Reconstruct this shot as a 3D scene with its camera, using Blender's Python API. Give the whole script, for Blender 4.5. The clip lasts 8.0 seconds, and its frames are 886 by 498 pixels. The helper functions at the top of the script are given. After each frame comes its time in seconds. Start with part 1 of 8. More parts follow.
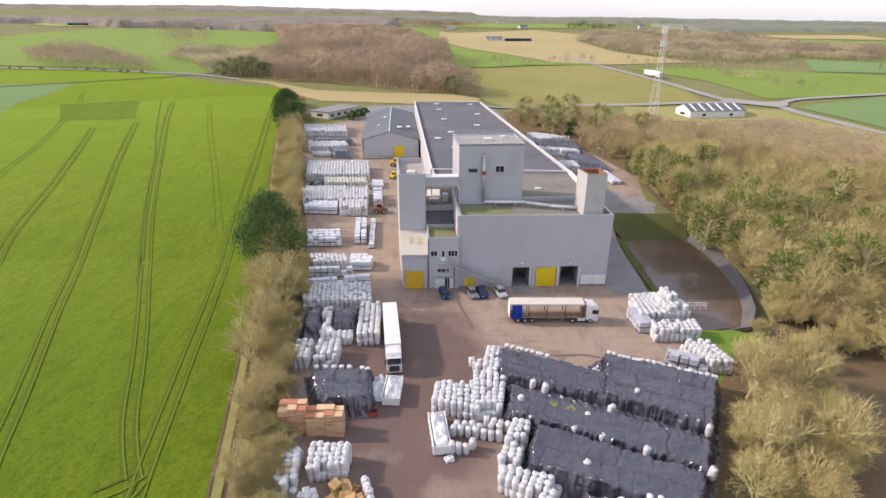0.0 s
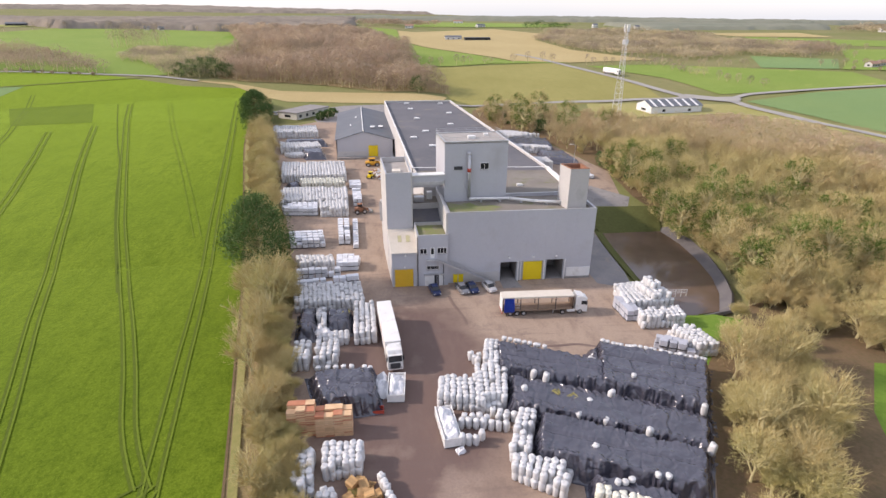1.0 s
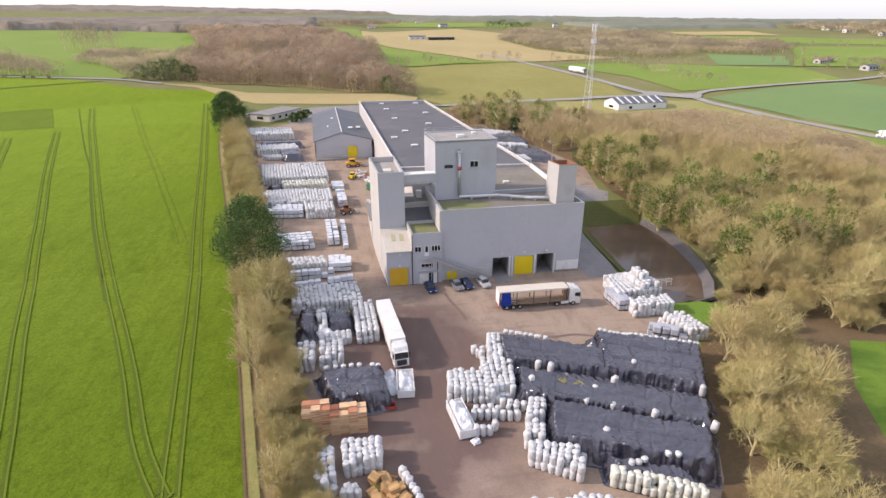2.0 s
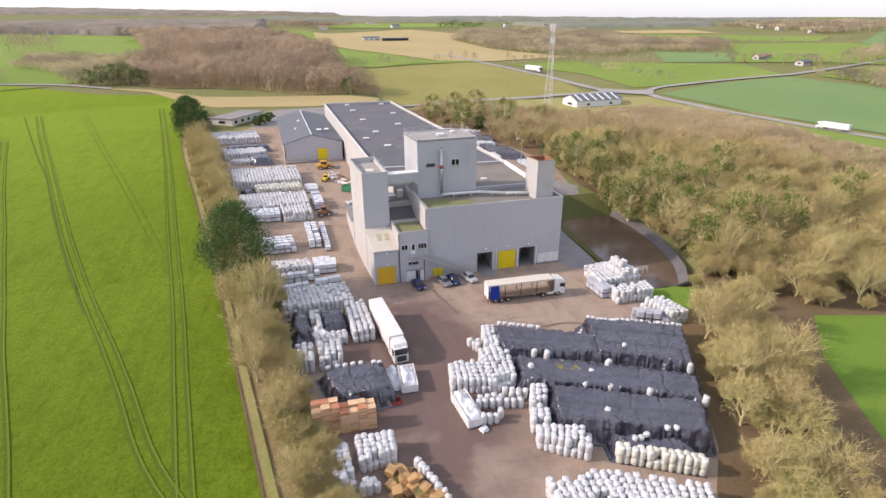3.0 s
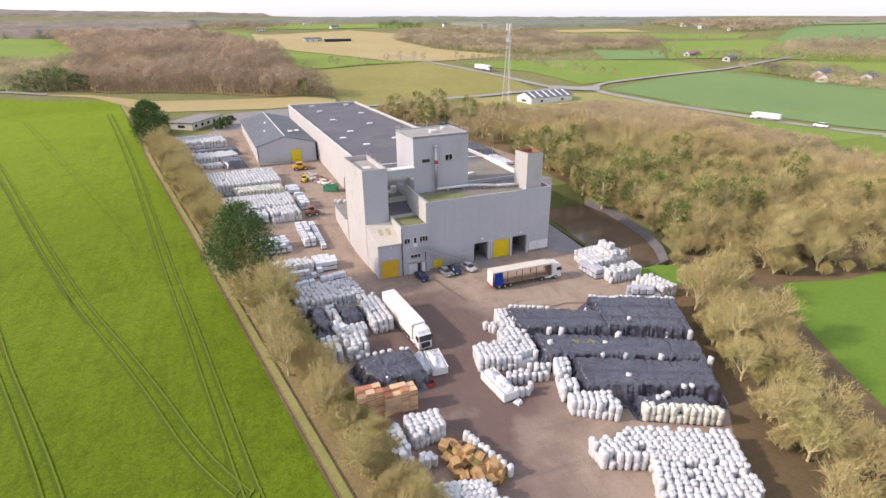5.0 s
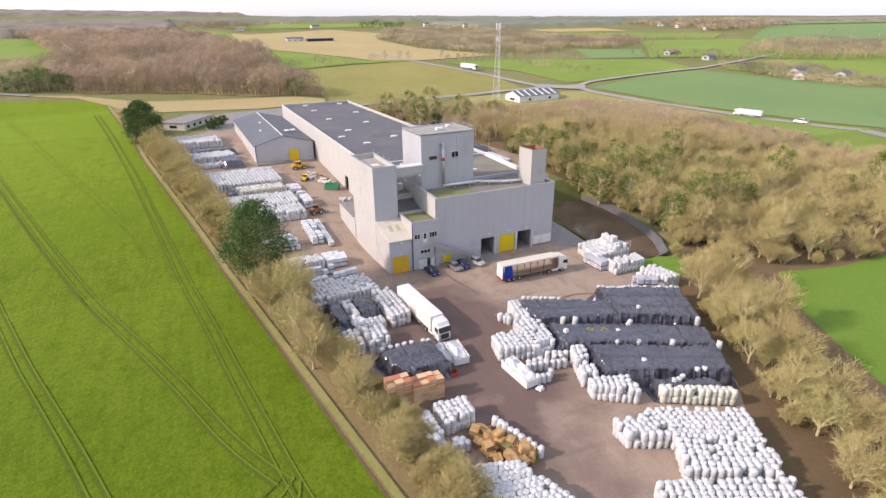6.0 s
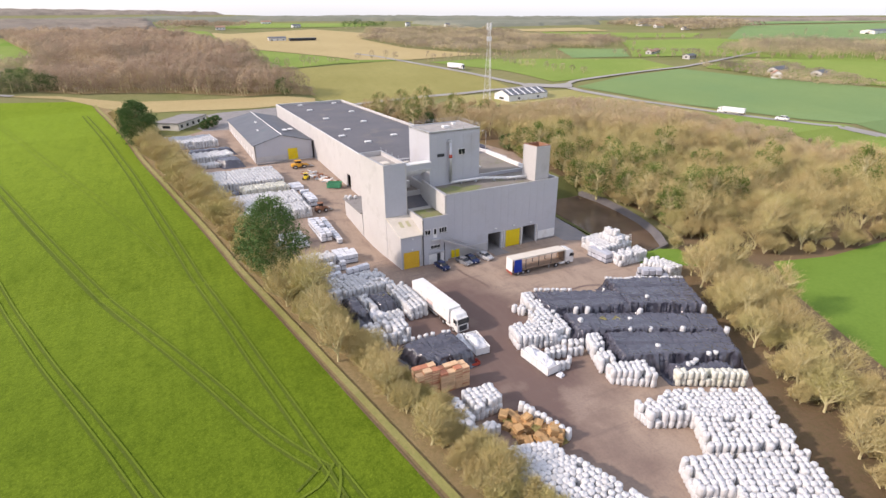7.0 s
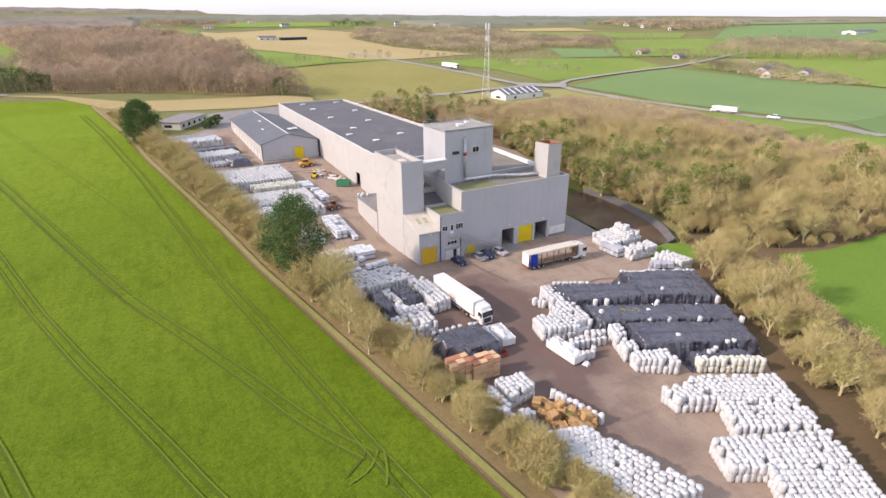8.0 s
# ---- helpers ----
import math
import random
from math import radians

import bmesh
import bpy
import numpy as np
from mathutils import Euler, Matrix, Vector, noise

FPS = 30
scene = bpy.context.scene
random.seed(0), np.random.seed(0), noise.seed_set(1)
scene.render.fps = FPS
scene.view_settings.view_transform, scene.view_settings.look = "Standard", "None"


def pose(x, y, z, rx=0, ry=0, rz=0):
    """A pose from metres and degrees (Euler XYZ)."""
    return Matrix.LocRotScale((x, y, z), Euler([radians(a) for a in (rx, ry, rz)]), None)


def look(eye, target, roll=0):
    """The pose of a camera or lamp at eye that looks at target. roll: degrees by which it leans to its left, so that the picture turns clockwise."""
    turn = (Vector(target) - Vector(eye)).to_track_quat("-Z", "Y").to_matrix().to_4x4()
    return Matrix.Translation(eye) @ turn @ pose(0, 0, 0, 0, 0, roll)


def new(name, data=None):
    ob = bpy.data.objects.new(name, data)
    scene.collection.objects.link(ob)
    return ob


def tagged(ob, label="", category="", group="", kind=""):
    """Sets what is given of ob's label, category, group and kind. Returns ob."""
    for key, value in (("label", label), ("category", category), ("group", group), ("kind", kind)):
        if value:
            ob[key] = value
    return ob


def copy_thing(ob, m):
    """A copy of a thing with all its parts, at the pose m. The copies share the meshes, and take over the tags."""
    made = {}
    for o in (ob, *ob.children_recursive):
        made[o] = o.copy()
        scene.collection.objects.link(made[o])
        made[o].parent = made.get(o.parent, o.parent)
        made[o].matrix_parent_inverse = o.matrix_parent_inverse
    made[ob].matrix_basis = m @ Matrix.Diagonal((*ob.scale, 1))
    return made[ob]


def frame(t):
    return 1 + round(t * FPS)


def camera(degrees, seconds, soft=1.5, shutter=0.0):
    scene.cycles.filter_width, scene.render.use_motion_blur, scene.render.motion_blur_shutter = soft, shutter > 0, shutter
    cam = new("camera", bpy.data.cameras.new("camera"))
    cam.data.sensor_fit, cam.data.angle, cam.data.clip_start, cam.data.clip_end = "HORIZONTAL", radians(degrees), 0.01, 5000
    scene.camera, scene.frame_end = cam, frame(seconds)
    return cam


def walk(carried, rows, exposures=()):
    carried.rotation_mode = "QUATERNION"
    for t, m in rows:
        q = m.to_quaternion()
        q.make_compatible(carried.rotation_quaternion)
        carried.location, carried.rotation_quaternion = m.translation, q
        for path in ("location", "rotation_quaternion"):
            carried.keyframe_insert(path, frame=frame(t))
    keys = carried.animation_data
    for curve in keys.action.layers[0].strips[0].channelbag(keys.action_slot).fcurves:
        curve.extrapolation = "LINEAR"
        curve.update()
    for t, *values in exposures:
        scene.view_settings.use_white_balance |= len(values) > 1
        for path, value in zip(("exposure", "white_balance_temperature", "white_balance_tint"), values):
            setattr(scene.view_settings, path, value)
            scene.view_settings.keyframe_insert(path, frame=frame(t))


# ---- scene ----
cam = camera(78.7, 8.0, 1.5)
PATH = [
    (0, (5.134, -99.973, 51.862), (5.188, -98.138, 51.07), 0.3),
    (0.5, (2.422, -100.389, 51.868), (2.536, -98.556, 51.076), 0.3),
    (1, (-0.464, -100.822, 51.908), (-0.269, -98.997, 51.114), 0.2),
    (2.5, (-9.498, -101.892, 52.109), (-9.11, -100.098, 51.316), -0.1),
    (3, (-12.662, -102.219, 52.156), (-12.188, -100.445, 51.363), -0.3),
    (3.5, (-15.843, -102.471, 52.185), (-15.291, -100.72, 51.392), -0.4),
    (4, (-19.167, -102.621, 52.214), (-18.566, -100.887, 51.42), -0.5),
    (4.5, (-22.493, -102.793, 52.251), (-21.855, -101.072, 51.458), -0.5),
    (6, (-32.762, -102.929, 52.484), (-32.022, -101.25, 51.688), -0.5),
    (6.5, (-36.229, -102.93, 52.567), (-35.459, -101.265, 51.771), -0.4),
    (7, (-39.825, -102.754, 52.678), (-39.021, -101.105, 51.88), -0.4),
    (7.5, (-43.47, -102.443, 52.798), (-42.64, -100.807, 52.0), -0.3),
    (8, (-47.183, -101.946, 52.874), (-46.335, -100.321, 52.075), -0.2),
]
walk(cam, [(t, look(eye, target, roll)) for t, eye, target, roll in PATH], exposures=[(0.0, 0.29, 6520, 20.5), (8.0, 0.35, 6520, 20.5)])

# ---- light ----
SUN_FROM = Vector((-1.0, 0.20, 0.0)).normalized()
SUN_HIGH = radians(29)
world = bpy.data.worlds.new("sky")
scene.world = world
world.use_nodes = True
wt = world.node_tree
sky = wt.nodes.new("ShaderNodeTexSky")
sky.sky_type = "NISHITA"
sky.sun_disc = False
sky.sun_elevation = SUN_HIGH
sky.sun_rotation = math.atan2(SUN_FROM.x, SUN_FROM.y)
sky.air_density, sky.dust_density, sky.ozone_density = 1.0, 1.0, 1.0
haze = wt.nodes.new("ShaderNodeBackground")
where_sky, veil = wt.nodes.new("ShaderNodeTexCoord"), wt.nodes.new("ShaderNodeTexNoise")
spread = wt.nodes.new("ShaderNodeMapping")
spread.inputs["Scale"].default_value = (2.0, 2.0, 14.0)
veil.inputs["Scale"].default_value, veil.inputs["Detail"].default_value = 1.6, 5.0
cloud = wt.nodes.new("ShaderNodeMix")
cloud.data_type = "RGBA"
cloud.inputs[6].default_value, cloud.inputs[7].default_value = (0.74, 0.86, 1.0, 1), (0.98, 0.99, 1.0, 1)
wt.links.new(where_sky.outputs["Generated"], spread.inputs[0]), wt.links.new(spread.outputs[0], veil.inputs["Vector"])
wt.links.new(veil.outputs["Fac"], cloud.inputs[0]), wt.links.new(cloud.outputs[2], haze.inputs[0])
haze.inputs[1].default_value = 0.58
both = wt.nodes.new("ShaderNodeAddShader")
wt.links.new(sky.outputs[0], wt.nodes["Background"].inputs[0])
wt.nodes["Background"].inputs[1].default_value = 0.075
wt.links.new(wt.nodes["Background"].outputs[0], both.inputs[0])
wt.links.new(haze.outputs[0], both.inputs[1])
wt.links.new(both.outputs[0], wt.nodes["World Output"].inputs[0])
sun = new("sun", bpy.data.lights.new("sun", "SUN"))
sun.data.energy, sun.data.angle, sun.data.color = 3.15, radians(2.5), (1.0, 0.90, 0.76)
to_sun = SUN_FROM * math.cos(SUN_HIGH) + Vector((0, 0, math.sin(SUN_HIGH)))
sun.matrix_world = look(to_sun * 200, (0, 0, 0))


# ---- the lie of the land ----
def smooth(a, b, v):
    u = min(1.0, max(0.0, (v - a) / (b - a)))
    return u * u * (3 - 2 * u)


def steps(rows, v):
    for (a, p), (b, q) in zip(rows, rows[1:]):
        if v < b:
            return p + (q - p) * max(0.0, (v - a) / (b - a))
    return rows[-1][1]


def land(x, y):
    """The height of the ground: a level yard, a ramp to the upper yard, and a slow rise to the far hills."""
    west = steps([(14, 0), (36, 2.4), (56, 3.8), (88, 6), (150, 9), (260, 10)], y)
    east = steps([(27, 0), (40, 4.5), (90, 5.2), (180, 6.2), (300, 7)], y)
    z = west + (east - west) * smooth(15, 50, x)
    d = math.hypot(x + 20, y + 100)
    z += steps([(325, 0), (390, 6), (490, 12), (710, 17.5), (890, 26), (1500, 32), (3000, 37), (5500, 43)], d)
    z += smooth(2200, 4700, d) * (48 * smooth(1400, -1600, x) - 6) - 22 * smooth(1000, 3500, d) * smooth(300, 1800, x)
    return z + smooth(600, 1500, d) * (3 * math.sin(x / 310 + 1) + 3 * math.sin(y / 270 + x / 700))


def grown(a, b, step, ratio):
    out, v, s = [a], a, step
    while v < b:
        v, s = v + s, s * ratio
        out.append(v)
    return out


XS = [-v for v in grown(50, 4700, 6, 1.13)][::-1] + [v for v in range(-45, 115, 5)] + grown(115, 4700, 6, 1.13)
YS = [-v for v in grown(115, 900, 8, 1.3)][::-1] + [v for v in range(-110, 180, 5)] + grown(180, 4800, 6, 1.11)


# ---- materials ----
def nodes_of(name):
    m = bpy.data.materials.new(name)
    m.use_nodes = True
    return m, m.node_tree, m.node_tree.nodes["Principled BSDF"]


def mixed(nt, fac, a, b, kind="MIX"):
    n = nt.nodes.new("ShaderNodeMix")
    n.data_type, n.blend_type = "RGBA", kind
    for key, v in ((0, fac), (6, a), (7, b)):
        if isinstance(v, (tuple, list)):
            n.inputs[key].default_value = (*v[:3], 1)
        elif isinstance(v, (int, float)):
            n.inputs[key].default_value = v
        else:
            nt.links.new(v, n.inputs[key])
    return n.outputs[2]


def calc(nt, op, a, b=0.0):
    n = nt.nodes.new("ShaderNodeMath")
    n.operation = op
    n.use_clamp = False
    for key, v in ((0, a), (1, b)):
        if isinstance(v, (int, float)):
            n.inputs[key].default_value = v
        else:
            nt.links.new(v, n.inputs[key])
    return n.outputs[0]


def ramp(nt, fac, lo, hi):
    n = nt.nodes.new("ShaderNodeMapRange")
    nt.links.new(fac, n.inputs[0])
    n.inputs[1].default_value, n.inputs[2].default_value = lo, hi
    return n.outputs[0]


def where(nt, scale=(1, 1, 1), turn=0.0, world_space=True):
    g = nt.nodes.new("ShaderNodeNewGeometry" if world_space else "ShaderNodeTexCoord")
    out = g.outputs["Position"] if world_space else g.outputs["Object"]
    n = nt.nodes.new("ShaderNodeMapping")
    n.inputs["Scale"].default_value = scale
    n.inputs["Rotation"].default_value = (0, 0, turn)
    nt.links.new(out, n.inputs[0])
    return n.outputs[0]


def grain(nt, at, size, detail=4.0, rough=0.55):
    n = nt.nodes.new("ShaderNodeTexNoise")
    n.inputs["Scale"].default_value = 1.0 / size
    n.inputs["Detail"].default_value = detail
    n.inputs["Roughness"].default_value = rough
    nt.links.new(at, n.inputs["Vector"])
    return n.outputs["Fac"]


def relief(nt, bsdf, height, strength, distance):
    n = nt.nodes.new("ShaderNodeBump")
    n.inputs["Strength"].default_value, n.inputs["Distance"].default_value = strength, distance
    nt.links.new(height, n.inputs["Height"])
    nt.links.new(n.outputs[0], bsdf.inputs["Normal"])


def surface(name, a, b, rough=0.8, big=4.0, small=0.3, bump=0.3, depth=0.02, metal=0.0, world_space=True, stretch=(1, 1, 1), dirt=None, each=0.0, gloss=0.5):
    """A surface that varies between two colours at two scales, with fine relief; dirt: stains of a third colour; each: how far single pieces differ."""
    m, nt, p = nodes_of(name)
    at = where(nt, stretch, 0, world_space)
    n1, n2 = grain(nt, at, big), grain(nt, at, small)
    f = ramp(nt, calc(nt, "ADD", calc(nt, "MULTIPLY", n1, 0.6), calc(nt, "MULTIPLY", n2, 0.4)), 0.36, 0.64)
    c = mixed(nt, f, a, b)
    if dirt:
        c = mixed(nt, ramp(nt, grain(nt, at, big * 0.7, 6.0, 0.65), 0.55, 0.72), c, dirt)
    if each:
        r = nt.nodes.new("ShaderNodeNewGeometry").outputs["Random Per Island"]
        o = nt.nodes.new("ShaderNodeObjectInfo").outputs["Random"]
        s = calc(nt, "FRACT", calc(nt, "ADD", r, o))
        v = calc(nt, "ADD", calc(nt, "MULTIPLY", s, 2 * each), 1 - each)
        hsv = nt.nodes.new("ShaderNodeHueSaturation")
        nt.links.new(v, hsv.inputs["Value"])
        nt.links.new(c, hsv.inputs["Color"])
        c = hsv.outputs[0]
    nt.links.new(c, p.inputs["Base Color"])
    nt.links.new(calc(nt, "ADD", calc(nt, "MULTIPLY", n2, 0.2), rough - 0.1), p.inputs["Roughness"])
    p.inputs["Metallic"].default_value = metal
    p.inputs["Specular IOR Level"].default_value = gloss
    if bump:
        relief(nt, p, n2, bump, depth)
    return m


def twiggy(name, a, b, c):
    """Bark and twigs: each tree its own blend of three colours."""
    m, nt, p = nodes_of(name)
    o = nt.nodes.new("ShaderNodeObjectInfo").outputs["Random"]
    i = nt.nodes.new("ShaderNodeNewGeometry").outputs["Random Per Island"]
    col = mixed(nt, o, a, b)
    col = mixed(nt, calc(nt, "MULTIPLY", i, 0.6), col, c)
    nt.links.new(mixed(nt, ramp(nt, grain(nt, where(nt), 9.0), 0.4, 0.65), col, a), p.inputs["Base Color"])
    p.inputs["Roughness"].default_value = 0.9
    p.inputs["Specular IOR Level"].default_value = 0.15
    return m


def crop(name, a, b, c, rows=0.0, turn=0.0, fuzz=0.2, tuft=0.5):
    """A crop or meadow: broad patches, drill rows and fine tufts."""
    m, nt, p = nodes_of(name)
    at = where(nt, (1, 1, 1), turn)
    n1, n2, n3 = grain(nt, at, 45.0, 5.0), grain(nt, at, 0.7, 3.0, 0.7), grain(nt, where(nt, (1, 0.06, 1), turn), 1.6, 4.0, 0.65)
    col = mixed(nt, ramp(nt, n1, 0.35, 0.65), a, b)
    col = mixed(nt, calc(nt, "MULTIPLY", ramp(nt, n3, 0.45, 0.75), rows), col, c)
    col = mixed(nt, calc(nt, "MULTIPLY", ramp(nt, n2, 0.42, 0.75), 0.6), col, c)
    n4 = grain(nt, at, 6.0, 6.0, 0.75)
    col = mixed(nt, calc(nt, "MULTIPLY", ramp(nt, n4, 0.50, 0.72), tuft), col, c)
    if tuft > 0.6:
        n5 = grain(nt, where(nt, (1, 0.4, 1), turn), 2.4, 6.0, 0.8)
        col = mixed(nt, calc(nt, "MULTIPLY", ramp(nt, n5, 0.50, 0.62), 0.62), col, c)
        col = mixed(nt, calc(nt, "MULTIPLY", ramp(nt, grain(nt, at, 0.9, 3.0, 0.7), 0.50, 0.62), 0.55), col, c)
        col = mixed(nt, calc(nt, "MULTIPLY", ramp(nt, grain(nt, at, 0.28, 2.0, 0.8), 0.50, 0.70), 0.5), col, [v * 1.35 for v in b])
    nt.links.new(col, p.inputs["Base Color"])
    p.inputs["Roughness"].default_value = 0.95
    p.inputs["Specular IOR Level"].default_value = 0.1
    p.inputs["Sheen Weight"].default_value, p.inputs["Sheen Roughness"].default_value = fuzz, 0.4
    p.inputs["Sheen Tint"].default_value = (*[v * 3.2 for v in b], 1)
    relief(nt, p, calc(nt, "ADD", n2, n4), 0.7, 0.16)
    return m


M_MEADOW = crop("rough_grass", (0.19, 0.20, 0.07), (0.26, 0.23, 0.11), (0.14, 0.16, 0.05), 0.2, 0.0, 0.0)
M_WHEAT = crop("young_wheat", (0.104, 0.156, 0.008), (0.134, 0.186, 0.013), (0.056, 0.094, 0.004), 0.6, radians(-11), 0.55, 0.85)
# Paler wheat for faint tracks and for painted light along track edges.
M_TRACKEDGE = crop("bent_wheat", (0.128, 0.183, 0.016), (0.155, 0.205, 0.026), (0.10, 0.145, 0.012), 0.2, radians(-11))
M_TRACK = crop("wheel_track", (0.070, 0.106, 0.010), (0.092, 0.130, 0.014), (0.12, 0.14, 0.03), 0.2, radians(-11))
M_LAWN = crop("bright_lawn", (0.122, 0.212, 0.030), (0.150, 0.238, 0.038), (0.098, 0.17, 0.022), 0.1)
M_PLOT = crop("trial_wheat", (0.100, 0.150, 0.009), (0.124, 0.174, 0.013), (0.062, 0.10, 0.006), 0.5, radians(-11))
# Darker grass: on the pond banks the works' shade is in its colour.
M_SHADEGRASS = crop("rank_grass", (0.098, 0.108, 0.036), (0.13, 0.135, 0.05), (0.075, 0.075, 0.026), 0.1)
M_GREEN = crop("green_field", (0.155, 0.225, 0.045), (0.20, 0.255, 0.06), (0.12, 0.18, 0.035), 0.2, 0.6)
M_LIGHTGREEN = crop("pale_pasture", (0.24, 0.27, 0.07), (0.28, 0.29, 0.09), (0.19, 0.23, 0.06), 0.2, 0.6)
M_TEAL = crop("bluish_crop", (0.135, 0.215, 0.09), (0.165, 0.235, 0.09), (0.13, 0.20, 0.07), 0.15, 0.9)
M_OLIVE = crop("olive_stubble", (0.23, 0.21, 0.07), (0.28, 0.25, 0.09), (0.17, 0.17, 0.05), 0.4, -0.3)
M_STRAW = crop("straw_field", (0.355, 0.275, 0.135), (0.40, 0.315, 0.16), (0.29, 0.24, 0.10), 0.3, -0.3)
M_SOIL = crop("leaf_litter", (0.25, 0.185, 0.095), (0.32, 0.24, 0.125), (0.16, 0.14, 0.055), 0.0)
# Soil and litter darkened: part of the tone stands for shade.
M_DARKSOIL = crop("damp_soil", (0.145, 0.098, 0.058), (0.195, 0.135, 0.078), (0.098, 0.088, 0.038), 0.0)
M_BANK = crop("dry_bank", (0.27, 0.255, 0.085), (0.33, 0.285, 0.13), (0.18, 0.20, 0.055), 0.1)
M_TWIG = twiggy("twigs", (0.47, 0.365, 0.17), (0.41, 0.375, 0.13), (0.58, 0.51, 0.255))
M_REDTWIG = twiggy("russet_twigs", (0.49, 0.37, 0.215), (0.45, 0.365, 0.19), (0.58, 0.475, 0.28))
M_BARK = surface("bark", (0.47, 0.41, 0.22), (0.62, 0.55, 0.31), 0.95, 2.0, 0.2, 0.5, 0.03)


def massed_twigs(name, light, mid, dark):
    """A far wood: patches of trees of several colours."""
    m, nt, p = nodes_of(name)
    at = where(nt)
    col = mixed(nt, ramp(nt, grain(nt, at, 38.0, 3.0), 0.38, 0.62), mid, light)
    col = mixed(nt, ramp(nt, grain(nt, at, 21.0, 3.0), 0.52, 0.68), col, dark)
    i = nt.nodes.new("ShaderNodeNewGeometry").outputs["Random Per Island"]
    nt.links.new(mixed(nt, calc(nt, "MULTIPLY", i, 0.22), col, light), p.inputs["Base Color"])
    p.inputs["Roughness"].default_value, p.inputs["Specular IOR Level"].default_value = 0.95, 0.1
    through_light = nt.nodes.new("ShaderNodeBsdfTranslucent")
    nt.links.new(col, through_light.inputs["Color"])
    blend = nt.nodes.new("ShaderNodeMixShader")
    blend.inputs[0].default_value = 0.5
    nt.links.new(p.outputs[0], blend.inputs[1]), nt.links.new(through_light.outputs[0], blend.inputs[2])
    out = [n for n in nt.nodes if n.type == "OUTPUT_MATERIAL"][0]
    nt.links.new(blend.outputs[0], out.inputs["Surface"])
    return m


M_WOODS = [massed_twigs("tan_twigs", (0.609, 0.482, 0.335), (0.525, 0.409, 0.283), (0.430, 0.335, 0.230)), massed_twigs("reddish_twigs", (0.482, 0.372, 0.273), (0.420, 0.315, 0.230), (0.347, 0.267, 0.194)),
           massed_twigs("dark_twigs", (0.420, 0.335, 0.242), (0.347, 0.278, 0.200), (0.283, 0.230, 0.163))]
M_BROWNS = [massed_twigs("brown_twigs", (0.671, 0.549, 0.366), (0.537, 0.439, 0.281), (0.390, 0.329, 0.207)), massed_twigs("olive_twigs", (0.537, 0.451, 0.305), (0.415, 0.342, 0.232), (0.305, 0.256, 0.171)),
            massed_twigs("umber_twigs", (0.439, 0.354, 0.268), (0.329, 0.268, 0.201), (0.244, 0.207, 0.146))]
# Horizon crowns: base colours greyed to stand in for distance haze.
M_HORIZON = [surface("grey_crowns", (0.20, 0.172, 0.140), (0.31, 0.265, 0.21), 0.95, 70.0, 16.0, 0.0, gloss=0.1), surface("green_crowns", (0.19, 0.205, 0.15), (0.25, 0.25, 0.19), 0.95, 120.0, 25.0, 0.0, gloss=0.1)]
M_IVY = twiggy("ivy_leaves", (0.10, 0.16, 0.03), (0.13, 0.19, 0.035), (0.19, 0.24, 0.06))
M_DARKLEAF = twiggy("evergreen_leaves", (0.065, 0.120, 0.034), (0.090, 0.150, 0.045), (0.135, 0.20, 0.065))
M_CONCRETE = surface("concrete", (0.22, 0.205, 0.195), (0.29, 0.27, 0.255), 0.85, 3.0, 0.25, 0.3, 0.01, dirt=(0.16, 0.145, 0.135))
M_LINER = surface("pond_liner", (0.115, 0.105, 0.105), (0.16, 0.145, 0.14), 0.75, 3.0, 0.3, 0.3, 0.02, dirt=(0.19, 0.17, 0.15))
M_WETROAD = surface("damp_asphalt", (0.17, 0.16, 0.165), (0.25, 0.225, 0.21), 0.55, 4.0, 0.4, 0.3, 0.02, dirt=(0.30, 0.235, 0.19))
M_ROAD = surface("road_asphalt", (0.29, 0.275, 0.25), (0.35, 0.33, 0.295), 0.9, 12.0, 0.5, 0.2, 0.01)
M_CLAD = surface("grey_cladding", (0.435, 0.435, 0.465), (0.475, 0.475, 0.505), 0.6, 9.0, 0.5, 0.05, 0.01, dirt=(0.42, 0.41, 0.425))
M_RENDER = surface("white_render", (0.46, 0.44, 0.425), (0.505, 0.485, 0.468), 0.85, 5.0, 0.5, 0.2, 0.01, dirt=(0.405, 0.385, 0.368))
M_FELT = surface("roof_felt", (0.105, 0.105, 0.115), (0.145, 0.14, 0.15), 0.85, 10.0, 0.8, 0.3, 0.02, dirt=(0.19, 0.17, 0.15))
M_MOSS = surface("mossy_gravel", (0.17, 0.22, 0.05), (0.22, 0.20, 0.12), 0.95, 3.0, 0.35, 0.5, 0.03, dirt=(0.24, 0.21, 0.17))
M_GRAVELROOF = surface("gravel_roof", (0.19, 0.165, 0.14), (0.25, 0.225, 0.19), 0.95, 5.0, 0.3, 0.4, 0.02, dirt=(0.16, 0.165, 0.07))
M_PALEROOF = surface("pale_gravel_roof", (0.33, 0.305, 0.28), (0.40, 0.37, 0.34), 0.95, 3.0, 0.3, 0.3, 0.02, dirt=(0.25, 0.235, 0.20))
M_SLATE = surface("fibre_cement", (0.115, 0.125, 0.145), (0.15, 0.158, 0.175), 0.8, 5.0, 0.5, 0.2, 0.02, dirt=(0.10, 0.145, 0.155))
M_CREAMWALL = surface("cream_render", (0.56, 0.53, 0.46), (0.62, 0.59, 0.52), 0.8, 3.0, 0.3, 0.1, 0.01, dirt=(0.48, 0.44, 0.38))
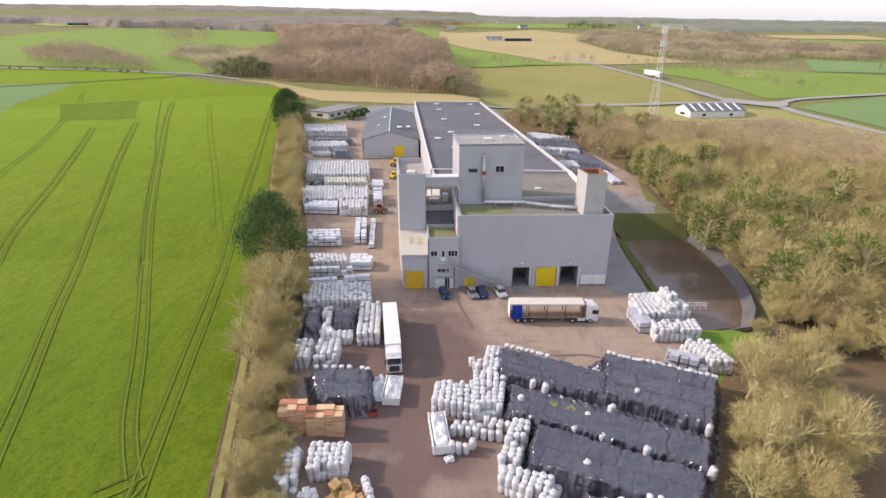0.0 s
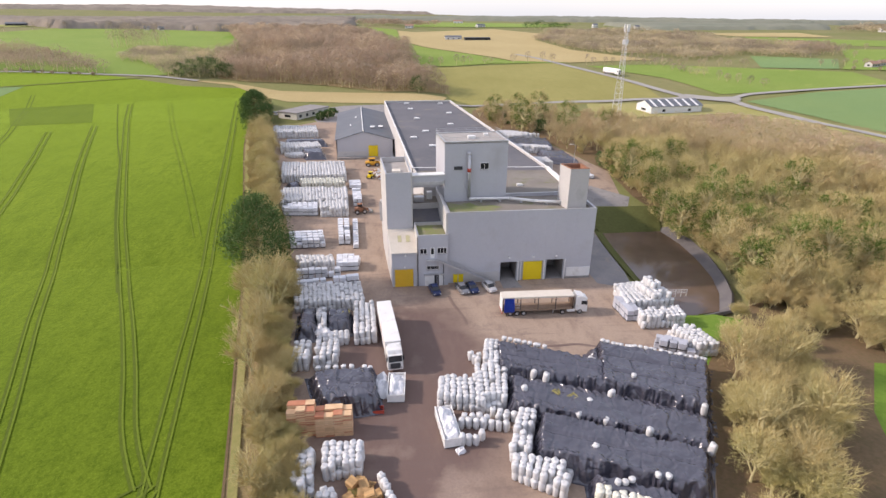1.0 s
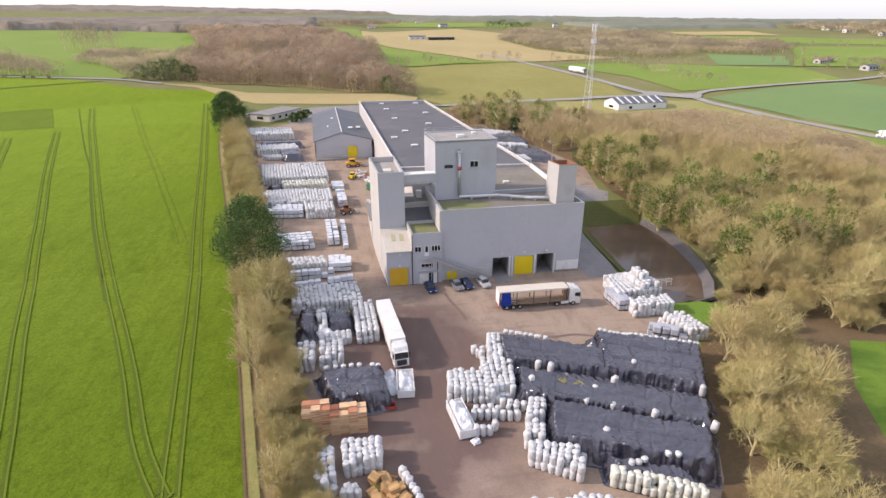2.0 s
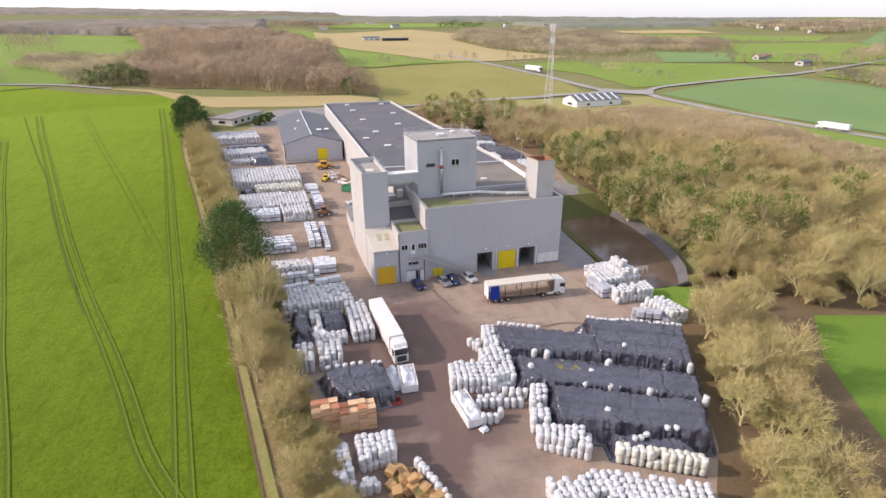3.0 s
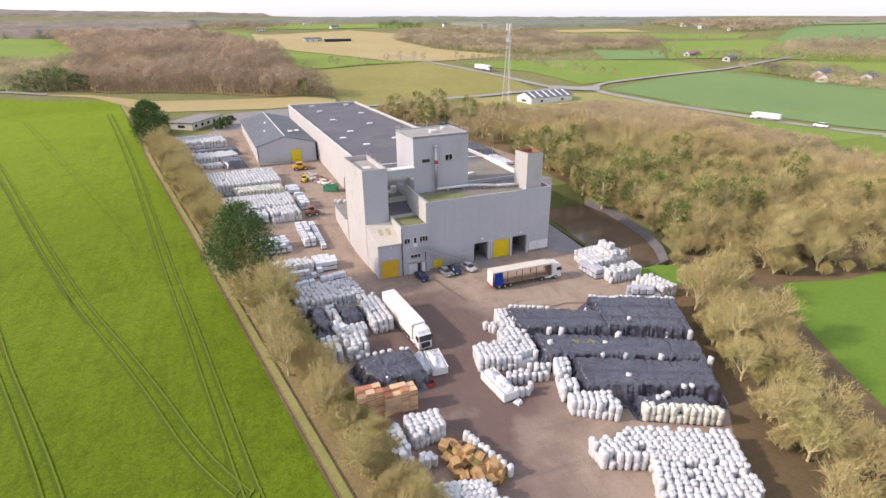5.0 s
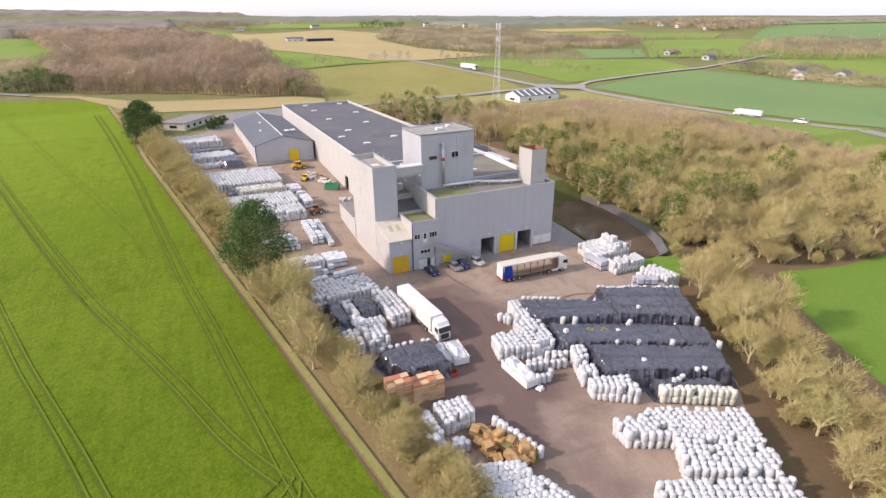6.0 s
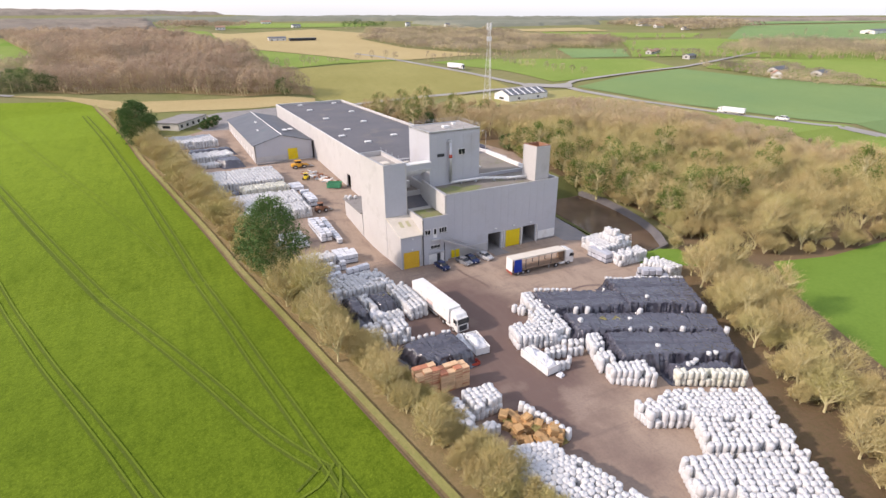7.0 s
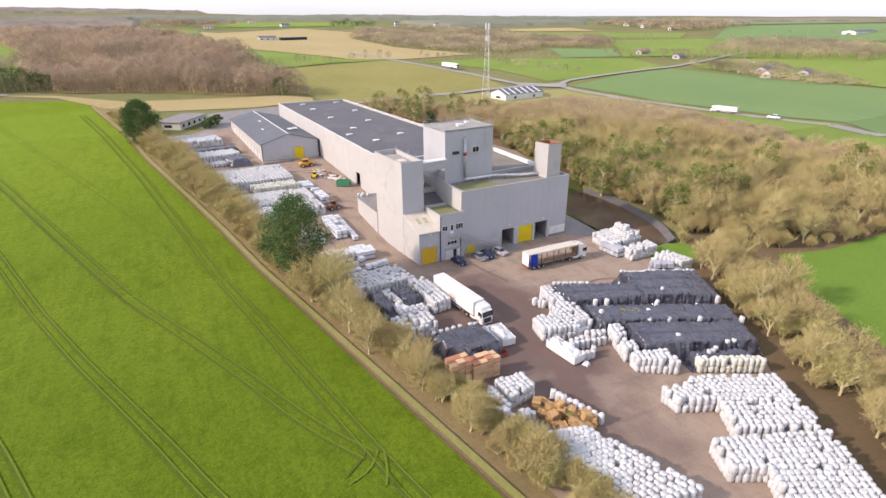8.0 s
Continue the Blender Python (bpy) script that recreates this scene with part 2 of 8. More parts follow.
M_WHITE = surface("white_paint", (0.72, 0.71, 0.69), (0.78, 0.77, 0.75), 0.5, 3.0, 0.3, 0.05, 0.01, dirt=(0.62, 0.59, 0.55))
M_CREAM = surface("cream_roof_sheet", (0.62, 0.56, 0.47), (0.70, 0.64, 0.55), 0.6, 2.0, 0.3, 0.1, 0.01)
M_STEEL = surface("galvanised_steel", (0.45, 0.45, 0.46), (0.55, 0.55, 0.56), 0.45, 1.0, 0.1, 0.1, 0.01, metal=0.6)
M_RUST = surface("rusty_steel", (0.25, 0.11, 0.06), (0.33, 0.17, 0.10), 0.85, 0.8, 0.15, 0.3, 0.01)
M_YELLOW = surface("yellow_gate", (0.74, 0.54, 0.005), (0.80, 0.60, 0.01), 0.5, 2.0, 0.3, 0.05, 0.01)
M_AMBER = surface("amber_gate", (0.62, 0.36, 0.02), (0.69, 0.42, 0.03), 0.5, 2.0, 0.3, 0.05, 0.01)
M_DARK = surface("dark_opening", (0.03, 0.032, 0.036), (0.05, 0.05, 0.055), 0.8, 2.0, 0.3, 0.1, 0.01)
M_GLASS = surface("dark_glass", (0.015, 0.018, 0.022), (0.03, 0.033, 0.038), 0.12, 2.0, 0.5, 0.0)
M_RUBBER = surface("rubber", (0.02, 0.02, 0.02), (0.04, 0.04, 0.04), 0.8, 0.5, 0.1, 0.2, 0.01)
M_BAG = surface("woven_white", (0.565, 0.563, 0.562), (0.64, 0.638, 0.637), 0.65, 2.5, 0.25, 0.55, 0.06, each=0.07, dirt=(0.53, 0.515, 0.50))
M_CREAMBAG = surface("woven_cream", (0.61, 0.605, 0.52), (0.69, 0.68, 0.60), 0.65, 2.5, 0.25, 0.55, 0.06, each=0.08, dirt=(0.50, 0.50, 0.36))
M_FILM = surface("crumpled_film", (0.60, 0.60, 0.62), (0.74, 0.74, 0.75), 0.4, 1.2, 0.2, 0.3, 0.03, dirt=(0.34, 0.34, 0.37))
M_WRAP = surface("wrapped_sacks", (0.60, 0.62, 0.66), (0.72, 0.73, 0.76), 0.4, 1.5, 0.25, 0.4, 0.05, each=0.1)
M_GREYWRAP = surface("grey_wrap", (0.36, 0.37, 0.42), (0.50, 0.51, 0.55), 0.4, 1.5, 0.25, 0.4, 0.05, each=0.12)


def black_plastic():
    """Silage sheet: near black, shiny, with sharp creases and dusty folds."""
    m, nt, p = nodes_of("black_plastic")
    at = where(nt)
    warp = nt.nodes.new("ShaderNodeVectorMath")
    warp.operation = "ADD"
    nz = nt.nodes.new("ShaderNodeTexNoise")
    nz.inputs["Scale"].default_value = 0.35
    nt.links.new(at, nz.inputs["Vector"])
    sc = nt.nodes.new("ShaderNodeVectorMath")
    sc.operation = "SCALE"
    sc.inputs["Scale"].default_value = 2.5
    nt.links.new(nz.outputs["Color"], sc.inputs[0])
    nt.links.new(at, warp.inputs[0]), nt.links.new(sc.outputs[0], warp.inputs[1])
    facets = []
    for scale in (0.55, 1.5):
        v = nt.nodes.new("ShaderNodeTexVoronoi")
        v.feature = "DISTANCE_TO_EDGE"
        v.inputs["Scale"].default_value = scale
        nt.links.new(warp.outputs[0], v.inputs["Vector"])
        facets.append(calc(nt, "DIVIDE", v.outputs["Distance"], scale))
    dust = ramp(nt, grain(nt, at, 1.6, 6.0, 0.7), 0.5, 0.72)
    c = mixed(nt, ramp(nt, grain(nt, at, 3.0), 0.35, 0.65), (0.046, 0.045, 0.062), (0.066, 0.065, 0.086))
    nt.links.new(mixed(nt, calc(nt, "MULTIPLY", dust, 0.6), c, (0.090, 0.088, 0.10)), p.inputs["Base Color"])
    nt.links.new(calc(nt, "ADD", calc(nt, "MULTIPLY", dust, 0.10), 0.18), p.inputs["Roughness"])
    p.inputs["Specular IOR Level"].default_value = 1.0
    relief(nt, p, calc(nt, "ADD", facets[0], calc(nt, "MULTIPLY", facets[1], 0.5)), 0.6, 0.24)
    return m


M_TARP = black_plastic()
M_WOOD = surface("new_pine", (0.60, 0.38, 0.21), (0.70, 0.48, 0.29), 0.8, 0.9, 0.08, 0.3, 0.01, each=0.14)
M_OLDWOOD = surface("weathered_pallet", (0.38, 0.22, 0.09), (0.52, 0.33, 0.15), 0.85, 0.9, 0.1, 0.4, 0.02, each=0.25)
M_OLIVEWOOD = surface("mossy_pallet", (0.27, 0.24, 0.07), (0.36, 0.31, 0.11), 0.85, 0.9, 0.1, 0.4, 0.02, each=0.2)
M_RED = surface("red_paint", (0.38, 0.045, 0.025), (0.46, 0.07, 0.04), 0.5, 1.0, 0.2, 0.1, 0.01)
M_BLUE = surface("blue_curtain", (0.015, 0.06, 0.46), (0.03, 0.10, 0.58), 0.45, 0.6, 0.12, 0.4, 0.03)
M_GREENP = surface("green_paint", (0.05, 0.26, 0.13), (0.07, 0.32, 0.17), 0.5, 1.0, 0.2, 0.1, 0.01)
M_ORANGE = surface("orange_paint", (0.72, 0.34, 0.02), (0.80, 0.42, 0.04), 0.5, 1.0, 0.2, 0.1, 0.01)
M_PLANK = surface("lorry_deck", (0.25, 0.17, 0.11), (0.34, 0.24, 0.17), 0.8, 1.0, 0.15, 0.2, 0.01)
M_CARWHITE = surface("car_silver", (0.55, 0.55, 0.56), (0.62, 0.62, 0.63), 0.25, 2.0, 0.5, 0.0, metal=0.3)
M_CARGREY = surface("car_grey", (0.22, 0.23, 0.25), (0.28, 0.29, 0.31), 0.25, 2.0, 0.5, 0.0, metal=0.3)
M_CARBLUE = surface("car_dark_blue", (0.02, 0.03, 0.09), (0.03, 0.05, 0.13), 0.25, 2.0, 0.5, 0.0, metal=0.2)
M_TILES = surface("clay_tiles", (0.33, 0.19, 0.13), (0.42, 0.26, 0.18), 0.9, 4.0, 0.5, 0.3, 0.03)


def yard_ground():
    """Trodden yard: purplish mud where lorries turn, tan gravel elsewhere, wet patches and tyre marks."""
    m, nt, p = nodes_of("yard_ground")
    at = where(nt)
    big, mid, fine = grain(nt, at, 14.0, 5.0, 0.6), grain(nt, where(nt, (1, 0.35, 1), 0.5), 2.2, 5.0, 0.65), grain(nt, at, 0.35, 3.0)
    off = nt.nodes.new("ShaderNodeVectorMath")
    off.operation = "SUBTRACT"
    nt.links.new(at, off.inputs[0])
    off.inputs[1].default_value = (2, -33, 0)
    sc = nt.nodes.new("ShaderNodeVectorMath")
    sc.operation = "MULTIPLY"
    nt.links.new(off.outputs[0], sc.inputs[0])
    sc.inputs[1].default_value = (1 / 15, 1 / 36, 0)
    ln = nt.nodes.new("ShaderNodeVectorMath")
    ln.operation = "LENGTH"
    nt.links.new(sc.outputs[0], ln.inputs[0])
    f = ramp(nt, calc(nt, "ADD", ln.outputs["Value"], calc(nt, "MULTIPLY", calc(nt, "SUBTRACT", big, 0.5), 1.4)), 0.62, 1.1)
    c = mixed(nt, f, (0.158, 0.106, 0.090), (0.370, 0.280, 0.212))
    c = mixed(nt, calc(nt, "MULTIPLY", ramp(nt, mid, 0.48, 0.72), 0.55), c, (0.195, 0.138, 0.112))
    c = mixed(nt, calc(nt, "MULTIPLY", ramp(nt, big, 0.58, 0.72), 0.6), c, (0.43, 0.33, 0.26))
    c = mixed(nt, calc(nt, "MULTIPLY", ramp(nt, fine, 0.45, 0.75), 0.25), c, (0.12, 0.10, 0.09))
    streak = ramp(nt, grain(nt, where(nt, (0.12, 1, 1), 0.35), 1.5, 5.0, 0.6), 0.56, 0.70)
    wet = ramp(nt, grain(nt, at, 7.0, 6.0, 0.7), 0.56, 0.66)
    c = mixed(nt, calc(nt, "MULTIPLY", streak, 0.45), c, (0.16, 0.115, 0.10))
    c = mixed(nt, calc(nt, "MULTIPLY", wet, 0.5), c, (0.15, 0.108, 0.095))
    nt.links.new(c, p.inputs["Base Color"])
    p.inputs["Roughness"].default_value = 0.9
    p.inputs["Specular IOR Level"].default_value = 0.25
    relief(nt, p, calc(nt, "ADD", mid, calc(nt, "MULTIPLY", fine, 0.4)), 0.35, 0.06)
    return m


M_YARD = yard_ground()


def pond_water():
    m, nt, p = nodes_of("pond_water")
    nt.links.new(mixed(nt, ramp(nt, grain(nt, where(nt), 9.0), 0.35, 0.65), (0.115, 0.078, 0.056), (0.145, 0.10, 0.076)), p.inputs["Base Color"])
    p.inputs["Roughness"].default_value = 0.08
    p.inputs["Specular IOR Level"].default_value = 0.45
    relief(nt, p, grain(nt, where(nt), 0.8), 0.08, 0.02)
    return m


M_WATER = pond_water()


# ---- building helpers ----
def mesh_of(name, bm, material, smooth_faces=False):
    me = bpy.data.meshes.new(name)
    bm.to_mesh(me)
    bm.free()
    for m in (material if isinstance(material, (list, tuple)) else [material]):
        me.materials.append(m)
    if smooth_faces:
        for f in me.polygons:
            f.use_smooth = True
    return me


def part(name, bm, material, parent=None, label="", smooth_faces=False):
    ob = new(name, mesh_of(name, bm, material, smooth_faces))
    if parent is not None:
        ob.parent = parent
    if label:
        tagged(ob, label)
    return ob


def thing(name, label, category, group="", kind="", m=None):
    ob = new(name)
    ob.empty_display_size = 0.3
    if m is not None:
        ob.matrix_basis = m
    return tagged(ob, label, category, group, kind)


def add_box(bm, x0, y0, z0, x1, y1, z1, m=None, mat=0):
    vs = [bm.verts.new(m @ Vector(p) if m is not None else p) for p in
          ((x0, y0, z0), (x1, y0, z0), (x1, y1, z0), (x0, y1, z0), (x0, y0, z1), (x1, y0, z1), (x1, y1, z1), (x0, y1, z1))]
    for f in ((0, 3, 2, 1), (4, 5, 6, 7), (0, 1, 5, 4), (1, 2, 6, 5), (2, 3, 7, 6), (3, 0, 4, 7)):
        bm.faces.new([vs[i] for i in f]).material_index = mat
    return vs


def box(x0, y0, z0, x1, y1, z1, bevel=0.0):
    bm = bmesh.new()
    add_box(bm, x0, y0, z0, x1, y1, z1)
    if bevel:
        bmesh.ops.bevel(bm, geom=bm.edges[:], offset=bevel, segments=2, affect="EDGES", profile=0.6)
    return bm


def prism(plan, z0, z1, bm=None):
    """An upright solid over a plan of (x, y) corners, anticlockwise; z0 and z1 are heights or one height a corner."""
    bm = bm or bmesh.new()
    n = len(plan)
    low = [bm.verts.new((*p, z0[i] if isinstance(z0, (list, tuple)) else z0)) for i, p in enumerate(plan)]
    top = [bm.verts.new((*p, z1[i] if isinstance(z1, (list, tuple)) else z1)) for i, p in enumerate(plan)]
    bm.faces.new(low[::-1]), bm.faces.new(top)
    for i in range(n):
        j = (i + 1) % n
        bm.faces.new((low[i], low[j], top[j], top[i]))
    return bm


def wall_run(bm, a, b, z0, z1, thick=0.3, holes=(), inward=1.0, z0b=None, z1b=None):
    """A wall from a to b with openings (from, to, bottom, top) along it; thick to its left side times inward."""
    a, b = Vector(a), Vector(b)
    way = b - a
    long = way.length
    way /= long
    side = Vector((-way.y, way.x)) * thick * inward
    cuts = sorted({0.0, long, *[h[0] for h in holes], *[h[1] for h in holes]})
    for s, e in zip(cuts, cuts[1:]):
        mid = (s + e) / 2
        spans, low = [], z0
        for h in sorted((h for h in holes if h[0] < mid < h[1]), key=lambda h: h[2]):
            if h[2] > low:
                spans.append((low, h[2]))
            low = h[3]
        spans.append((low, z1))
        p, q = a + way * s, a + way * e
        plan = [p, q, q + side, p + side] if inward > 0 else [p, p + side, q + side, q]
        for lo, hi in spans:
            if hi - lo > 0.01:
                prism([tuple(v) for v in plan], lo, hi, bm)
    return bm


def tube(bm, a, b, r0, r1, sides=6, cap=True):
    a, b = Vector(a), Vector(b)
    d = (b - a)
    if d.length < 1e-6:
        return
    q = d.to_track_quat("Z", "Y")
    rings = []
    for c, r in ((a, r0), (b, r1)):
        rings.append([bm.verts.new(c + q @ Vector((r * math.cos(k * math.tau / sides), r * math.sin(k * math.tau / sides), 0))) for k in range(sides)])
    for k in range(sides):
        j = (k + 1) % sides
        bm.faces.new((rings[0][k], rings[0][j], rings[1][j], rings[1][k]))
    if cap:
        bm.faces.new(rings[0][::-1]), bm.faces.new(rings[1])


def sheet(name, plan, material, lift, label="", category="ground", height=land):
    """A sheet of ground over a plan, cut along the same lines as the land so that it lies on it."""
    bm = bmesh.new()
    bm.faces.new([bm.verts.new((x, y, 0)) for x, y in plan])
    xs, ys = [p[0] for p in plan], [p[1] for p in plan]
    for lines, axis, lo, hi in ((XS, 0, min(xs), max(xs)), (YS, 1, min(ys), max(ys))):
        for v in lines:
            if lo < v < hi:
                co, no = [0, 0, 0], [0, 0, 0]
                co[axis], no[axis] = v, 1
                bmesh.ops.bisect_plane(bm, geom=bm.verts[:] + bm.edges[:] + bm.faces[:], plane_co=co, plane_no=no)
    bmesh.ops.triangulate(bm, faces=bm.faces[:])
    for v in bm.verts:
        v.co.z = height(v.co.x, v.co.y) + lift
    for f in bm.faces:
        if f.normal.z < 0:
            f.normal_flip()
    return tagged(part(name, bm, material), label, category, "", "structure")


def ribbon(name, line, width, material, lift, label="", category="road", step=6.0):
    """A strip of ground that follows a line of (x, y)."""
    pts = []
    for (ax, ay), (bx, by) in zip(line, line[1:]):
        n = max(1, int(math.hypot(bx - ax, by - ay) / step))
        pts += [Vector((ax + (bx - ax) * i / n, ay + (by - ay) * i / n)) for i in range(n)]
    pts.append(Vector(line[-1]))
    for _ in range(3):
        pts = [pts[0]] + [(a + 2 * b + c) / 4 for a, b, c in zip(pts, pts[1:], pts[2:])] + [pts[-1]]
    bm = bmesh.new()
    last = None
    for i, p in enumerate(pts):
        d = (pts[min(i + 1, len(pts) - 1)] - pts[max(i - 1, 0)]).normalized()
        s = Vector((-d.y, d.x)) * width / 2
        row = [bm.verts.new((q.x, q.y, land(q.x, q.y) + lift)) for q in (p + s, p, p - s)]
        if last:
            bm.faces.new((last[0], last[1], row[1], row[0])), bm.faces.new((last[1], last[2], row[2], row[1]))
        last = row
    bmesh.ops.recalc_face_normals(bm, faces=bm.faces[:])
    for f in bm.faces:
        if f.normal.z < 0:
            f.normal_flip()
    return tagged(part(name, bm, material), label, category, "", "structure")


# ---- ground, fields and roads ----
def in_pond(x, y):
    return 52 < x < 74 and -16.5 < y < 31


def build_ground():
    verts, faces = [], []
    for y in YS:
        for x in XS:
            verts.append((x, y, land(x, y) - (1.5 if in_pond(x, y) else 0.0)))
    n = len(XS)
    for j in range(len(YS) - 1):
        for i in range(n - 1):
            a = j * n + i
            faces.append((a, a + 1, a + n + 1, a + n))
    me = bpy.data.meshes.new("ground")
    me.from_pydata(verts, [], faces)
    me.materials.append(M_MEADOW)
    return tagged(new("ground", me), "rough winter meadow rolling away to low hills", "ground", "", "structure")


build_ground()


def edge_x(y):
    """The line where the wheat field meets the hedge bank."""
    return steps([(-200, 6.8), (10, -32.4), (108, -53.4), (137, -57.8), (240, -78)], y) if y > -200 else 6.8


sheet("wheat_field", [(edge_x(-150), -150), (edge_x(10), 10), (edge_x(108), 108), (edge_x(137), 137), (edge_x(240), 240), (-118, 245), (-168, 270), (-222, 283), (-274, 280), (-391, 265), (-488, 58), (-387, -146)], M_WHEAT, 0.05,
      "bright green young wheat field with tramlines", "field")
sheet("pale_corner_field", [(-192, 156), (-201, 183), (-198, 210), (-199, 233), (-239, 220), (-335, 220), (-379, 77)], M_TEAL, 0.12, "bluish green crop in a field corner", "field")
sheet("trial_plot", [(-181, 186), (-149, 201), (-126, 149), (-156, 144)][::-1], M_PLOT, 0.09, "darker green trial plot in the wheat", "field")
TRAMLINES = (
    [(-28.0, -60), (-28.9, -56), (-30.4, -49), (-31.6, -42), (-33.2, -33), (-35.2, -22), (-37.2, -10), (-39.8, 4), (-43.2, 22), (-47.6, 46), (-55, 88), (-65, 140), (-78, 205)],
    [(-31.0, -50), (-33.4, -46.5), (-37.1, -39), (-41.6, -27), (-48.4, -11), (-55.4, 4.5), (-62, 20), (-69.5, 38), (-81, 68), (-97, 110), (-112, 149), (-130, 198)],
    [(-46.0, -56), (-49.8, -48), (-54.4, -36), (-59.4, -24), (-66, -8.5), (-77, 20), (-86.4, 46), (-98, 76), (-111.5, 112.5), (-122, 142)],
    [(-62, -58), (-70, -38), (-74.5, -26), (-84.5, -4), (-97.5, 24), (-102.5, 41), (-108, 59), (-120.7, 95), (-135.5, 133)])
for k, line in enumerate(TRAMLINES):
    for side in (-0.95, 0.95):
        ribbon("tramline", [(x + side, y) for x, y in line], 0.40, M_TRACK, 0.10 + k * 0.012 + (0.006 if side > 0 else 0), "flattened wheel track through young wheat", "track", 3.0)
        # pale strip on the east side: light on the rut's edge, as colour
        ribbon("tramline_edge", [(x + side + 0.34, y) for x, y in line], 0.26, M_TRACKEDGE, 0.16 + k * 0.012 + (0.006 if side > 0 else 0), "pale strip along a wheel track, light on its edge put into colour", "track", 3.0)
for side in (-0.9, 0.9):
    ribbon("tramline", [(-47.5 + side, 28), (-57 + side, 54), (-66 + side, 78), (-84 + side, 124), (-110.7 + side, 198)], 0.24, M_TRACKEDGE, 0.15 + side * 0.003, "faint wheel track through young wheat", "track")
    ribbon("tramline", [(-122 + side, 48), (-131 + side, 70), (-138 + side, 99), (-150 + side, 133), (-185 + side, 215)], 0.4, M_TRACK, 0.105, "faint wheel track through young wheat", "track")
ribbon("tramline", [(-55.8, 2.4), (-60, 12), (-68.2, 31.4), (-79.2, 59.2), (-90, 89), (-99.6, 110), (-136, 198)], 0.4, M_TRACK, 0.125, "single wheel track through young wheat", "track")
for k, bend in enumerate(([(-31.0, -48.9), (-31.9, -49.8), (-33.2, -51.2), (-34.8, -51.9)], [(-29.6, -49.4), (-30.4, -51.2), (-32.2, -52.6), (-34.8, -53.1)], [(-30.4, -49.3), (-30.0, -52.7), (-29.4, -56.5)], [(-29.0, -50.2), (-29.6, -53.2), (-30.8, -55.4)])):
    ribbon("tramline", bend, 0.34, M_TRACKEDGE if k % 2 else M_TRACK, 0.17 + k * 0.01, "turning wheel track in the wheat", "track", 1.0)
ribbon("field_boundary", [(-296, 174), (-224, 220), (-201, 235), (-167, 255), (-148, 265)], 1.4, M_SHADEGRASS, 0.3, "dark grass strip between two fields", "bank")

YARD = [(-12, -92), (14, -95), (27, -80), (38, -58), (50, -33), (53, -22), (48, -8), (50, 6), (53, 26), (54, 36), (66, 42), (72, 66), (64, 104), (50, 124), (36, 140), (-2, 142), (-20, 150), (-28, 146), (-46, 130),
        (-40, 88), (-30, 45), (-22, 5), (-19, -20), (-17, -44), (-14, -60)]
sheet("yard", YARD, M_YARD, 0.03, "muddy brown and tan trodden gravel yard", "yard")
sheet("hedge_bank", [(edge_x(-120), -120), (edge_x(-120) + 9, -120), (-13, -70), (-16, -44), (-18, -20), (-21, 5), (-29, 45), (-39, 88), (-45, 130), (-52, 160), (-62, 195), (-71, 230), (edge_x(235), 235), (edge_x(137), 137), (edge_x(108), 108), (edge_x(10), 10)], M_SOIL, 0.04,
      "leaf litter and dead grass under the hedge", "ground")
ribbon("grass_bank", [(edge_x(v) + 0.9, v) for v in (-115, -60, 0, 10, 60, 108, 137, 230)], 1.1, M_BANK, 0.35, "pale dry grass bank along the wheat field", "bank")
ribbon("field_furrow", [(edge_x(v) - 0.2, v) for v in (-115, -60, 0, 10, 60, 108, 137, 230)], 0.36, M_DARKSOIL, 0.13, "dark bare furrow along the field edge", "furrow")
# brown litter under the trees, their shade put into its colour
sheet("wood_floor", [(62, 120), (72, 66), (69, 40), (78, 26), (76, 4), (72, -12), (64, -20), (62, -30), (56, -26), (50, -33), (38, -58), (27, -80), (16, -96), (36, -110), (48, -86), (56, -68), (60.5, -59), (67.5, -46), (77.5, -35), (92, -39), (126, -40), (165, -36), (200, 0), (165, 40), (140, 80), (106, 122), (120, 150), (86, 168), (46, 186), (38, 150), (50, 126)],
      M_DARKSOIL, 0.045, "brown leaf litter on the floor of the wood, darkened for the trees' shade", "ground")
sheet("east_field", [(36, -110), (48, -86), (56, -68), (60.5, -59), (67.5, -46), (77.5, -35), (92, -39), (126, -40), (165, -36), (315, -90), (200, -200), (40, -130)], M_LAWN, 0.06, "vivid green grass field behind the hedge", "field")
sheet("pond_lawn", [(50, -33), (56, -26), (62, -30), (64, -20), (60, -17.6), (51, -17.6), (50, -20)], M_LAWN, 0.07, "bright mown grass beside the pond", "lawn")
sheet("pond_bank_grass", [(52.4, 33), (54, 36), (76, 36), (75, 30), (73.4, 31.5)], M_SHADEGRASS, 0.075, "grass bank above the pond", "bank")

# dark soil east of the stacks; the bags' shade is partly in its colour
sheet("dark_soil_strip", [(52, -29), (56, -34), (45, -58), (34, -80), (22, -98), (14, -95), (16, -91.8), (21.4, -82.4), (27.2, -71.4), (31, -64.6), (36, -59), (43, -46), (49.2, -34)], M_DARKSOIL, 0.055, "dark soil between the stacks and the hedge, part of its tone the bags' shade", "ground")
M_MUD = surface("wet_mud", (0.15, 0.10, 0.082), (0.22, 0.155, 0.12), 0.6, 2.0, 0.3, 0.4, 0.05)
ribbon("mud_track", [(12, -25.5), (16, -23.8), (22, -24.2), (27, -25.2), (31, -24.6), (35, -26.4), (40, -28.5)], 0.6, M_MUD, 0.06, "dark wet mud ridge across the gravel", "mud", 1.0)
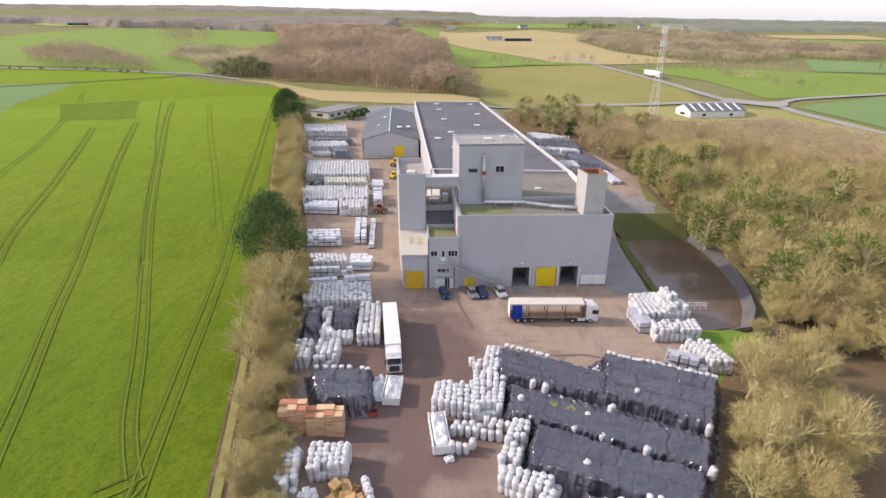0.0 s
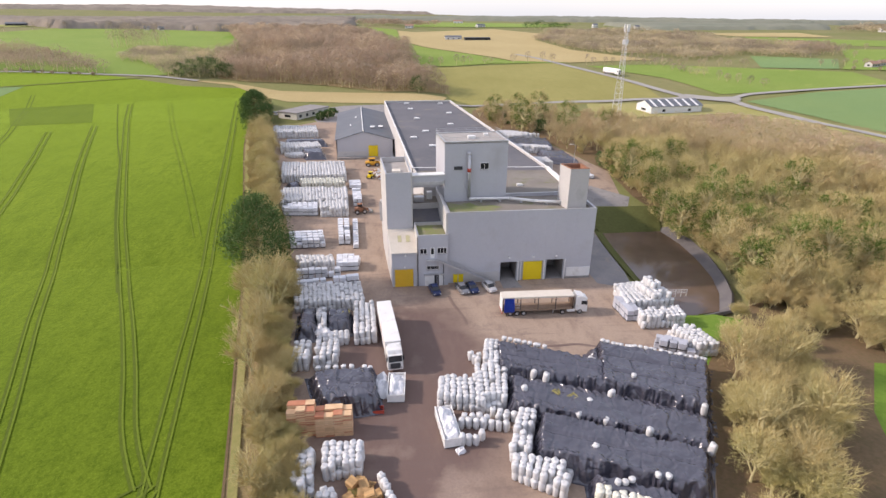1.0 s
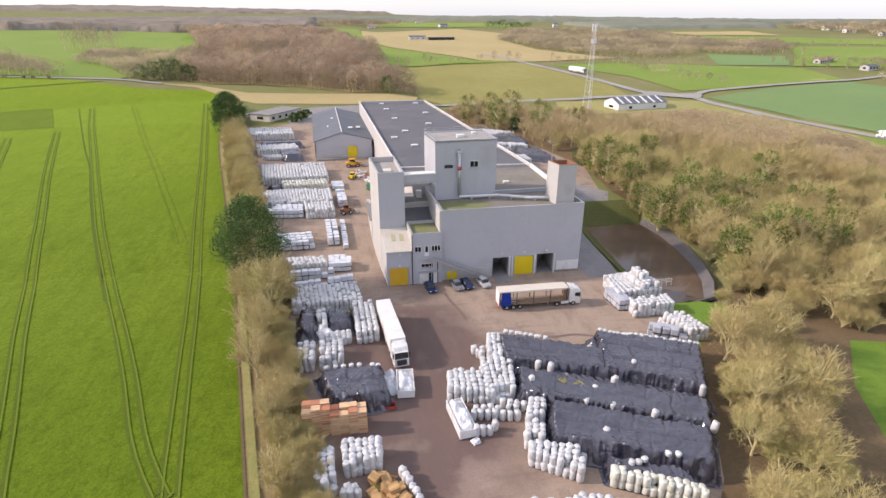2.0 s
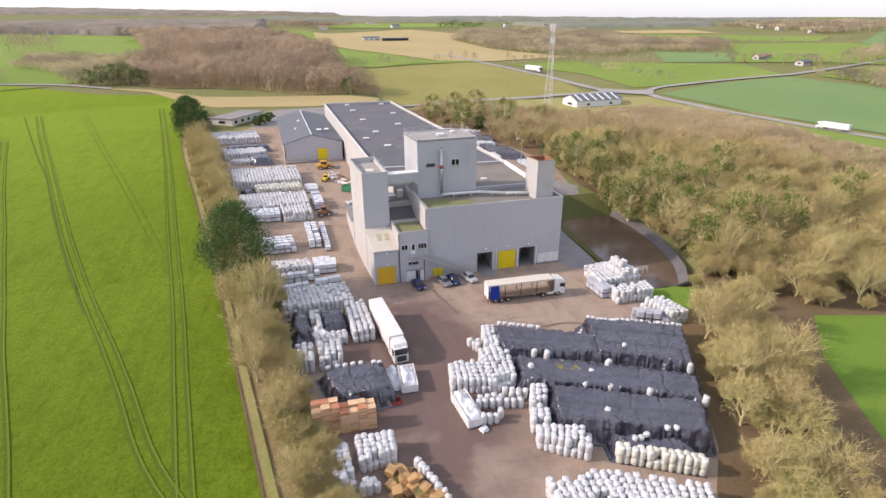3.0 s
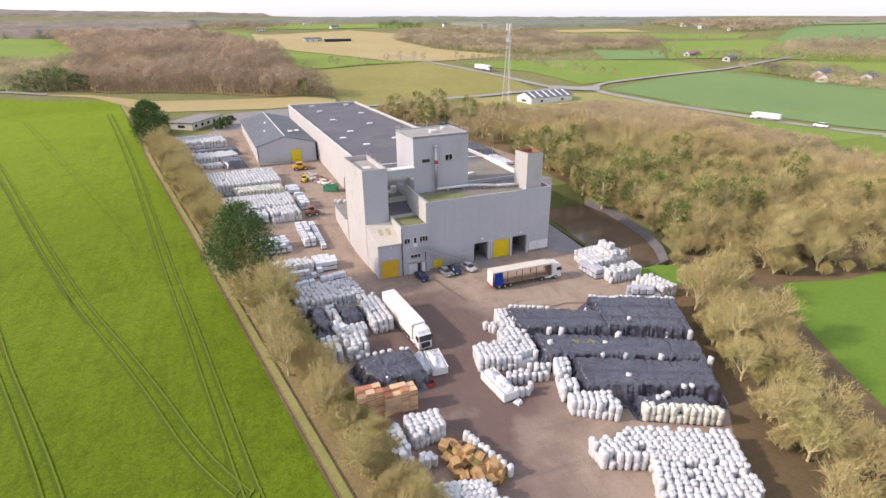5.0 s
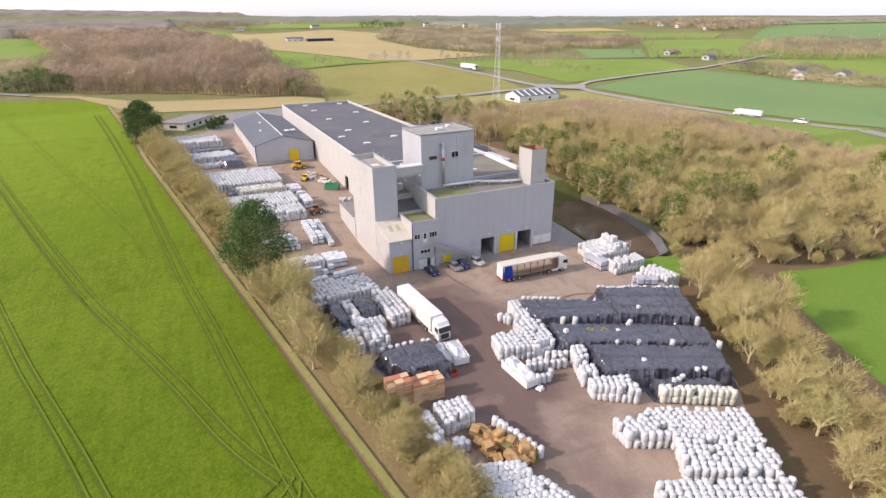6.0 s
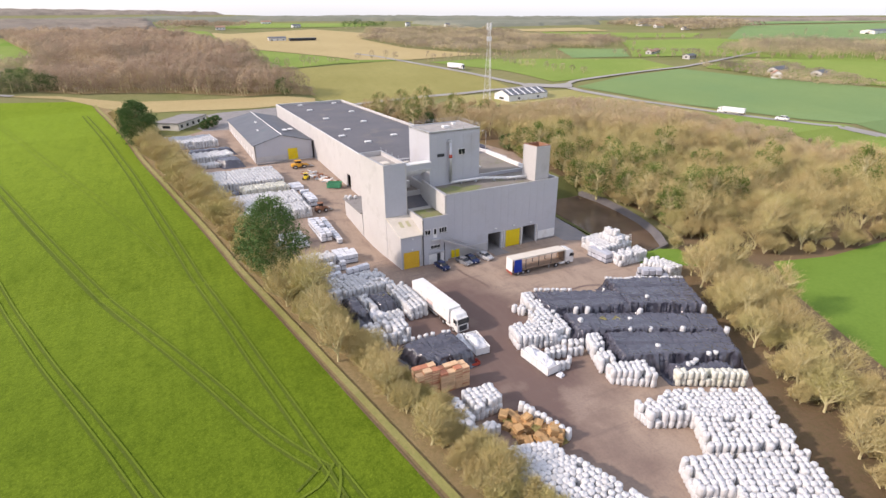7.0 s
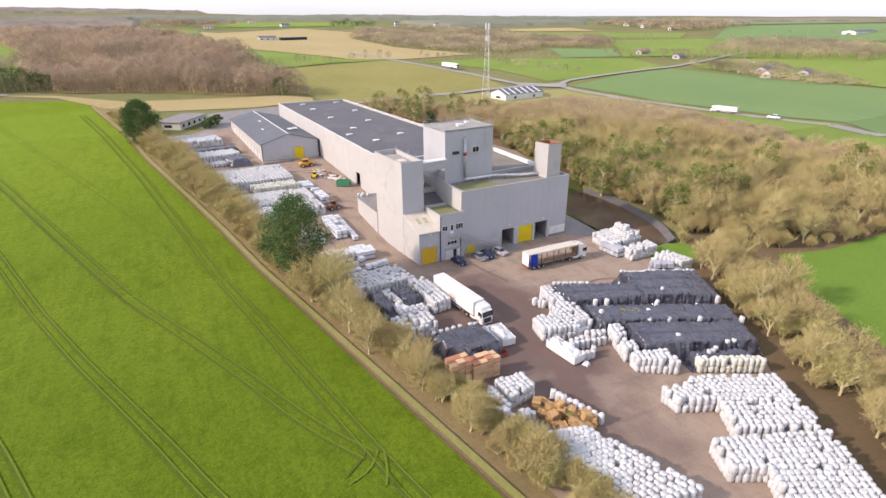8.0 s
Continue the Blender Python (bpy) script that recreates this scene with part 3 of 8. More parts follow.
ribbon("mud_track", [(11.0, -5.5), (11.3, -9), (12.4, -12), (13.0, -16.5)], 0.6, M_MUD, 0.06, "dark wet drain mark on the yard", "mud", 1.0)

# far fields, each a sheet on the land
for name, plan, mat, label in (
        ("stubble_field", [(49, 196), (157, 200), (163, 248), (137, 340), (22, 323), (38, 215)], M_OLIVE, "olive brown winter stubble field"),
        ("tan_strip_field", [(-122, 261), (-91, 248), (-52, 200), (-3, 190), (30, 196), (36, 222), (-61, 234), (-93, 255)], M_STRAW, "tan stubble strip below the wood"),
        ("grass_field", [(21, 322), (84, 340), (147, 335), (102, 354), (63, 439), (18, 528), (22, 571), (20, 714), (-28, 774), (-42, 689), (-4, 551), (21, 373)], M_GREEN, "green pasture beyond the stubble"),
        ("straw_field", [(104, 354), (146, 336), (217, 338), (182, 438), (183, 585), (228, 635), (166, 753), (22, 701), (20, 534), (65, 440)], M_STRAW, "pale straw coloured field"),
        ("pasture", [(153, 317), (185, 256), (192, 202), (240, 198), (301, 200), (310, 245), (249, 286), (200, 314)], M_GREEN, "green pasture between the roads"),
        ("light_pasture", [(203, 312), (207, 276), (216, 234), (232, 212), (299, 202), (306, 246), (249, 285)], M_LIGHTGREEN, "yellowish green pasture behind a row of bare trees"),
        ("teal_field", [(196, 183), (243, 191), (297, 192), (307, 154), (319, 116), (335, 69), (372, -13), (262, 10), (232, 58), (221, 98), (208, 148)], M_TEAL, "bluish green winter crop field"),
        ("verge_field", [(105, 123), (140, 82), (168, 42), (205, 2), (250, 20), (226, 57), (216, 98), (203, 149), (190, 177), (165, 160), (120, 152)], M_BANK, "dry grass verge between wood and road"),
        ("dark_pasture", [(268, 279), (312, 259), (357, 315), (310, 356)], M_TEAL, "bluish green pasture below the wood"),
        ("far_green_field", [(312, 256), (369, 229), (397, 193), (448, 111), (676, 21), (609, 220), (528, 356), (427, 398), (371, 323)], M_GREEN, "distant green pasture"),
        ("far_green_field", [(314, 185), (340, 197), (394, 189), (461, 106), (674, 5), (522, -101), (379, -31), (341, 67)], M_GREEN, "green pasture behind the farm"),
        ("far_teal_field", [(528, 337), (631, 221), (1053, 67), (1365, 284), (1065, 436), (718, 460)], M_TEAL, "distant bluish green slope"),
        ("far_green_field", [(-140, 273), (-171, 276), (-222, 285), (-273, 282), (-366, 275), (-431, 457), (-443, 559), (-404, 667), (-315, 688), (-199, 664), (-190, 659), (-173, 599), (-142, 488), (-121, 403), (-114, 346), (-115, 298)], M_GREEN, "wide green pasture behind the lane"),
        ("bright_field", [(-201, 428), (-153, 396), (-130, 425), (-143, 497), (-189, 658), (-304, 671), (-236, 458)], M_LAWN, "bright green field beside the wood"),
        ("far_straw_field", [(397, 623), (432, 561), (515, 513), (523, 582)], M_STRAW, "distant straw coloured field"),
        ("far_green_field", [(398, 481), (523, 379), (575, 412), (434, 557)], M_GREEN, "distant green field on the far slope"),
        ("far_green_field", [(777, 515), (1621, 577), (1631, 908), (1167, 1073)], M_TEAL, "distant green field on the far slope"),
        ("far_green_field", [(42, 823), (256, 805), (380, 1013), (85, 1203)], M_GREEN, "distant green field on the far slope"),
        ("far_straw_field", [(-582, 778), (-474, 664), (-434, 732), (-614, 919)], M_LIGHTGREEN, "distant pale green field")):
    far = max(math.hypot(x, y) for x, y in plan)
    sheet(name, plan, mat, 0.10 + far * 0.0004, label, "field")

sheet("road_verge", [(197, 4), (250, 19), (227, 56), (218, 78), (205, 92), (197, 66), (197, 42)], M_GREEN, 0.32, "green grass verge beside the road", "field")
ribbon("lane", [(-392, 260), (-269, 273), (-220, 279), (-170, 274), (-141, 271), (-114, 259)], 4.0, M_ROAD, 0.4, "narrow grey lane between fields", "road")
ribbon("main_road", [(118, 400), (132, 349), (146, 296), (154, 268), (160, 241), (167, 214), (171, 202)], 5.0, M_ROAD, 0.5, "grey country road to the crossroads", "road", 4.0)
ribbon("main_road", [(171, 202), (181, 196), (191, 187), (189, 176), (198, 150), (205, 122), (209, 96), (216, 70), (226, 42), (252, 24), (330, -40)], 5.0, M_ROAD, 0.5, "grey country road past the crossroads", "road", 4.0)
ribbon("side_road", [(190, 188), (204, 197), (236, 197), (256, 198), (283, 198), (303, 196), (360, 205), (440, 230)], 4.0, M_ROAD, 0.6, "grey side road to the farms", "road", 4.0)
ribbon("access_road", [(172, 200), (163, 197), (143, 202), (127, 201), (96, 205), (70, 200), (30, 192)], 4.6, M_ROAD, 0.55, "grey access road to the works", "road", 4.0)
sheet("junction", [(166, 197), (172, 195), (184, 185), (190, 181), (196, 187), (197, 193), (186, 195), (174, 206), (168, 205)], M_ROAD, 0.62, "wide grey asphalt crossroads", "road")
sheet("upper_yard_road", [(-30, 143), (-2, 140), (30, 138), (44, 150), (40, 192), (-20, 185), (-40, 172)], M_CONCRETE, 0.06, "pale concrete yard behind the hall", "road")
sheet("barn_apron", [(104, 170), (120, 158), (186, 163), (190, 177), (146, 193), (112, 199)], M_BANK, 0.25, "dry grass and gravel round the barn", "yard")

sheet("bungalow_lawn", [(-54, 141), (-40, 141), (-24, 158), (-26, 178), (-56, 172)], M_SHADEGRASS, 0.08, "rough lawn round the bungalow", "lawn")

sheet("pond_road", [(42.8, -3), (49.4, -6), (50.8, 2), (51.4, 12), (52.6, 27), (53.6, 36), (44.5, 40), (42.6, 14)], M_WETROAD, 0.075, "damp bluish grey asphalt between the works and the pond", "road")

# the pond in its basin
bm = bmesh.new()
POND = [(52.6, -16.4), (55.2, -16.9), (62.6, -15.6), (66.7, -8.7), (69.3, -1.6), (70.4, 4), (71.2, 9), (71.8, 17), (71.0, 26), (55.2, 26), (54.2, 15), (53.2, 1.3)]
bm.faces.new([bm.verts.new((x, y, -0.55)) for x, y in POND])
tagged(part("pond_water", bm, M_WATER), "still brown water in a retention pond", "water", "", "structure")


def pond_margin(name, inner, outer, material, label, zi=-0.7, zo=0.12):
    bm = bmesh.new()
    a = [bm.verts.new((x, y, zi)) for x, y in inner]
    b = [bm.verts.new((x, y, zo)) for x, y in outer]
    c = [bm.verts.new((x * 1.01, y, zo - 0.6)) for x, y in outer]
    for i in range(len(a) - 1):
        bm.faces.new((a[i], b[i], b[i + 1], a[i + 1])), bm.faces.new((b[i], c[i], c[i + 1], b[i + 1]))
    bmesh.ops.recalc_face_normals(bm, faces=bm.faces[:])
    return tagged(part(name, bm, material), label, "bank", "", "structure")


pond_margin("pond_apron", [(53.5, -16.3), (58, -16.6), (62.4, -15.5), (66.5, -8.6), (69.1, -1.5), (70.2, 4), (71.0, 9), (71.6, 17), (70.9, 27)], [(53.5, -17.4), (58.4, -17.9), (64.2, -16.6), (68.6, -9.9), (71.2, -3.2), (72.8, 2.6), (74.2, 8.4), (75.2, 18), (73.4, 29)], M_LINER, "sloping grey lined bank of the pond")
pond_margin("pond_near_bank", [(52.9, -16.6), (53.4, 1.3), (54.4, 15), (55.5, 26.4)], [(50.8, -17.2), (51.2, 1.3), (51.6, 12), (53.0, 27.5)], M_SHADEGRASS, "grassy near bank of the pond")
pond_margin("pond_far_bank", [(55, 26), (71.2, 26)], [(52.4, 33.5), (73.5, 32.5)], M_SHADEGRASS, "grassy far bank of the pond", -0.7, 2.4)
sheet("clamp_slab", [(47, 37), (66, 36), (68, 40), (60, 52), (45, 54)], M_CONCRETE, 0.05, "grey concrete slab above the pond", "slab")

# ---- the works ----
def roof_slab(plan, z, thick=0.25):
    return prism(plan, [v - thick for v in z] if isinstance(z, list) else z - thick, z)


def parapet(bm, plan, z, up, thick=0.35):
    """A raised rim round a roof; z: one height a corner."""
    n = len(plan)
    zs = z if isinstance(z, list) else [z] * n
    cx, cy = sum(p[0] for p in plan) / n, sum(p[1] for p in plan) / n
    inner = []
    for i, p in enumerate(plan):
        a, b = Vector(plan[i - 1]), Vector(plan[(i + 1) % n])
        v = Vector(p)
        d = ((v - a).normalized() - (b - v).normalized())
        d = d.normalized() if d.length > 1e-6 else Vector((-(b - v).y, (b - v).x)).normalized()
        if d.dot(Vector((cx, cy)) - v) < 0:
            d = -d
        inner.append(v + d * thick * 1.42)
    for i in range(n):
        j = (i + 1) % n
        prism([plan[i], plan[j], tuple(inner[j]), tuple(inner[i])], [zs[i], zs[j], zs[j], zs[i]], [zs[i] + up, zs[j] + up, zs[j] + up, zs[i] + up], bm)
    return bm


def walls(name, plan, z0, z1, material, parent, label="", skip=()):
    """Each side of a plan as a wall of its own."""
    n = len(plan)
    for i in range(n):
        if i in skip:
            continue
        j = (i + 1) % n
        a, b = Vector(plan[i]), Vector(plan[j])
        d = (b - a).normalized()
        s = Vector((-d.y, d.x)) * 0.3
        za = z1[i] if isinstance(z1, list) else z1
        zb = z1[j] if isinstance(z1, list) else z1
        bm = prism([tuple(a), tuple(b), tuple(b + s), tuple(a + s)], z0, [za, zb, zb, za])
        part(name, bm, material, parent, label)


def seams(a, b, z0, z1, every, material, parent, proud=0.03, name="cladding_rib"):
    """Upright ribs on a wall, one mesh a rib."""
    a, b = Vector(a), Vector(b)
    d = b - a
    n = int(d.length / every)
    d.normalize()
    out = Vector((d.y, -d.x))
    bm = bmesh.new()
    add_box(bm, -0.04, -proud, 0, 0.04, 0.02, z1 - z0)
    me = mesh_of(name, bm, material)
    for i in range(1, n):
        p = a + d * (i * every)
        ob = new(name, me)
        ob.matrix_basis = Matrix.Translation((p.x, p.y, z0)) @ Matrix.Rotation(math.atan2(d.y, d.x), 4, "Z")
        ob.parent = parent


def window_in(parent, x, y, z, w, h, bars=1, wall_dir=(1, 0), frame_mat=None):
    """A window on a wall that faces -y (or along wall_dir), standing 4 cm proud."""
    d = Vector((wall_dir[0], wall_dir[1], 0)).normalized()
    m = Matrix.Translation((x, y, z)) @ Matrix.Rotation(math.atan2(d.y, d.x), 4, "Z")
    win = thing("window", "", "")
    win.parent = parent
    for key in ("label", "category"):
        if key in win:
            del win[key]
    win.matrix_basis = m
    bm = bmesh.new()
    for x0, x1, z0, z1 in ((0, w, 0, 0.09), (0, w, h - 0.09, h), (0, 0.09, 0.09, h - 0.09), (w - 0.09, w, 0.09, h - 0.09)):
        add_box(bm, x0, -0.06, z0, x1, 0.02, z1)
    for i in range(bars):
        c = w * (i + 1) / (bars + 1)
        add_box(bm, c - 0.04, -0.05, 0.09, c + 0.04, 0.02, h - 0.09)
    part("frame", bm, frame_mat or M_WHITE, win)
    part("pane", box(0.08, -0.02, 0.08, w - 0.08, 0.015, h - 0.08), M_GLASS, win)
    part("sill", box(-0.08, -0.14, -0.08, w + 0.08, 0.0, 0.0), M_CONCRETE, win)
    return win


def roller_gate(parent, x, y, z, w, h, material, name="gate", slats=9):
    g = new(name)
    g.parent = parent
    g.matrix_basis = Matrix.Translation((x, y, z))
    me = mesh_of("slat", box(0.02, -0.05, 0.01, w - 0.02, 0.03, h / slats - 0.015, 0.012), material)
    for i in range(slats):
        s = new("slat", me)
        s.parent = g
        s.matrix_basis = Matrix.Translation((0, 0, i * h / slats))
    bm = bmesh.new()
    for x0, x1, z0, z1 in ((-0.15, 0.0, 0, h + 0.15), (w, w + 0.15, 0, h + 0.15), (0, w, h, h + 0.15)):
        add_box(bm, x0, -0.1, z0, x1, 0.05, z1)
    part("frame", bm, M_STEEL, g)
    return g


def weld(bm):
    bmesh.ops.remove_doubles(bm, verts=bm.verts[:], dist=0.002)
    return bm


works = thing("factory", "long grey and white factory with tower, penthouse and chimney", "factory")
# the front block with its loading docks
BLOCK = [(11.4, 0.3), (42.1, 0.3), (41.8, 12.2), (11.0, 12.0)]
bm = wall_run(bmesh.new(), (11.4, 0.3), (42.1, 0.3), 0.0, 15.6, 0.35, [(11.1, 14.6, 0.0, 4.35), (16.0, 20.1, 0.0, 4.4), (21.0, 24.7, 0.0, 4.55)])
part("front_wall", weld(bm), M_CLAD, works, "pale grey sheet cladding")
walls("side_wall", BLOCK, 0.0, 15.6, M_CLAD, works, "", skip=(0,))
part("block_roof", roof_slab([(11.75, 0.65), (41.8, 0.65), (41.5, 12.0), (11.3, 12.0)], 14.95), M_GRAVELROOF, works, "gravel roof with moss")
part("moss_patch", roof_slab([(12.2, 1.4), (14.5, 1.1), (17.0, 1.8), (19.2, 1.3), (22.4, 2.4), (21.0, 3.6), (23.4, 5.0), (21.2, 6.6), (18.4, 6.2), (16.9, 8.4), (14.4, 7.6), (12.1, 8.9)], 14.975, 0.02), M_MOSS, works, "green moss on the gravel roof")
part("coping", parapet(bmesh.new(), BLOCK, 15.6, 0.12, 0.42), M_STEEL, works)
seams((11.4, 0.3), (42.1, 0.3), 4.9, 15.5, 2.05, M_CLAD, works)
for x0, x1, h in ((22.5, 26.0, 4.35), (32.4, 36.1, 4.55)):
    bm = bmesh.new()
    add_box(bm, x0 - 0.3, 0.65, 0, x0 - 0.02, 7.0, h + 0.3), add_box(bm, x1 + 0.02, 0.65, 0, x1 + 0.3, 7.0, h + 0.3)
    add_box(bm, x0 - 0.3, 0.65, h + 0.02, x1 + 0.3, 7.0, h + 0.32), add_box(bm, x0 - 0.3, 6.9, 0, x1 + 0.3, 7.1, h)
    part("dock_lining", bm, M_CONCRETE, works, "bare concrete lining of an open dock")
    part("dock_floor", box(x0, 0.3, 0.0, x1, 6.9, 0.08), M_CONCRETE, works)
roller_gate(works, 27.4, 0.28, 0.05, 4.1, 4.3, M_YELLOW, "yellow_gate")
part("dock_ramp", prism([(22.6, -3.2), (26.6, -3.2), (26.0, 0.28), (22.5, 0.28)], 0.0, [0.06, 0.06, 0.14, 0.14]), M_CONCRETE, works)
part("dock_stack", box(32.6, 4.2, 0.08, 33.6, 5.2, 1.4), M_RED, works, "red bin inside the dock")
part("base_band", box(36.9, 0.16, 0.45, 42.0, 0.296, 2.55), M_WHITE, works, "white sheet base band")
part("base_band", box(13.4, 0.16, 0.0, 22.2, 0.296, 2.3), M_RENDER, works, "stained white base wall")
part("kerb", box(36.6, 0.0, 0.0, 42.1, 0.29, 0.44), M_CONCRETE, works)
for x in (24.2, 29.3, 34.2):
    lamp = new("wall_lamp")
    lamp.parent = works
    lamp.matrix_basis = Matrix.Translation((x, 0.3, 5.5))
    part("bracket", box(-0.05, -0.5, 0.1, 0.05, -0.0, 0.18), M_STEEL, lamp)
    part("lamp_head", box(-0.22, -0.85, 0.0, 0.22, -0.4, 0.16, 0.04), M_WHITE, lamp)
for x in (26.15, 26.75, 31.75, 36.25):
    part("dock_post", box(x, -0.15, 0.0, x + 0.18, 0.29, 4.5), M_WHITE, works)

# penthouse
PENT = [(11.6, 9.5), (25.1, 9.9), (24.5, 20.2), (10.7, 19.3)]
walls("penthouse_wall", PENT, 14.5, 27.7, M_CLAD, works)
part("penthouse_roof", roof_slab(PENT, 27.75), M_PALEROOF, works, "pale gravel roof")
part("roof_rim", parapet(bmesh.new(), PENT, 27.7, 0.25), M_STEEL, works)
window_in(works, 19.2, 9.70, 21.9, 1.9, 1.45, 1)
part("louvre", box(13.6, 9.40, 22.0, 15.4, 9.54, 22.7), M_DARK, works, "dark louvre grille")
seams((11.6, 9.5), (25.1, 9.9), 15.2, 27.5, 2.25, M_CLAD, works)
for i, (x, y) in enumerate(PENT):
    a, b = Vector((x, y)), Vector(PENT[(i + 1) % 4])
    n = 6
    for k in range(n):
        p = a.lerp(b, k / n)
        bm = bmesh.new()
        tube(bm, (p.x, p.y, 27.9), (p.x, p.y, 28.8), 0.03, 0.03, 5)
        part("rail_post", bm, M_STEEL, works)
    bm = bmesh.new()
    tube(bm, (*a, 28.8), (*b, 28.8), 0.03, 0.03, 5), tube(bm, (*a, 28.4), (*b, 28.4), 0.025, 0.025, 5)
    part("guard_rail", bm, M_STEEL, works)
bm = bmesh.new()
tube(bm, (16.8, 9.0, 16.0), (16.8, 9.0, 25.2), 0.34, 0.34, 12), tube(bm, (16.8, 9.0, 25.2), (16.8, 9.7, 25.6), 0.45, 0.45, 12)
part("exhaust_pipe", bm, M_STEEL, works, "tall grey exhaust pipe", True)
bm = bmesh.new()
tube(bm, (16.8, 9.0, 21.6), (16.8, 9.0, 22.4), 0.42, 0.42, 12)
part("pipe_collar", bm, M_RED, works, "reddish collar on the pipe", True)
bm = bmesh.new()
for a, b in (((16.8, 9.0, 15.7), (25.6, 8.6, 15.7)), ((25.6, 8.6, 15.7), (30.7, 6.2, 15.7)), ((30.7, 6.2, 15.7), (36.0, 5.0, 15.7))):
    tube(bm, a, b, 0.30, 0.30, 10)
part("roof_duct", bm, M_WHITE, works, "white duct across the roof", True)
for x, y in ((19.5, 8.85), (23.5, 8.7), (28.0, 7.45), (33.0, 5.7)):
    part("duct_foot", box(x - 0.2, y - 0.35, 14.95, x + 0.2, y + 0.35, 15.45), M_STEEL, works)
part("roof_hatch", box(17, 13, 27.75, 18.6, 14.2, 28.3, 0.06), M_WHITE, works)
part("roof_hatch", box(21, 16, 27.75, 21.9, 17.1, 28.2, 0.06), M_WHITE, works)

# chimney
CHIM = [(36.45, 2.2), (40.4, 2.1), (40.1, 6.6), (35.6, 6.5)]
walls("chimney_wall", CHIM, 14.9, 23.5, M_RENDER, works, "streaked pale rendered chimney")
part("chimney_lining", prism([(36.9, 2.6), (40.0, 2.5), (39.75, 6.2), (36.1, 6.1)], 22.2, 22.5), M_RUST, works, "rusty flue top")
part("chimney_liner", parapet(bmesh.new(), [(36.8, 2.5), (40.08, 2.42), (39.82, 6.28), (36.0, 6.18)], 21.5, 1.98, 0.06), M_RUST, works, "rusty inner flue wall")
part("chimney_rim", parapet(bmesh.new(), CHIM, 23.5, 0.10, 0.32), M_RUST, works, "rusty steel rim")

# annexe with amber gate
ANNEXE = [(-0.2, -0.4), (5.0, -0.4), (4.7, 7.0), (-0.8, 7.0)]
bm = wall_run(bmesh.new(), (-0.2, -0.4), (5.0, -0.4), 0.0, 7.6, 0.3, [(0.5, 4.35, 0.0, 4.0)])
part("annexe_front", weld(bm), M_CLAD, works)
walls("annexe_wall", ANNEXE, 0.0, [7.6, 7.6, 10.0, 10.0], M_RENDER, works, skip=(0, 2))
bm = roof_slab([(-0.35, -0.55), (5.1, -0.55), (4.8, 6.8), (-0.95, 6.8)], [7.72, 7.72, 10.15, 10.15], 0.12)
part("annexe_roof", bm, M_CREAM, works, "cream corrugated lean-to roof")
bm = bmesh.new()
add_box(bm, -0.03, 0, 0, 0.03, 7.72, 0.045)
me = mesh_of("roof_corrugation", bm, M_CREAM)
for i in range(17):
    r = new("roof_corrugation", me)
    r.parent = works
    r.matrix_basis = Matrix.Translation((-0.2 + i * 0.32, -0.52, 7.73)) @ Matrix.Rotation(radians(4.0), 4, "Z") @ Matrix.Rotation(math.atan2(2.43, 7.35), 4, "X")
for x in (1.2, 2.9):
    bm = box(x, 2.6, 0.0, x + 0.8, 4.6, 0.05)
    for v in bm.verts:
        v.co.z += 7.78 + (v.co.y + 0.55) * 0.3306
    part("roof_light", bm, surface("yellowed_rooflight", (0.45, 0.42, 0.24), (0.52, 0.48, 0.30), 0.5), works, "yellowed translucent roof light")
roller_gate(works, 0.32, -0.38, 0.0, 3.82, 4.0, M_AMBER, "amber_gate", 7)
part("wall_lamp", box(2.4, -0.75, 7.0, 2.75, -0.4, 7.2, 0.03), M_WHITE, works)
part("wall_lamp", box(2.3, -0.6, 4.35, 2.6, -0.4, 4.6, 0.03), M_WHITE, works)
part("gutter", box(-0.35, -0.68, 7.52, 5.1, -0.55, 7.64), M_STEEL, works)

# stair tower
TOWER = [(-0.85, 6.8), (4.6, 6.9), (3.9, 21.0), (-1.95, 20.6)]
walls("tower_wall", TOWER, 0.0, 22.2, M_RENDER, works, skip=(0,))
part("tower_front", prism([(-0.85, 6.8), (4.6, 6.9), (4.6, 7.2), (-0.85, 7.1)], 0, 22.2), M_CLAD, works)
part("tower_roof", roof_slab([(-0.55, 7.1), (4.3, 7.2), (3.6, 20.7), (-1.65, 20.3)], 21.2), M_PALEROOF, works, "pale tower roof")
part("tower_rim", parapet(bmesh.new(), TOWER, 22.2, 0.12, 0.32), M_STEEL, works)
part("roof_hatch", box(0.6, 11, 21.2, 2.4, 13.2, 21.6, 0.08), M_CREAM, works)
for y in (10.0, 13.5, 17.0, 20.0):
    part("rail_post", box(4.2 - (y - 7) * 0.05, y, 22.3, 4.3 - (y - 7) * 0.05, y + 0.1, 23.3), M_STEEL, works)
part("gantry", prism([(4.45, 8.2), (11.5, 8.6), (11.4, 10.2), (4.4, 9.9)], 19.9, 21.2), M_CLAD, works, "grey enclosed footbridge to the penthouse")
part("gantry_roof", prism([(4.45, 8.0), (11.55, 8.4), (11.4, 10.4), (4.4, 10.1)], 21.2, 21.4), M_WHITE, works)
part("gantry", prism([(4.3, 12.6), (11.0, 12.8), (10.9, 14.6), (4.2, 14.4)], 17.4, 18.9), M_CLAD, works, "grey enclosed footbridge to the penthouse")
part("gantry_beam", prism([(4.4, 8.2), (11.4, 8.4), (11.4, 8.8), (4.4, 8.6)], 19.2, 19.9), M_STEEL, works)

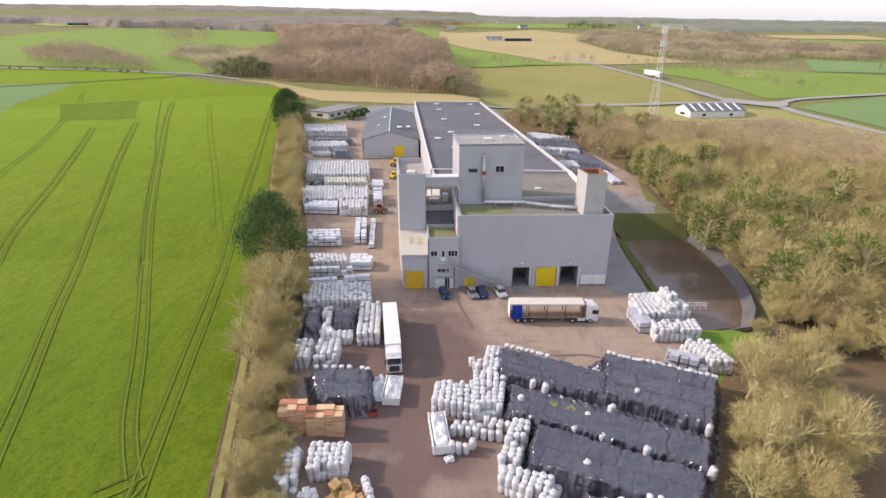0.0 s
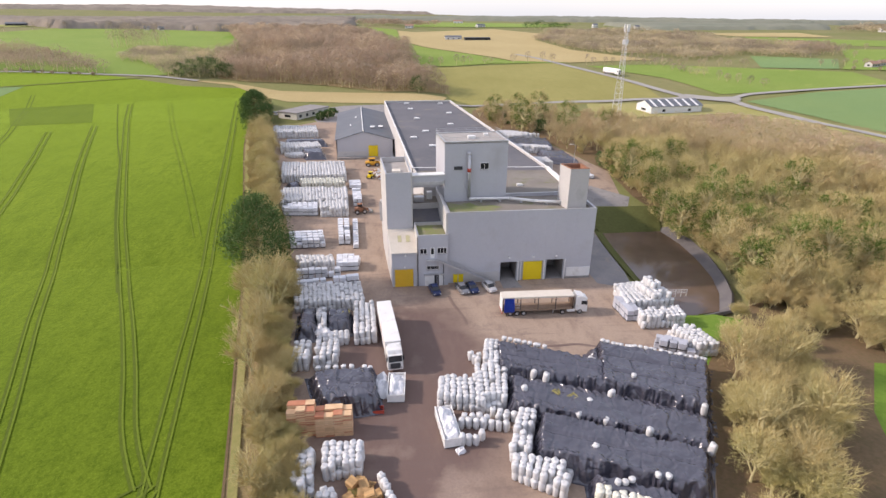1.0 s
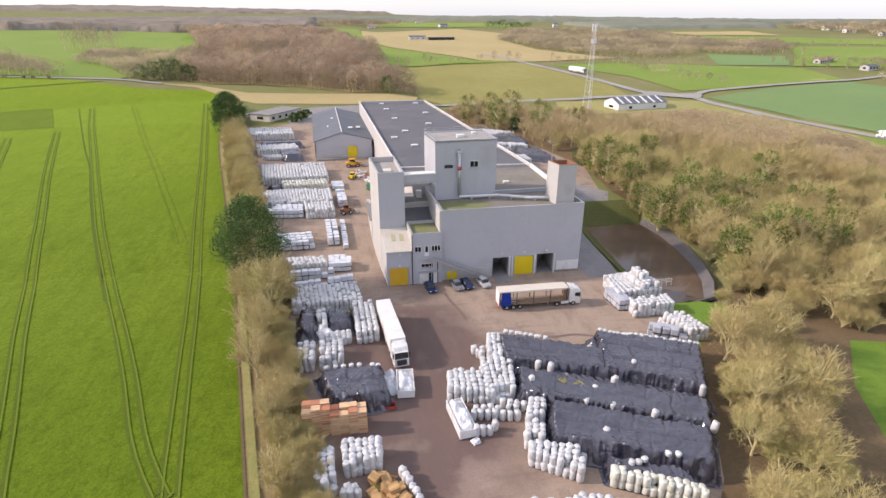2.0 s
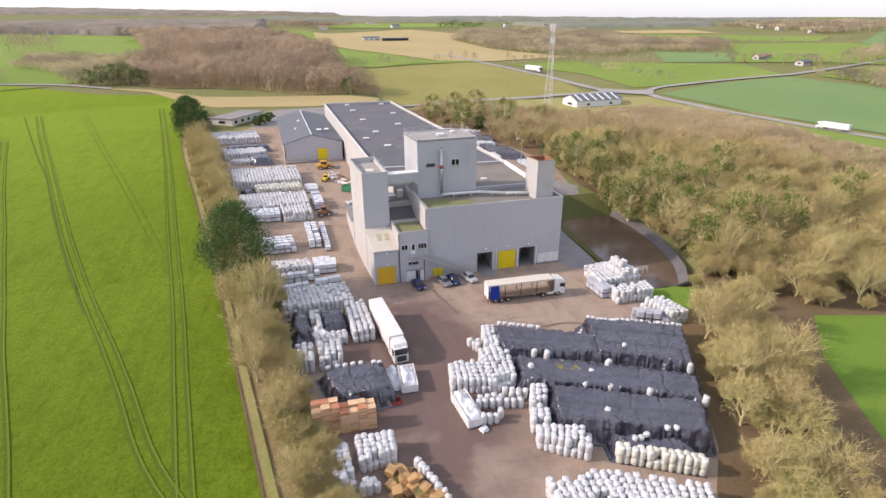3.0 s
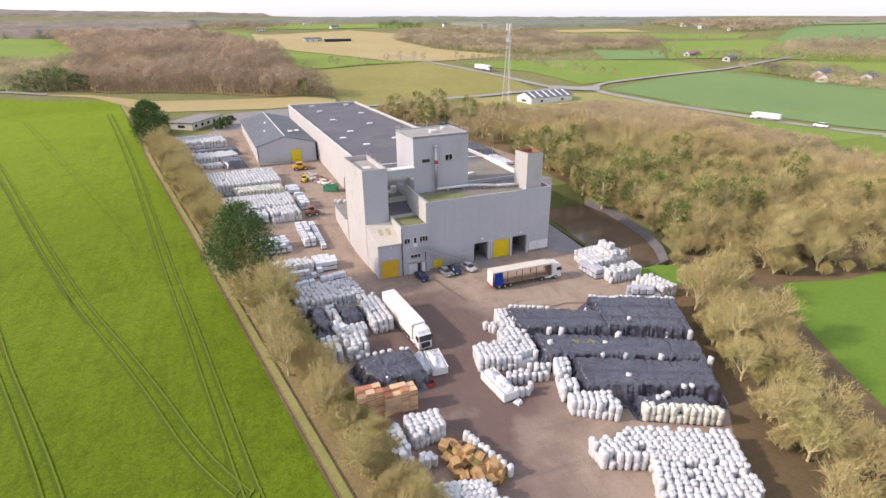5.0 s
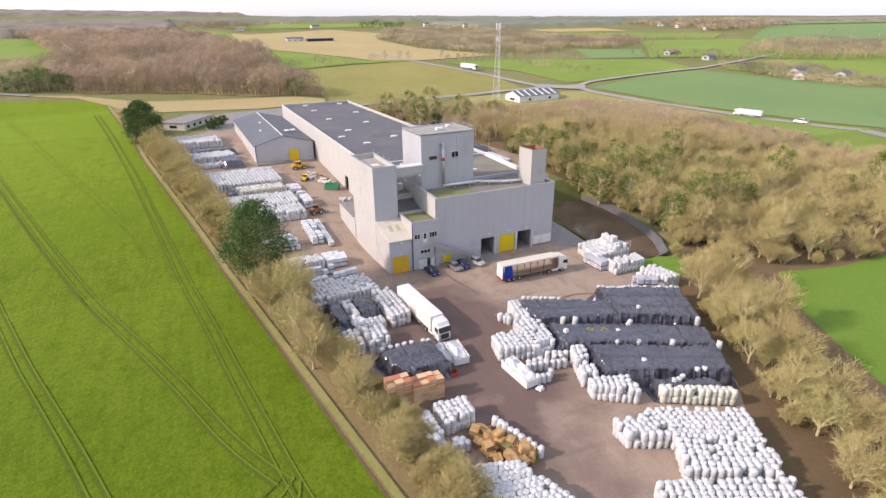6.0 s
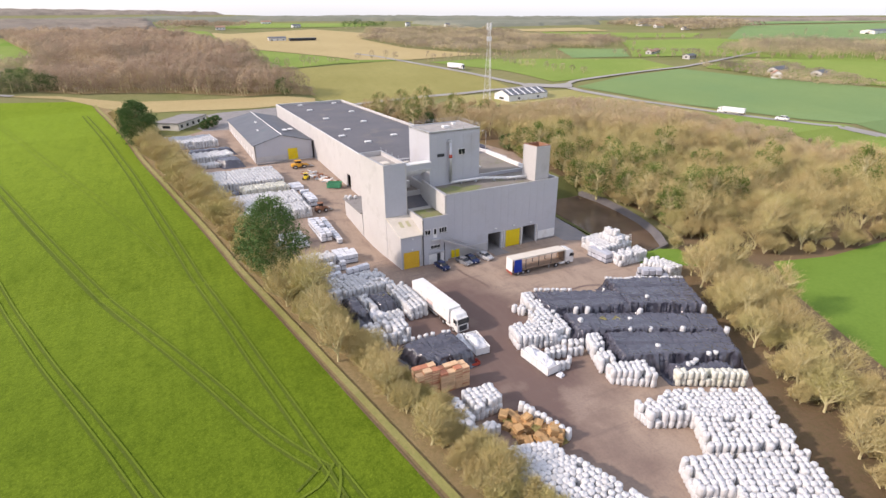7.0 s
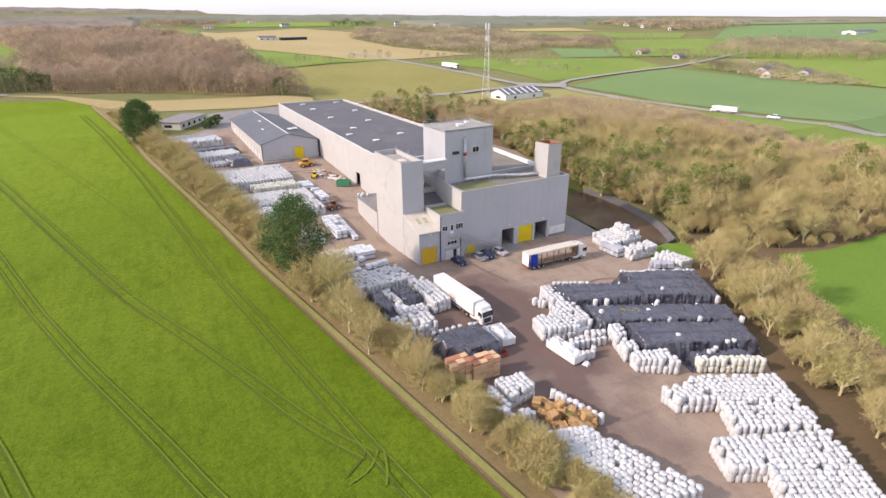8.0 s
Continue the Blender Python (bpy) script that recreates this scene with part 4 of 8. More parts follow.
# office corner between annexe and block
OFFICE = [(5.05, -0.5), (11.35, -0.5), (11.3, 7.2), (4.75, 7.1)]
bm = wall_run(bmesh.new(), (5.05, -0.5), (11.35, -0.5), 0.0, 11.3, 0.3, [(0.5, 1.95, 7.25, 8.55), (2.6, 3.5, 6.3, 8.65), (4.0, 6.0, 7.25, 8.65), (1.8, 4.4, 3.7, 4.65), (3.45, 4.35, 0.0, 2.5)])
part("office_front", weld(bm), M_CLAD, works)
walls("office_wall", OFFICE, 0.0, 11.3, M_RENDER, works, skip=(0, 1))
part("office_roof", roof_slab([(5.35, -0.2), (11.1, -0.2), (11.0, 6.9), (5.05, 6.8)], 10.75), M_MOSS, works, "green mossy flat roof")
part("coping", parapet(bmesh.new(), OFFICE, 11.3, 0.08, 0.34), M_STEEL, works)
window_in(works, 5.57, -0.48, 7.27, 1.41, 1.26, 1)
window_in(works, 9.07, -0.48, 7.27, 1.96, 1.36, 2)
window_in(works, 6.87, -0.48, 3.72, 2.56, 0.91, 2)
part("stair_door", box(7.67, -0.48, 6.31, 8.53, -0.38, 8.63), M_WHITE, works, "white glazed stair door")
part("door_pane", box(7.82, -0.52, 7.2, 8.38, -0.47, 8.5), M_GLASS, works)
part("entrance_door", box(8.52, -0.30, 0.02, 9.38, -0.22, 2.48), M_DARK, works, "dark open entrance door")
part("white_panel", box(6.5, -0.58, 0.05, 8.45, -0.51, 2.4), M_WHITE, works)
part("white_panel", box(9.5, -0.58, 0.05, 10.4, -0.51, 2.4), M_WHITE, works)
part("drainpipe", box(5.02, -0.72, 0.0, 5.14, -0.52, 11.0), M_DARK, works)
part("drainpipe", box(10.3, -0.72, 0.0, 10.42, -0.52, 4.8), M_DARK, works)
part("canopy", box(6.3, -1.2, 2.75, 10.6, -0.52, 2.9), M_STEEL, works)
part("yellow_panel", box(12.5, 0.05, 0.25, 13.4, 0.15, 2.1), M_YELLOW, works, "yellow sheet panel")
part("yellow_panel", box(13.6, 0.05, 0.25, 14.6, 0.15, 2.1), M_YELLOW, works, "yellow sheet panel")

# well between tower and penthouse
part("well_roof", prism([(4.9, 7.2), (11.2, 7.2), (11.0, 13.0), (4.6, 12.8)], 10.0, [10.6, 10.6, 12.4, 12.4]), M_FELT, works, "dark felt lean-to roof")
part("well_wall", prism([(4.6, 12.9), (11.0, 13.1), (10.8, 13.4), (4.5, 13.2)], 10.0, 13.6), M_RENDER, works)
part("well_roof", prism([(4.5, 13.25), (10.8, 13.45), (10.5, 22), (3.8, 21)], 12.9, 13.2), M_GRAVELROOF, works)
part("well_plant", box(5.4, 15.0, 13.2, 7.6, 16.4, 14.4, 0.08), M_STEEL, works)
part("well_plant", box(8.4, 17.0, 13.2, 9.6, 18.2, 14.9, 0.08), M_WHITE, works)
part("block_west_wall", prism([(10.95, 0.32), (11.38, 0.32), (11.0, 12.0), (10.55, 12.0)], 11.0, [15.62, 15.62, 16.3, 16.3]), M_RENDER, works, "white rendered parapet wall")

# external stair down the front
stair = new("outside_stair")
stair.parent = works
tread = mesh_of("tread", box(0, -1.35, 0, 0.36, -0.55, 0.05), M_STEEL)
for i in range(30):
    t = new("tread", tread)
    t.parent = stair
    t.matrix_basis = Matrix.Translation((9.3 + i * 0.40, 0, 5.9 - i * 0.195))
for y in (-1.4, -0.54):
    bm = prism([(9.0, y), (21.3, y), (21.3, y + 0.05), (9.0, y + 0.05)], [5.85, 0.0, 0.0, 5.85], [6.25, 0.32, 0.32, 6.25])
    part("stringer", bm, M_STEEL, stair)
    bm = bmesh.new()
    tube(bm, (9.0, y, 7.1), (21.2, y, 1.2), 0.035, 0.035, 5), tube(bm, (9.0, y, 6.6), (21.2, y, 0.75), 0.025, 0.025, 5)
    part("handrail", bm, M_STEEL, stair)
    for i in range(9):
        bm = bmesh.new()
        tube(bm, (9.2 + i * 1.45, y, 6.0 - i * 0.70), (9.2 + i * 1.45, y, 7.0 - i * 0.70), 0.03, 0.03, 5)
        part("baluster", bm, M_STEEL, stair)
part("landing", box(6.9, -1.45, 6.0, 9.3, -0.52, 6.15), M_STEEL, stair)
part("landing_post", box(8.9, -1.4, 0.0, 9.02, -1.28, 6.0), M_STEEL, stair)

# the long hall
HALL = [(5.9, 34.5), (41.6, 34.0), (27.8, 137.0), (-0.5, 137.6)]
HZ = [16.0, 15.5, 18.2, 18.2]
LINK = [(10.7, 12.1), (41.7, 12.3), (41.6, 33.9), (6.2, 34.4), (7.9, 19.8), (10.6, 19.4)]
hall_west = Vector((5.9, 34.5)), Vector((-0.5, 137.6))
d = (hall_west[1] - hall_west[0]).normalized()
hole = (18.0, 21.0)


def hall_top(s):
    return 16.0 + 2.2 * s / 103.3


bm = bmesh.new()
for s, e, lo in ((0, hole[0], -0.2), (hole[0], hole[1], 7.9), (hole[1], 50, -0.2), (50, 103.3, 2.0)):
    p, q = hall_west[0] + d * s, hall_west[0] + d * e
    side = Vector((d.y, -d.x)) * 0.35
    prism([tuple(p), tuple(p + side), tuple(q + side), tuple(q)], lo, [hall_top(s), hall_top(s), hall_top(e), hall_top(e)], bm)
part("hall_west_wall", bm, M_RENDER, works, "long off-white rendered wall")
walls("hall_wall", HALL, 0.0, HZ, M_RENDER, works, skip=(0, 3))
p, q = hall_west[0] + d * hole[0], hall_west[0] + d * hole[1]
part("doorway_back", prism([(p.x + 2, p.y), (p.x + 2.3, p.y), (q.x + 2.3, q.y), (q.x + 2, q.y)], 2.0, 8.2), M_DARK, works, "dark doorway into the hall")
walls("link_wall", LINK, 8.0, [15.2, 15.6, 15.5, 16.0, 15.6, 15.4], M_RENDER, works, skip=(0, 2))
HR = [v - 0.75 for v in HZ]
part("hall_roof", roof_slab([(6.2, 34.2), (41.3, 34.0), (27.5, 136.7), (-0.2, 137.3)], HR), M_FELT, works, "dark grey felt roof with skylights")
part("link_roof", roof_slab([(10.8, 12.2), (41.4, 12.4), (41.3, 34.0), (6.4, 34.2), (8.1, 19.8), (10.7, 19.4)], [14.7, 14.7, 14.75, 15.25, 14.9, 14.8]), M_GRAVELROOF, works, "brown gravel roof with moss")
part("hall_coping", parapet(bmesh.new(), HALL, HZ, 0.08, 0.4), M_WHITE, works, "white parapet coping")
bm = bmesh.new()
prism([(41.25, 12.3), (41.75, 12.3), (41.65, 34.0), (41.15, 34.0)], 14.5, 15.75, bm)
part("link_parapet", bm, M_WHITE, works, "white parapet")
for x, y in ((9.8, 121), (11.3, 101.5), (12.9, 80), (8.4, 71), (23.2, 133), (24.4, 111.6), (22.5, 91), (13.5, 60), (24.5, 66), (8.9, 134)):
    s = (y - 34.5) / 103.0
    z = 15.25 + 2.2 * s - (0.5 * (1 - s)) * ((x - 4) / 36)
    sk = new("skylight")
    sk.parent = works
    sk.matrix_basis = Matrix.Translation((x, y, z - 0.05))
    part("kerb", box(-1.1, -0.9, 0, 1.1, 0.9, 0.3), M_STEEL, sk)
    part("dome", box(-1.0, -0.8, 0.3, 1.0, 0.8, 0.55, 0.15), M_WHITE, sk, "white skylight dome")
part("roof_hatch", box(30, 19.8, 14.7, 31.4, 20.8, 15.3, 0.06), M_WHITE, works)
part("roof_hatch", box(11.8, 25.5, 14.9, 13.6, 26.3, 15.5, 0.06), M_WHITE, works)
part("roof_hatch", box(15.0, 33, 14.9, 16.2, 34, 15.4, 0.06), M_CREAM, works)

# low side block with a ledge
part("side_block", prism([(-2.0, 20.9), (5.9, 21.2), (5.9, 34.4), (-2.4, 34.6)], -0.3, 6.9), M_RENDER, works, "low white rendered side block")
part("side_ledge", prism([(-2.5, 20.95), (6.0, 21.25), (5.9, 34.5), (-2.9, 35.0)], 6.9, 7.1), M_CONCRETE, works)

# gabled shed
shed = thing("gabled_shed", "wide low gabled shed with slate grey roof", "shed")
part("front_gable", prism([(-17.6, 88.0), (-8.1, 88.0), (2.2, 88.0), (2.2, 88.3), (-8.1, 88.3), (-17.6, 88.3)], 5.4, [12.1, 14.9, 12.1, 12.1, 14.9, 12.1]), M_CLAD, shed)
part("rear_gable", prism([(-20.2, 139.7), (-10.6, 139.7), (-1.0, 139.7), (-1.0, 140.0), (-10.6, 140.0), (-20.2, 140.0)], 7, [12.9, 15.2, 12.9, 12.9, 15.2, 12.9]), M_CLAD, shed)
part("side_wall", prism([(-20.2, 140), (-17.6, 88), (-17.3, 88), (-19.9, 140)], 5.4, [12.9, 12.1, 12.1, 12.9]), M_RENDER, shed)
part("side_wall", prism([(1.9, 88), (2.2, 88), (-1.0, 140), (-1.3, 140)], 5.4, [12.1, 12.1, 12.9, 12.9]), M_RENDER, shed)
for a, b in (((-18.0, 87.7, 12.05), (-8.1, 87.7, 15.0)), ((2.6, 87.7, 12.05), (-8.1, 87.7, 15.0))):
    rear = {(-18.0): (-20.6, 140.3, 12.85), (2.6): (-0.6, 140.3, 12.85)}[a[0]]
    ridge = (-10.6, 140.3, 15.3)
    bm = bmesh.new()
    lo = [bm.verts.new(p) for p in (a, b, ridge, rear)]
    hi = [bm.verts.new((p[0], p[1], p[2] + 0.18)) for p in (a, b, ridge, rear)]
    for f in ([lo[3], lo[2], lo[1], lo[0]], hi):
        bm.faces.new(f)
    for i in range(4):
        bm.faces.new((lo[i], lo[(i + 1) % 4], hi[(i + 1) % 4], hi[i]))
    bmesh.ops.recalc_face_normals(bm, faces=bm.faces[:])
    part("roof_slope", bm, M_SLATE, shed, "slate grey fibre cement slope")
bm = bmesh.new()
tube(bm, (-8.1, 87.6, 15.2), (-10.6, 140.4, 15.5), 0.16, 0.16, 6)
part("ridge_cap", bm, M_WHITE, shed)
for x, y, z in ((-13.6, 105, 13.95), (-5.9, 97, 14.75), (-3.0, 102, 13.9), (-12.3, 118, 14.65)):
    part("roof_light", box(x, y, z, x + 1.6, y + 2.6, z + 0.12), M_WHITE, shed)
roller_gate(shed, -6.6, 87.95, 6.3, 3.3, 3.9, M_YELLOW, "yellow_gate", 6)
part("dock_wall", box(-17.5, 85.9, 5.3, -7.2, 87.9, 6.4), M_CONCRETE, shed, "low concrete dock wall")
part("base_band", box(-17.4, 87.86, 6.4, -7.0, 87.98, 8.2), M_RENDER, shed)
for i in range(9):
    y = 92 + i * 5
    part("side_door", box(-17.9 - i * 0.25, y, land(-18, y) + 0.1, -17.72 - i * 0.25, y + 1.6, land(-18, y) + 2.2), M_WHITE, shed)

# bungalow behind the shed
def hut(name, label, corner, turn, w, d, h, rise, wall_mat, roof_mat, windows=3, category="house"):
    z = land(*corner)
    hs = thing(name, label, category, m=Matrix.Translation((*corner, z - 0.3)) @ Matrix.Rotation(radians(turn), 4, "Z"))
    plan = [(0, 0), (w, 0), (w, d), (0, d)]
    for i in range(4):
        a, b = Vector(plan[i]), Vector(plan[(i + 1) % 4])
        e = (b - a).normalized()
        s = Vector((-e.y, e.x)) * 0.25
        part("wall", prism([tuple(a), tuple(b), tuple(b + s), tuple(a + s)], 0, h + 0.3), wall_mat, hs)
    if rise > 0:
        for y0, y1 in ((-0.4, d / 2), (d + 0.4, d / 2)):
            bm = bmesh.new()
            lo = [bm.verts.new(p) for p in ((-0.4, y0, h + 0.2), (w + 0.4, y0, h + 0.2), (w + 0.4, y1, h + rise + 0.3), (-0.4, y1, h + rise + 0.3))]
            hi = [bm.verts.new((v.co.x, v.co.y, v.co.z + 0.15)) for v in lo]
            bm.faces.new(lo), bm.faces.new(hi)
            for i in range(4):
                bm.faces.new((lo[i], lo[(i + 1) % 4], hi[(i + 1) % 4], hi[i]))
            bmesh.ops.recalc_face_normals(bm, faces=bm.faces[:])
            part("roof", bm, roof_mat, hs)
        for x in (0.0, w - 0.25):
            bm = bmesh.new()
            f = [bm.verts.new(p) for p in ((x, 0, h + 0.3), (x, d, h + 0.3), (x, d / 2, h + rise + 0.25))]
            g = [bm.verts.new((x + 0.25, v.co.y, v.co.z)) for v in f]
            bm.faces.new(f), bm.faces.new(g)
            for i in range(3):
                bm.faces.new((f[i], f[(i + 1) % 3], g[(i + 1) % 3], g[i]))
            bmesh.ops.recalc_face_normals(bm, faces=bm.faces[:])
            part("gable", bm, wall_mat, hs)
    else:
        part("roof", box(-0.4, -0.4, h + 0.3, w + 0.4, d + 0.4, h + 0.6), roof_mat, hs)
    for i in range(windows):
        x = w * (i + 0.5) / windows - 0.8
        part("window", box(x, -0.05, 1.3, x + 1.6, 0.03, 2.5), M_GLASS, hs)
        part("window", box(x, d - 0.03, 1.3, x + 1.6, d + 0.05, 2.5), M_GLASS, hs)
    part("window", box(-0.05, d * 0.35, 1.3, 0.03, d * 0.65, 2.4), M_GLASS, hs)
    return hs


hut("bungalow", "low cream bungalow with a flat grey roof", (-39, 147), 57, 22, 11, 3.0, 0.0, M_CREAMWALL, M_CONCRETE, 5)
barn = hut("barn", "white barn with a dark roof of pale panel strips", (134, 166), 6, 29, 14, 3.6, 2.5, M_WHITE, M_SLATE, 2, "barn")
for i in range(6):
    bm = bmesh.new()
    x = 2.0 + i * 4.7
    lo = [bm.verts.new(p) for p in ((x, -0.3, 4.0), (x + 1.2, -0.3, 4.0), (x + 1.2, 6.8, 6.42), (x, 6.8, 6.42))]
    hi = [bm.verts.new((v.co.x, v.co.y, v.co.z + 0.12)) for v in lo]
    bm.faces.new(lo), bm.faces.new(hi)
    for k in range(4):
        bm.faces.new((lo[k], lo[(k + 1) % 4], hi[(k + 1) % 4], hi[k]))
    bmesh.ops.recalc_face_normals(bm, faces=bm.faces[:])
    part("roof_light", bm, M_WHITE, barn, "pale translucent roof strip")
for name, c, turn, w, dd, h, r, wm, rm, lab in (
        ("farm_shed", (76, 595), 0, 19.7, 9.2, 3.28, 1.64, M_WHITE, M_SLATE, "white farm shed with grey roof"), ("farm_shed", (98, 582), 0, 30.5, 10.6, 3.31, 0, M_DARK, M_SLATE, "long dark farm shed with flat roof"),
        ("farmhouse", (338, 261), 20, 8.94, 5.22, 2.6, 1.64, M_RENDER, M_TILES, "farmhouse with clay tile roof"), ("farmhouse", (349, 266), 30, 13.3, 5.18, 2.6, 1.48, M_RENDER, M_TILES, "long farmhouse with clay tile roof"),
        ("farm_shed", (340, 222), 15, 10.7, 6.11, 2.6, 1.22, M_RENDER, M_SLATE, "pale farm shed with grey roof"), ("farmhouse", (319, 129), 40, 7.7, 5.99, 2.6, 2.14, M_WHITE, M_TILES, "white gabled farmhouse among trees"),
        ("farmhouse", (331, 141), 10, 16.7, 6.67, 2.6, 1.83, M_RENDER, M_SLATE, "pale farmhouse with slate roof"), ("farm_shed", (342, 118), 10, 10.1, 6.72, 2.6, 1.51, M_RENDER, M_SLATE, "pale farm shed with grey roof"),
        ("farm_shed", (678, 267), 5, 54.8, 15, 3.99, 1.5, M_WHITE, M_SLATE, "very long distant white shed"), ("farm_shed", (641, 580), 0, 29.2, 12.2, 4.38, 1.95, M_WHITE, M_SLATE, "distant white building on the hill"),
        ("farmhouse", (603, 513), 0, 14.2, 6.62, 2.84, 2.36, M_WHITE, M_TILES, "distant white house among bare trees"), ("farmhouse", (693, 521), 0, 12.6, 6.8, 2.92, 2.43, M_WHITE, M_TILES, "distant white house among bare trees"),
        ("farmhouse", (35, 774), 0, 12.4, 6.18, 3.09, 2.06, M_WHITE, M_TILES, "distant white house among bare trees"), ("farmhouse", (151, 814), 20, 14, 6.46, 3.23, 2.15, M_WHITE, M_SLATE, "distant white house among bare trees"), ("farmhouse", (148, 1092), 0, 18.1, 7.23, 4.22, 2.41, M_WHITE, M_TILES, "distant white house among bare trees"),
        ("farm_shed", (-496, 730), 10, 25.4, 8.46, 2.96, 1.69, M_DARK, M_SLATE, "distant dark farm shed"), ("farmhouse", (-299, 673), 20, 7.01, 4.38, 2.6, 2.19, M_WHITE, M_SLATE, "distant white house behind the field"), ("farmhouse", (-281, 673), 40, 6.22, 4.44, 2.6, 2.22, M_WHITE, M_SLATE, "distant white house behind the field"),
        ("farmhouse", (335, 799), 0, 7.33, 6.28, 4.19, 2.09, M_WHITE, M_SLATE, "distant white house on the rise"), ("farmhouse", (364, 709), 0, 7.01, 6, 4, 2, M_WHITE, M_SLATE, "distant white house on the rise"), ("farmhouse", (596, 457), 0, 10.5, 5.74, 2.6, 1.91, M_WHITE, M_SLATE, "distant white house among bare trees"), ("farmhouse", (640, 461), 0, 9.45, 5.67, 2.6, 1.89, M_WHITE, M_TILES, "distant white house among bare trees")):
    hut(name, lab, c, turn, w, dd, h, r, wm, rm, 3, "house" if name == "farmhouse" else "shed")

# lattice mast
mast = thing("radio_mast", "tall grey lattice radio mast with antennas", "mast", m=Matrix.Translation((105, 141, land(105, 141))))
MH = 42.2


def leg_at(k, z):
    r = 2.6 * (1 - z / MH) + 0.55 * z / MH
    return Vector((r * math.cos(k * math.tau / 3 + 0.3), r * math.sin(k * math.tau / 3 + 0.3), z))


for k in range(3):
    bm = bmesh.new()
    tube(bm, leg_at(k, 0), leg_at(k, MH), 0.11, 0.07, 6)
    part("leg", bm, M_WHITE, mast)
for i in range(18):
    z0, z1 = MH * i / 18, MH * (i + 1) / 18
    for k in range(3):
        bm = bmesh.new()
        tube(bm, leg_at(k, z0), leg_at((k + 1) % 3, z1), 0.04, 0.04, 4), tube(bm, leg_at(k, z1), leg_at((k + 1) % 3, z1), 0.035, 0.035, 4)
        part("brace", bm, M_WHITE, mast)
for k in range(3):
    p = leg_at(k, MH) * 1.0
    part("antenna", box(p.x * 2 - 0.25, p.y * 2 - 0.25, MH - 2.4, p.x * 2 + 0.25, p.y * 2 + 0.25, MH + 0.6, 0.08), M_WHITE, mast)
    part("antenna", box(p.x * 1.6 - 0.5, p.y * 1.6 - 0.2, MH - 7.5, p.x * 1.6 + 0.5, p.y * 1.6 + 0.2, MH - 5.5, 0.08), M_WHITE, mast)
    bm = bmesh.new()
    tube(bm, p, (p.x * 2, p.y * 2, MH), 0.08, 0.08, 4)
    part("bracket", bm, M_STEEL, mast)
part("mast_cabin", box(-5.5, -3.0, 0, -3.2, -0.5, 2.4), M_WHITE, mast)

# ---- trees ----
def inside(plan, x, y):
    hit = False
    for (ax, ay), (bx, by) in zip(plan, plan[1:] + plan[:1]):
        if (ay > y) != (by > y) and x < (bx - ax) * (y - ay) / (by - ay) + ax:
            hit = not hit
    return hit


def scatter(plan, gap, rnd):
    """Uneven planting: a shaken grid within a plan."""
    xs, ys = [p[0] for p in plan], [p[1] for p in plan]
    out = []
    y, odd = min(ys), 0
    while y < max(ys):
        x = min(xs) + odd * gap / 2
        while x < max(xs):
            px, py = x + rnd.uniform(-0.4, 0.4) * gap, y + rnd.uniform(-0.4, 0.4) * gap
            if inside(plan, px, py):
                out.append((px, py))
            x += gap
        y += gap * 0.87
        odd = 1 - odd
    return out


class Soup:
    """Loose limbs, twigs and leaves, gathered into one mesh."""

    def __init__(self):
        self.v, self.f = [], []

    def limb(self, a, b, r0, r1, sides=4):
        d = (b - a)
        if d.length < 1e-4:
            return
        q = d.to_track_quat("Z", "Y")
        n = len(self.v)
        for c, r in ((a, r0), (b, r1)):
            for k in range(sides):
                t = k * math.tau / sides
                self.v.append(c + q @ Vector((r * math.cos(t), r * math.sin(t), 0)))
        for k in range(sides):
            j = (k + 1) % sides
            self.f.append((n + k, n + j, n + sides + j, n + sides + k))

    def blade(self, p, d, long, wide, rnd):
        s = d.cross(Vector((rnd.uniform(-1, 1), rnd.uniform(-1, 1), rnd.uniform(-1, 1))))
        s = s.normalized() * wide / 2 if s.length > 1e-5 else Vector((wide / 2, 0, 0))
        n = len(self.v)
        self.v += [p - s, p + s, p + d * long]
        self.f.append((n, n + 1, n + 2))

    def leaf(self, p, size, rnd):
        a, b = [Vector((rnd.gauss(0, 1), rnd.gauss(0, 1), rnd.gauss(0, 0.7))).normalized() * size for _ in "ab"]
        n = len(self.v)
        self.v += [p - a * 0.5, p + b * 0.45, p + a * 0.6]
        self.f.append((n, n + 1, n + 2))

    def mesh(self, name, material):
        me = bpy.data.meshes.new(name)
        me.from_pydata([tuple(v) for v in self.v], [], self.f)
        me.materials.append(material)
        return me


def any_way(rnd, up=0.0):
    return (Vector((rnd.gauss(0, 1), rnd.gauss(0, 1), rnd.gauss(0, 1) + up))).normalized()


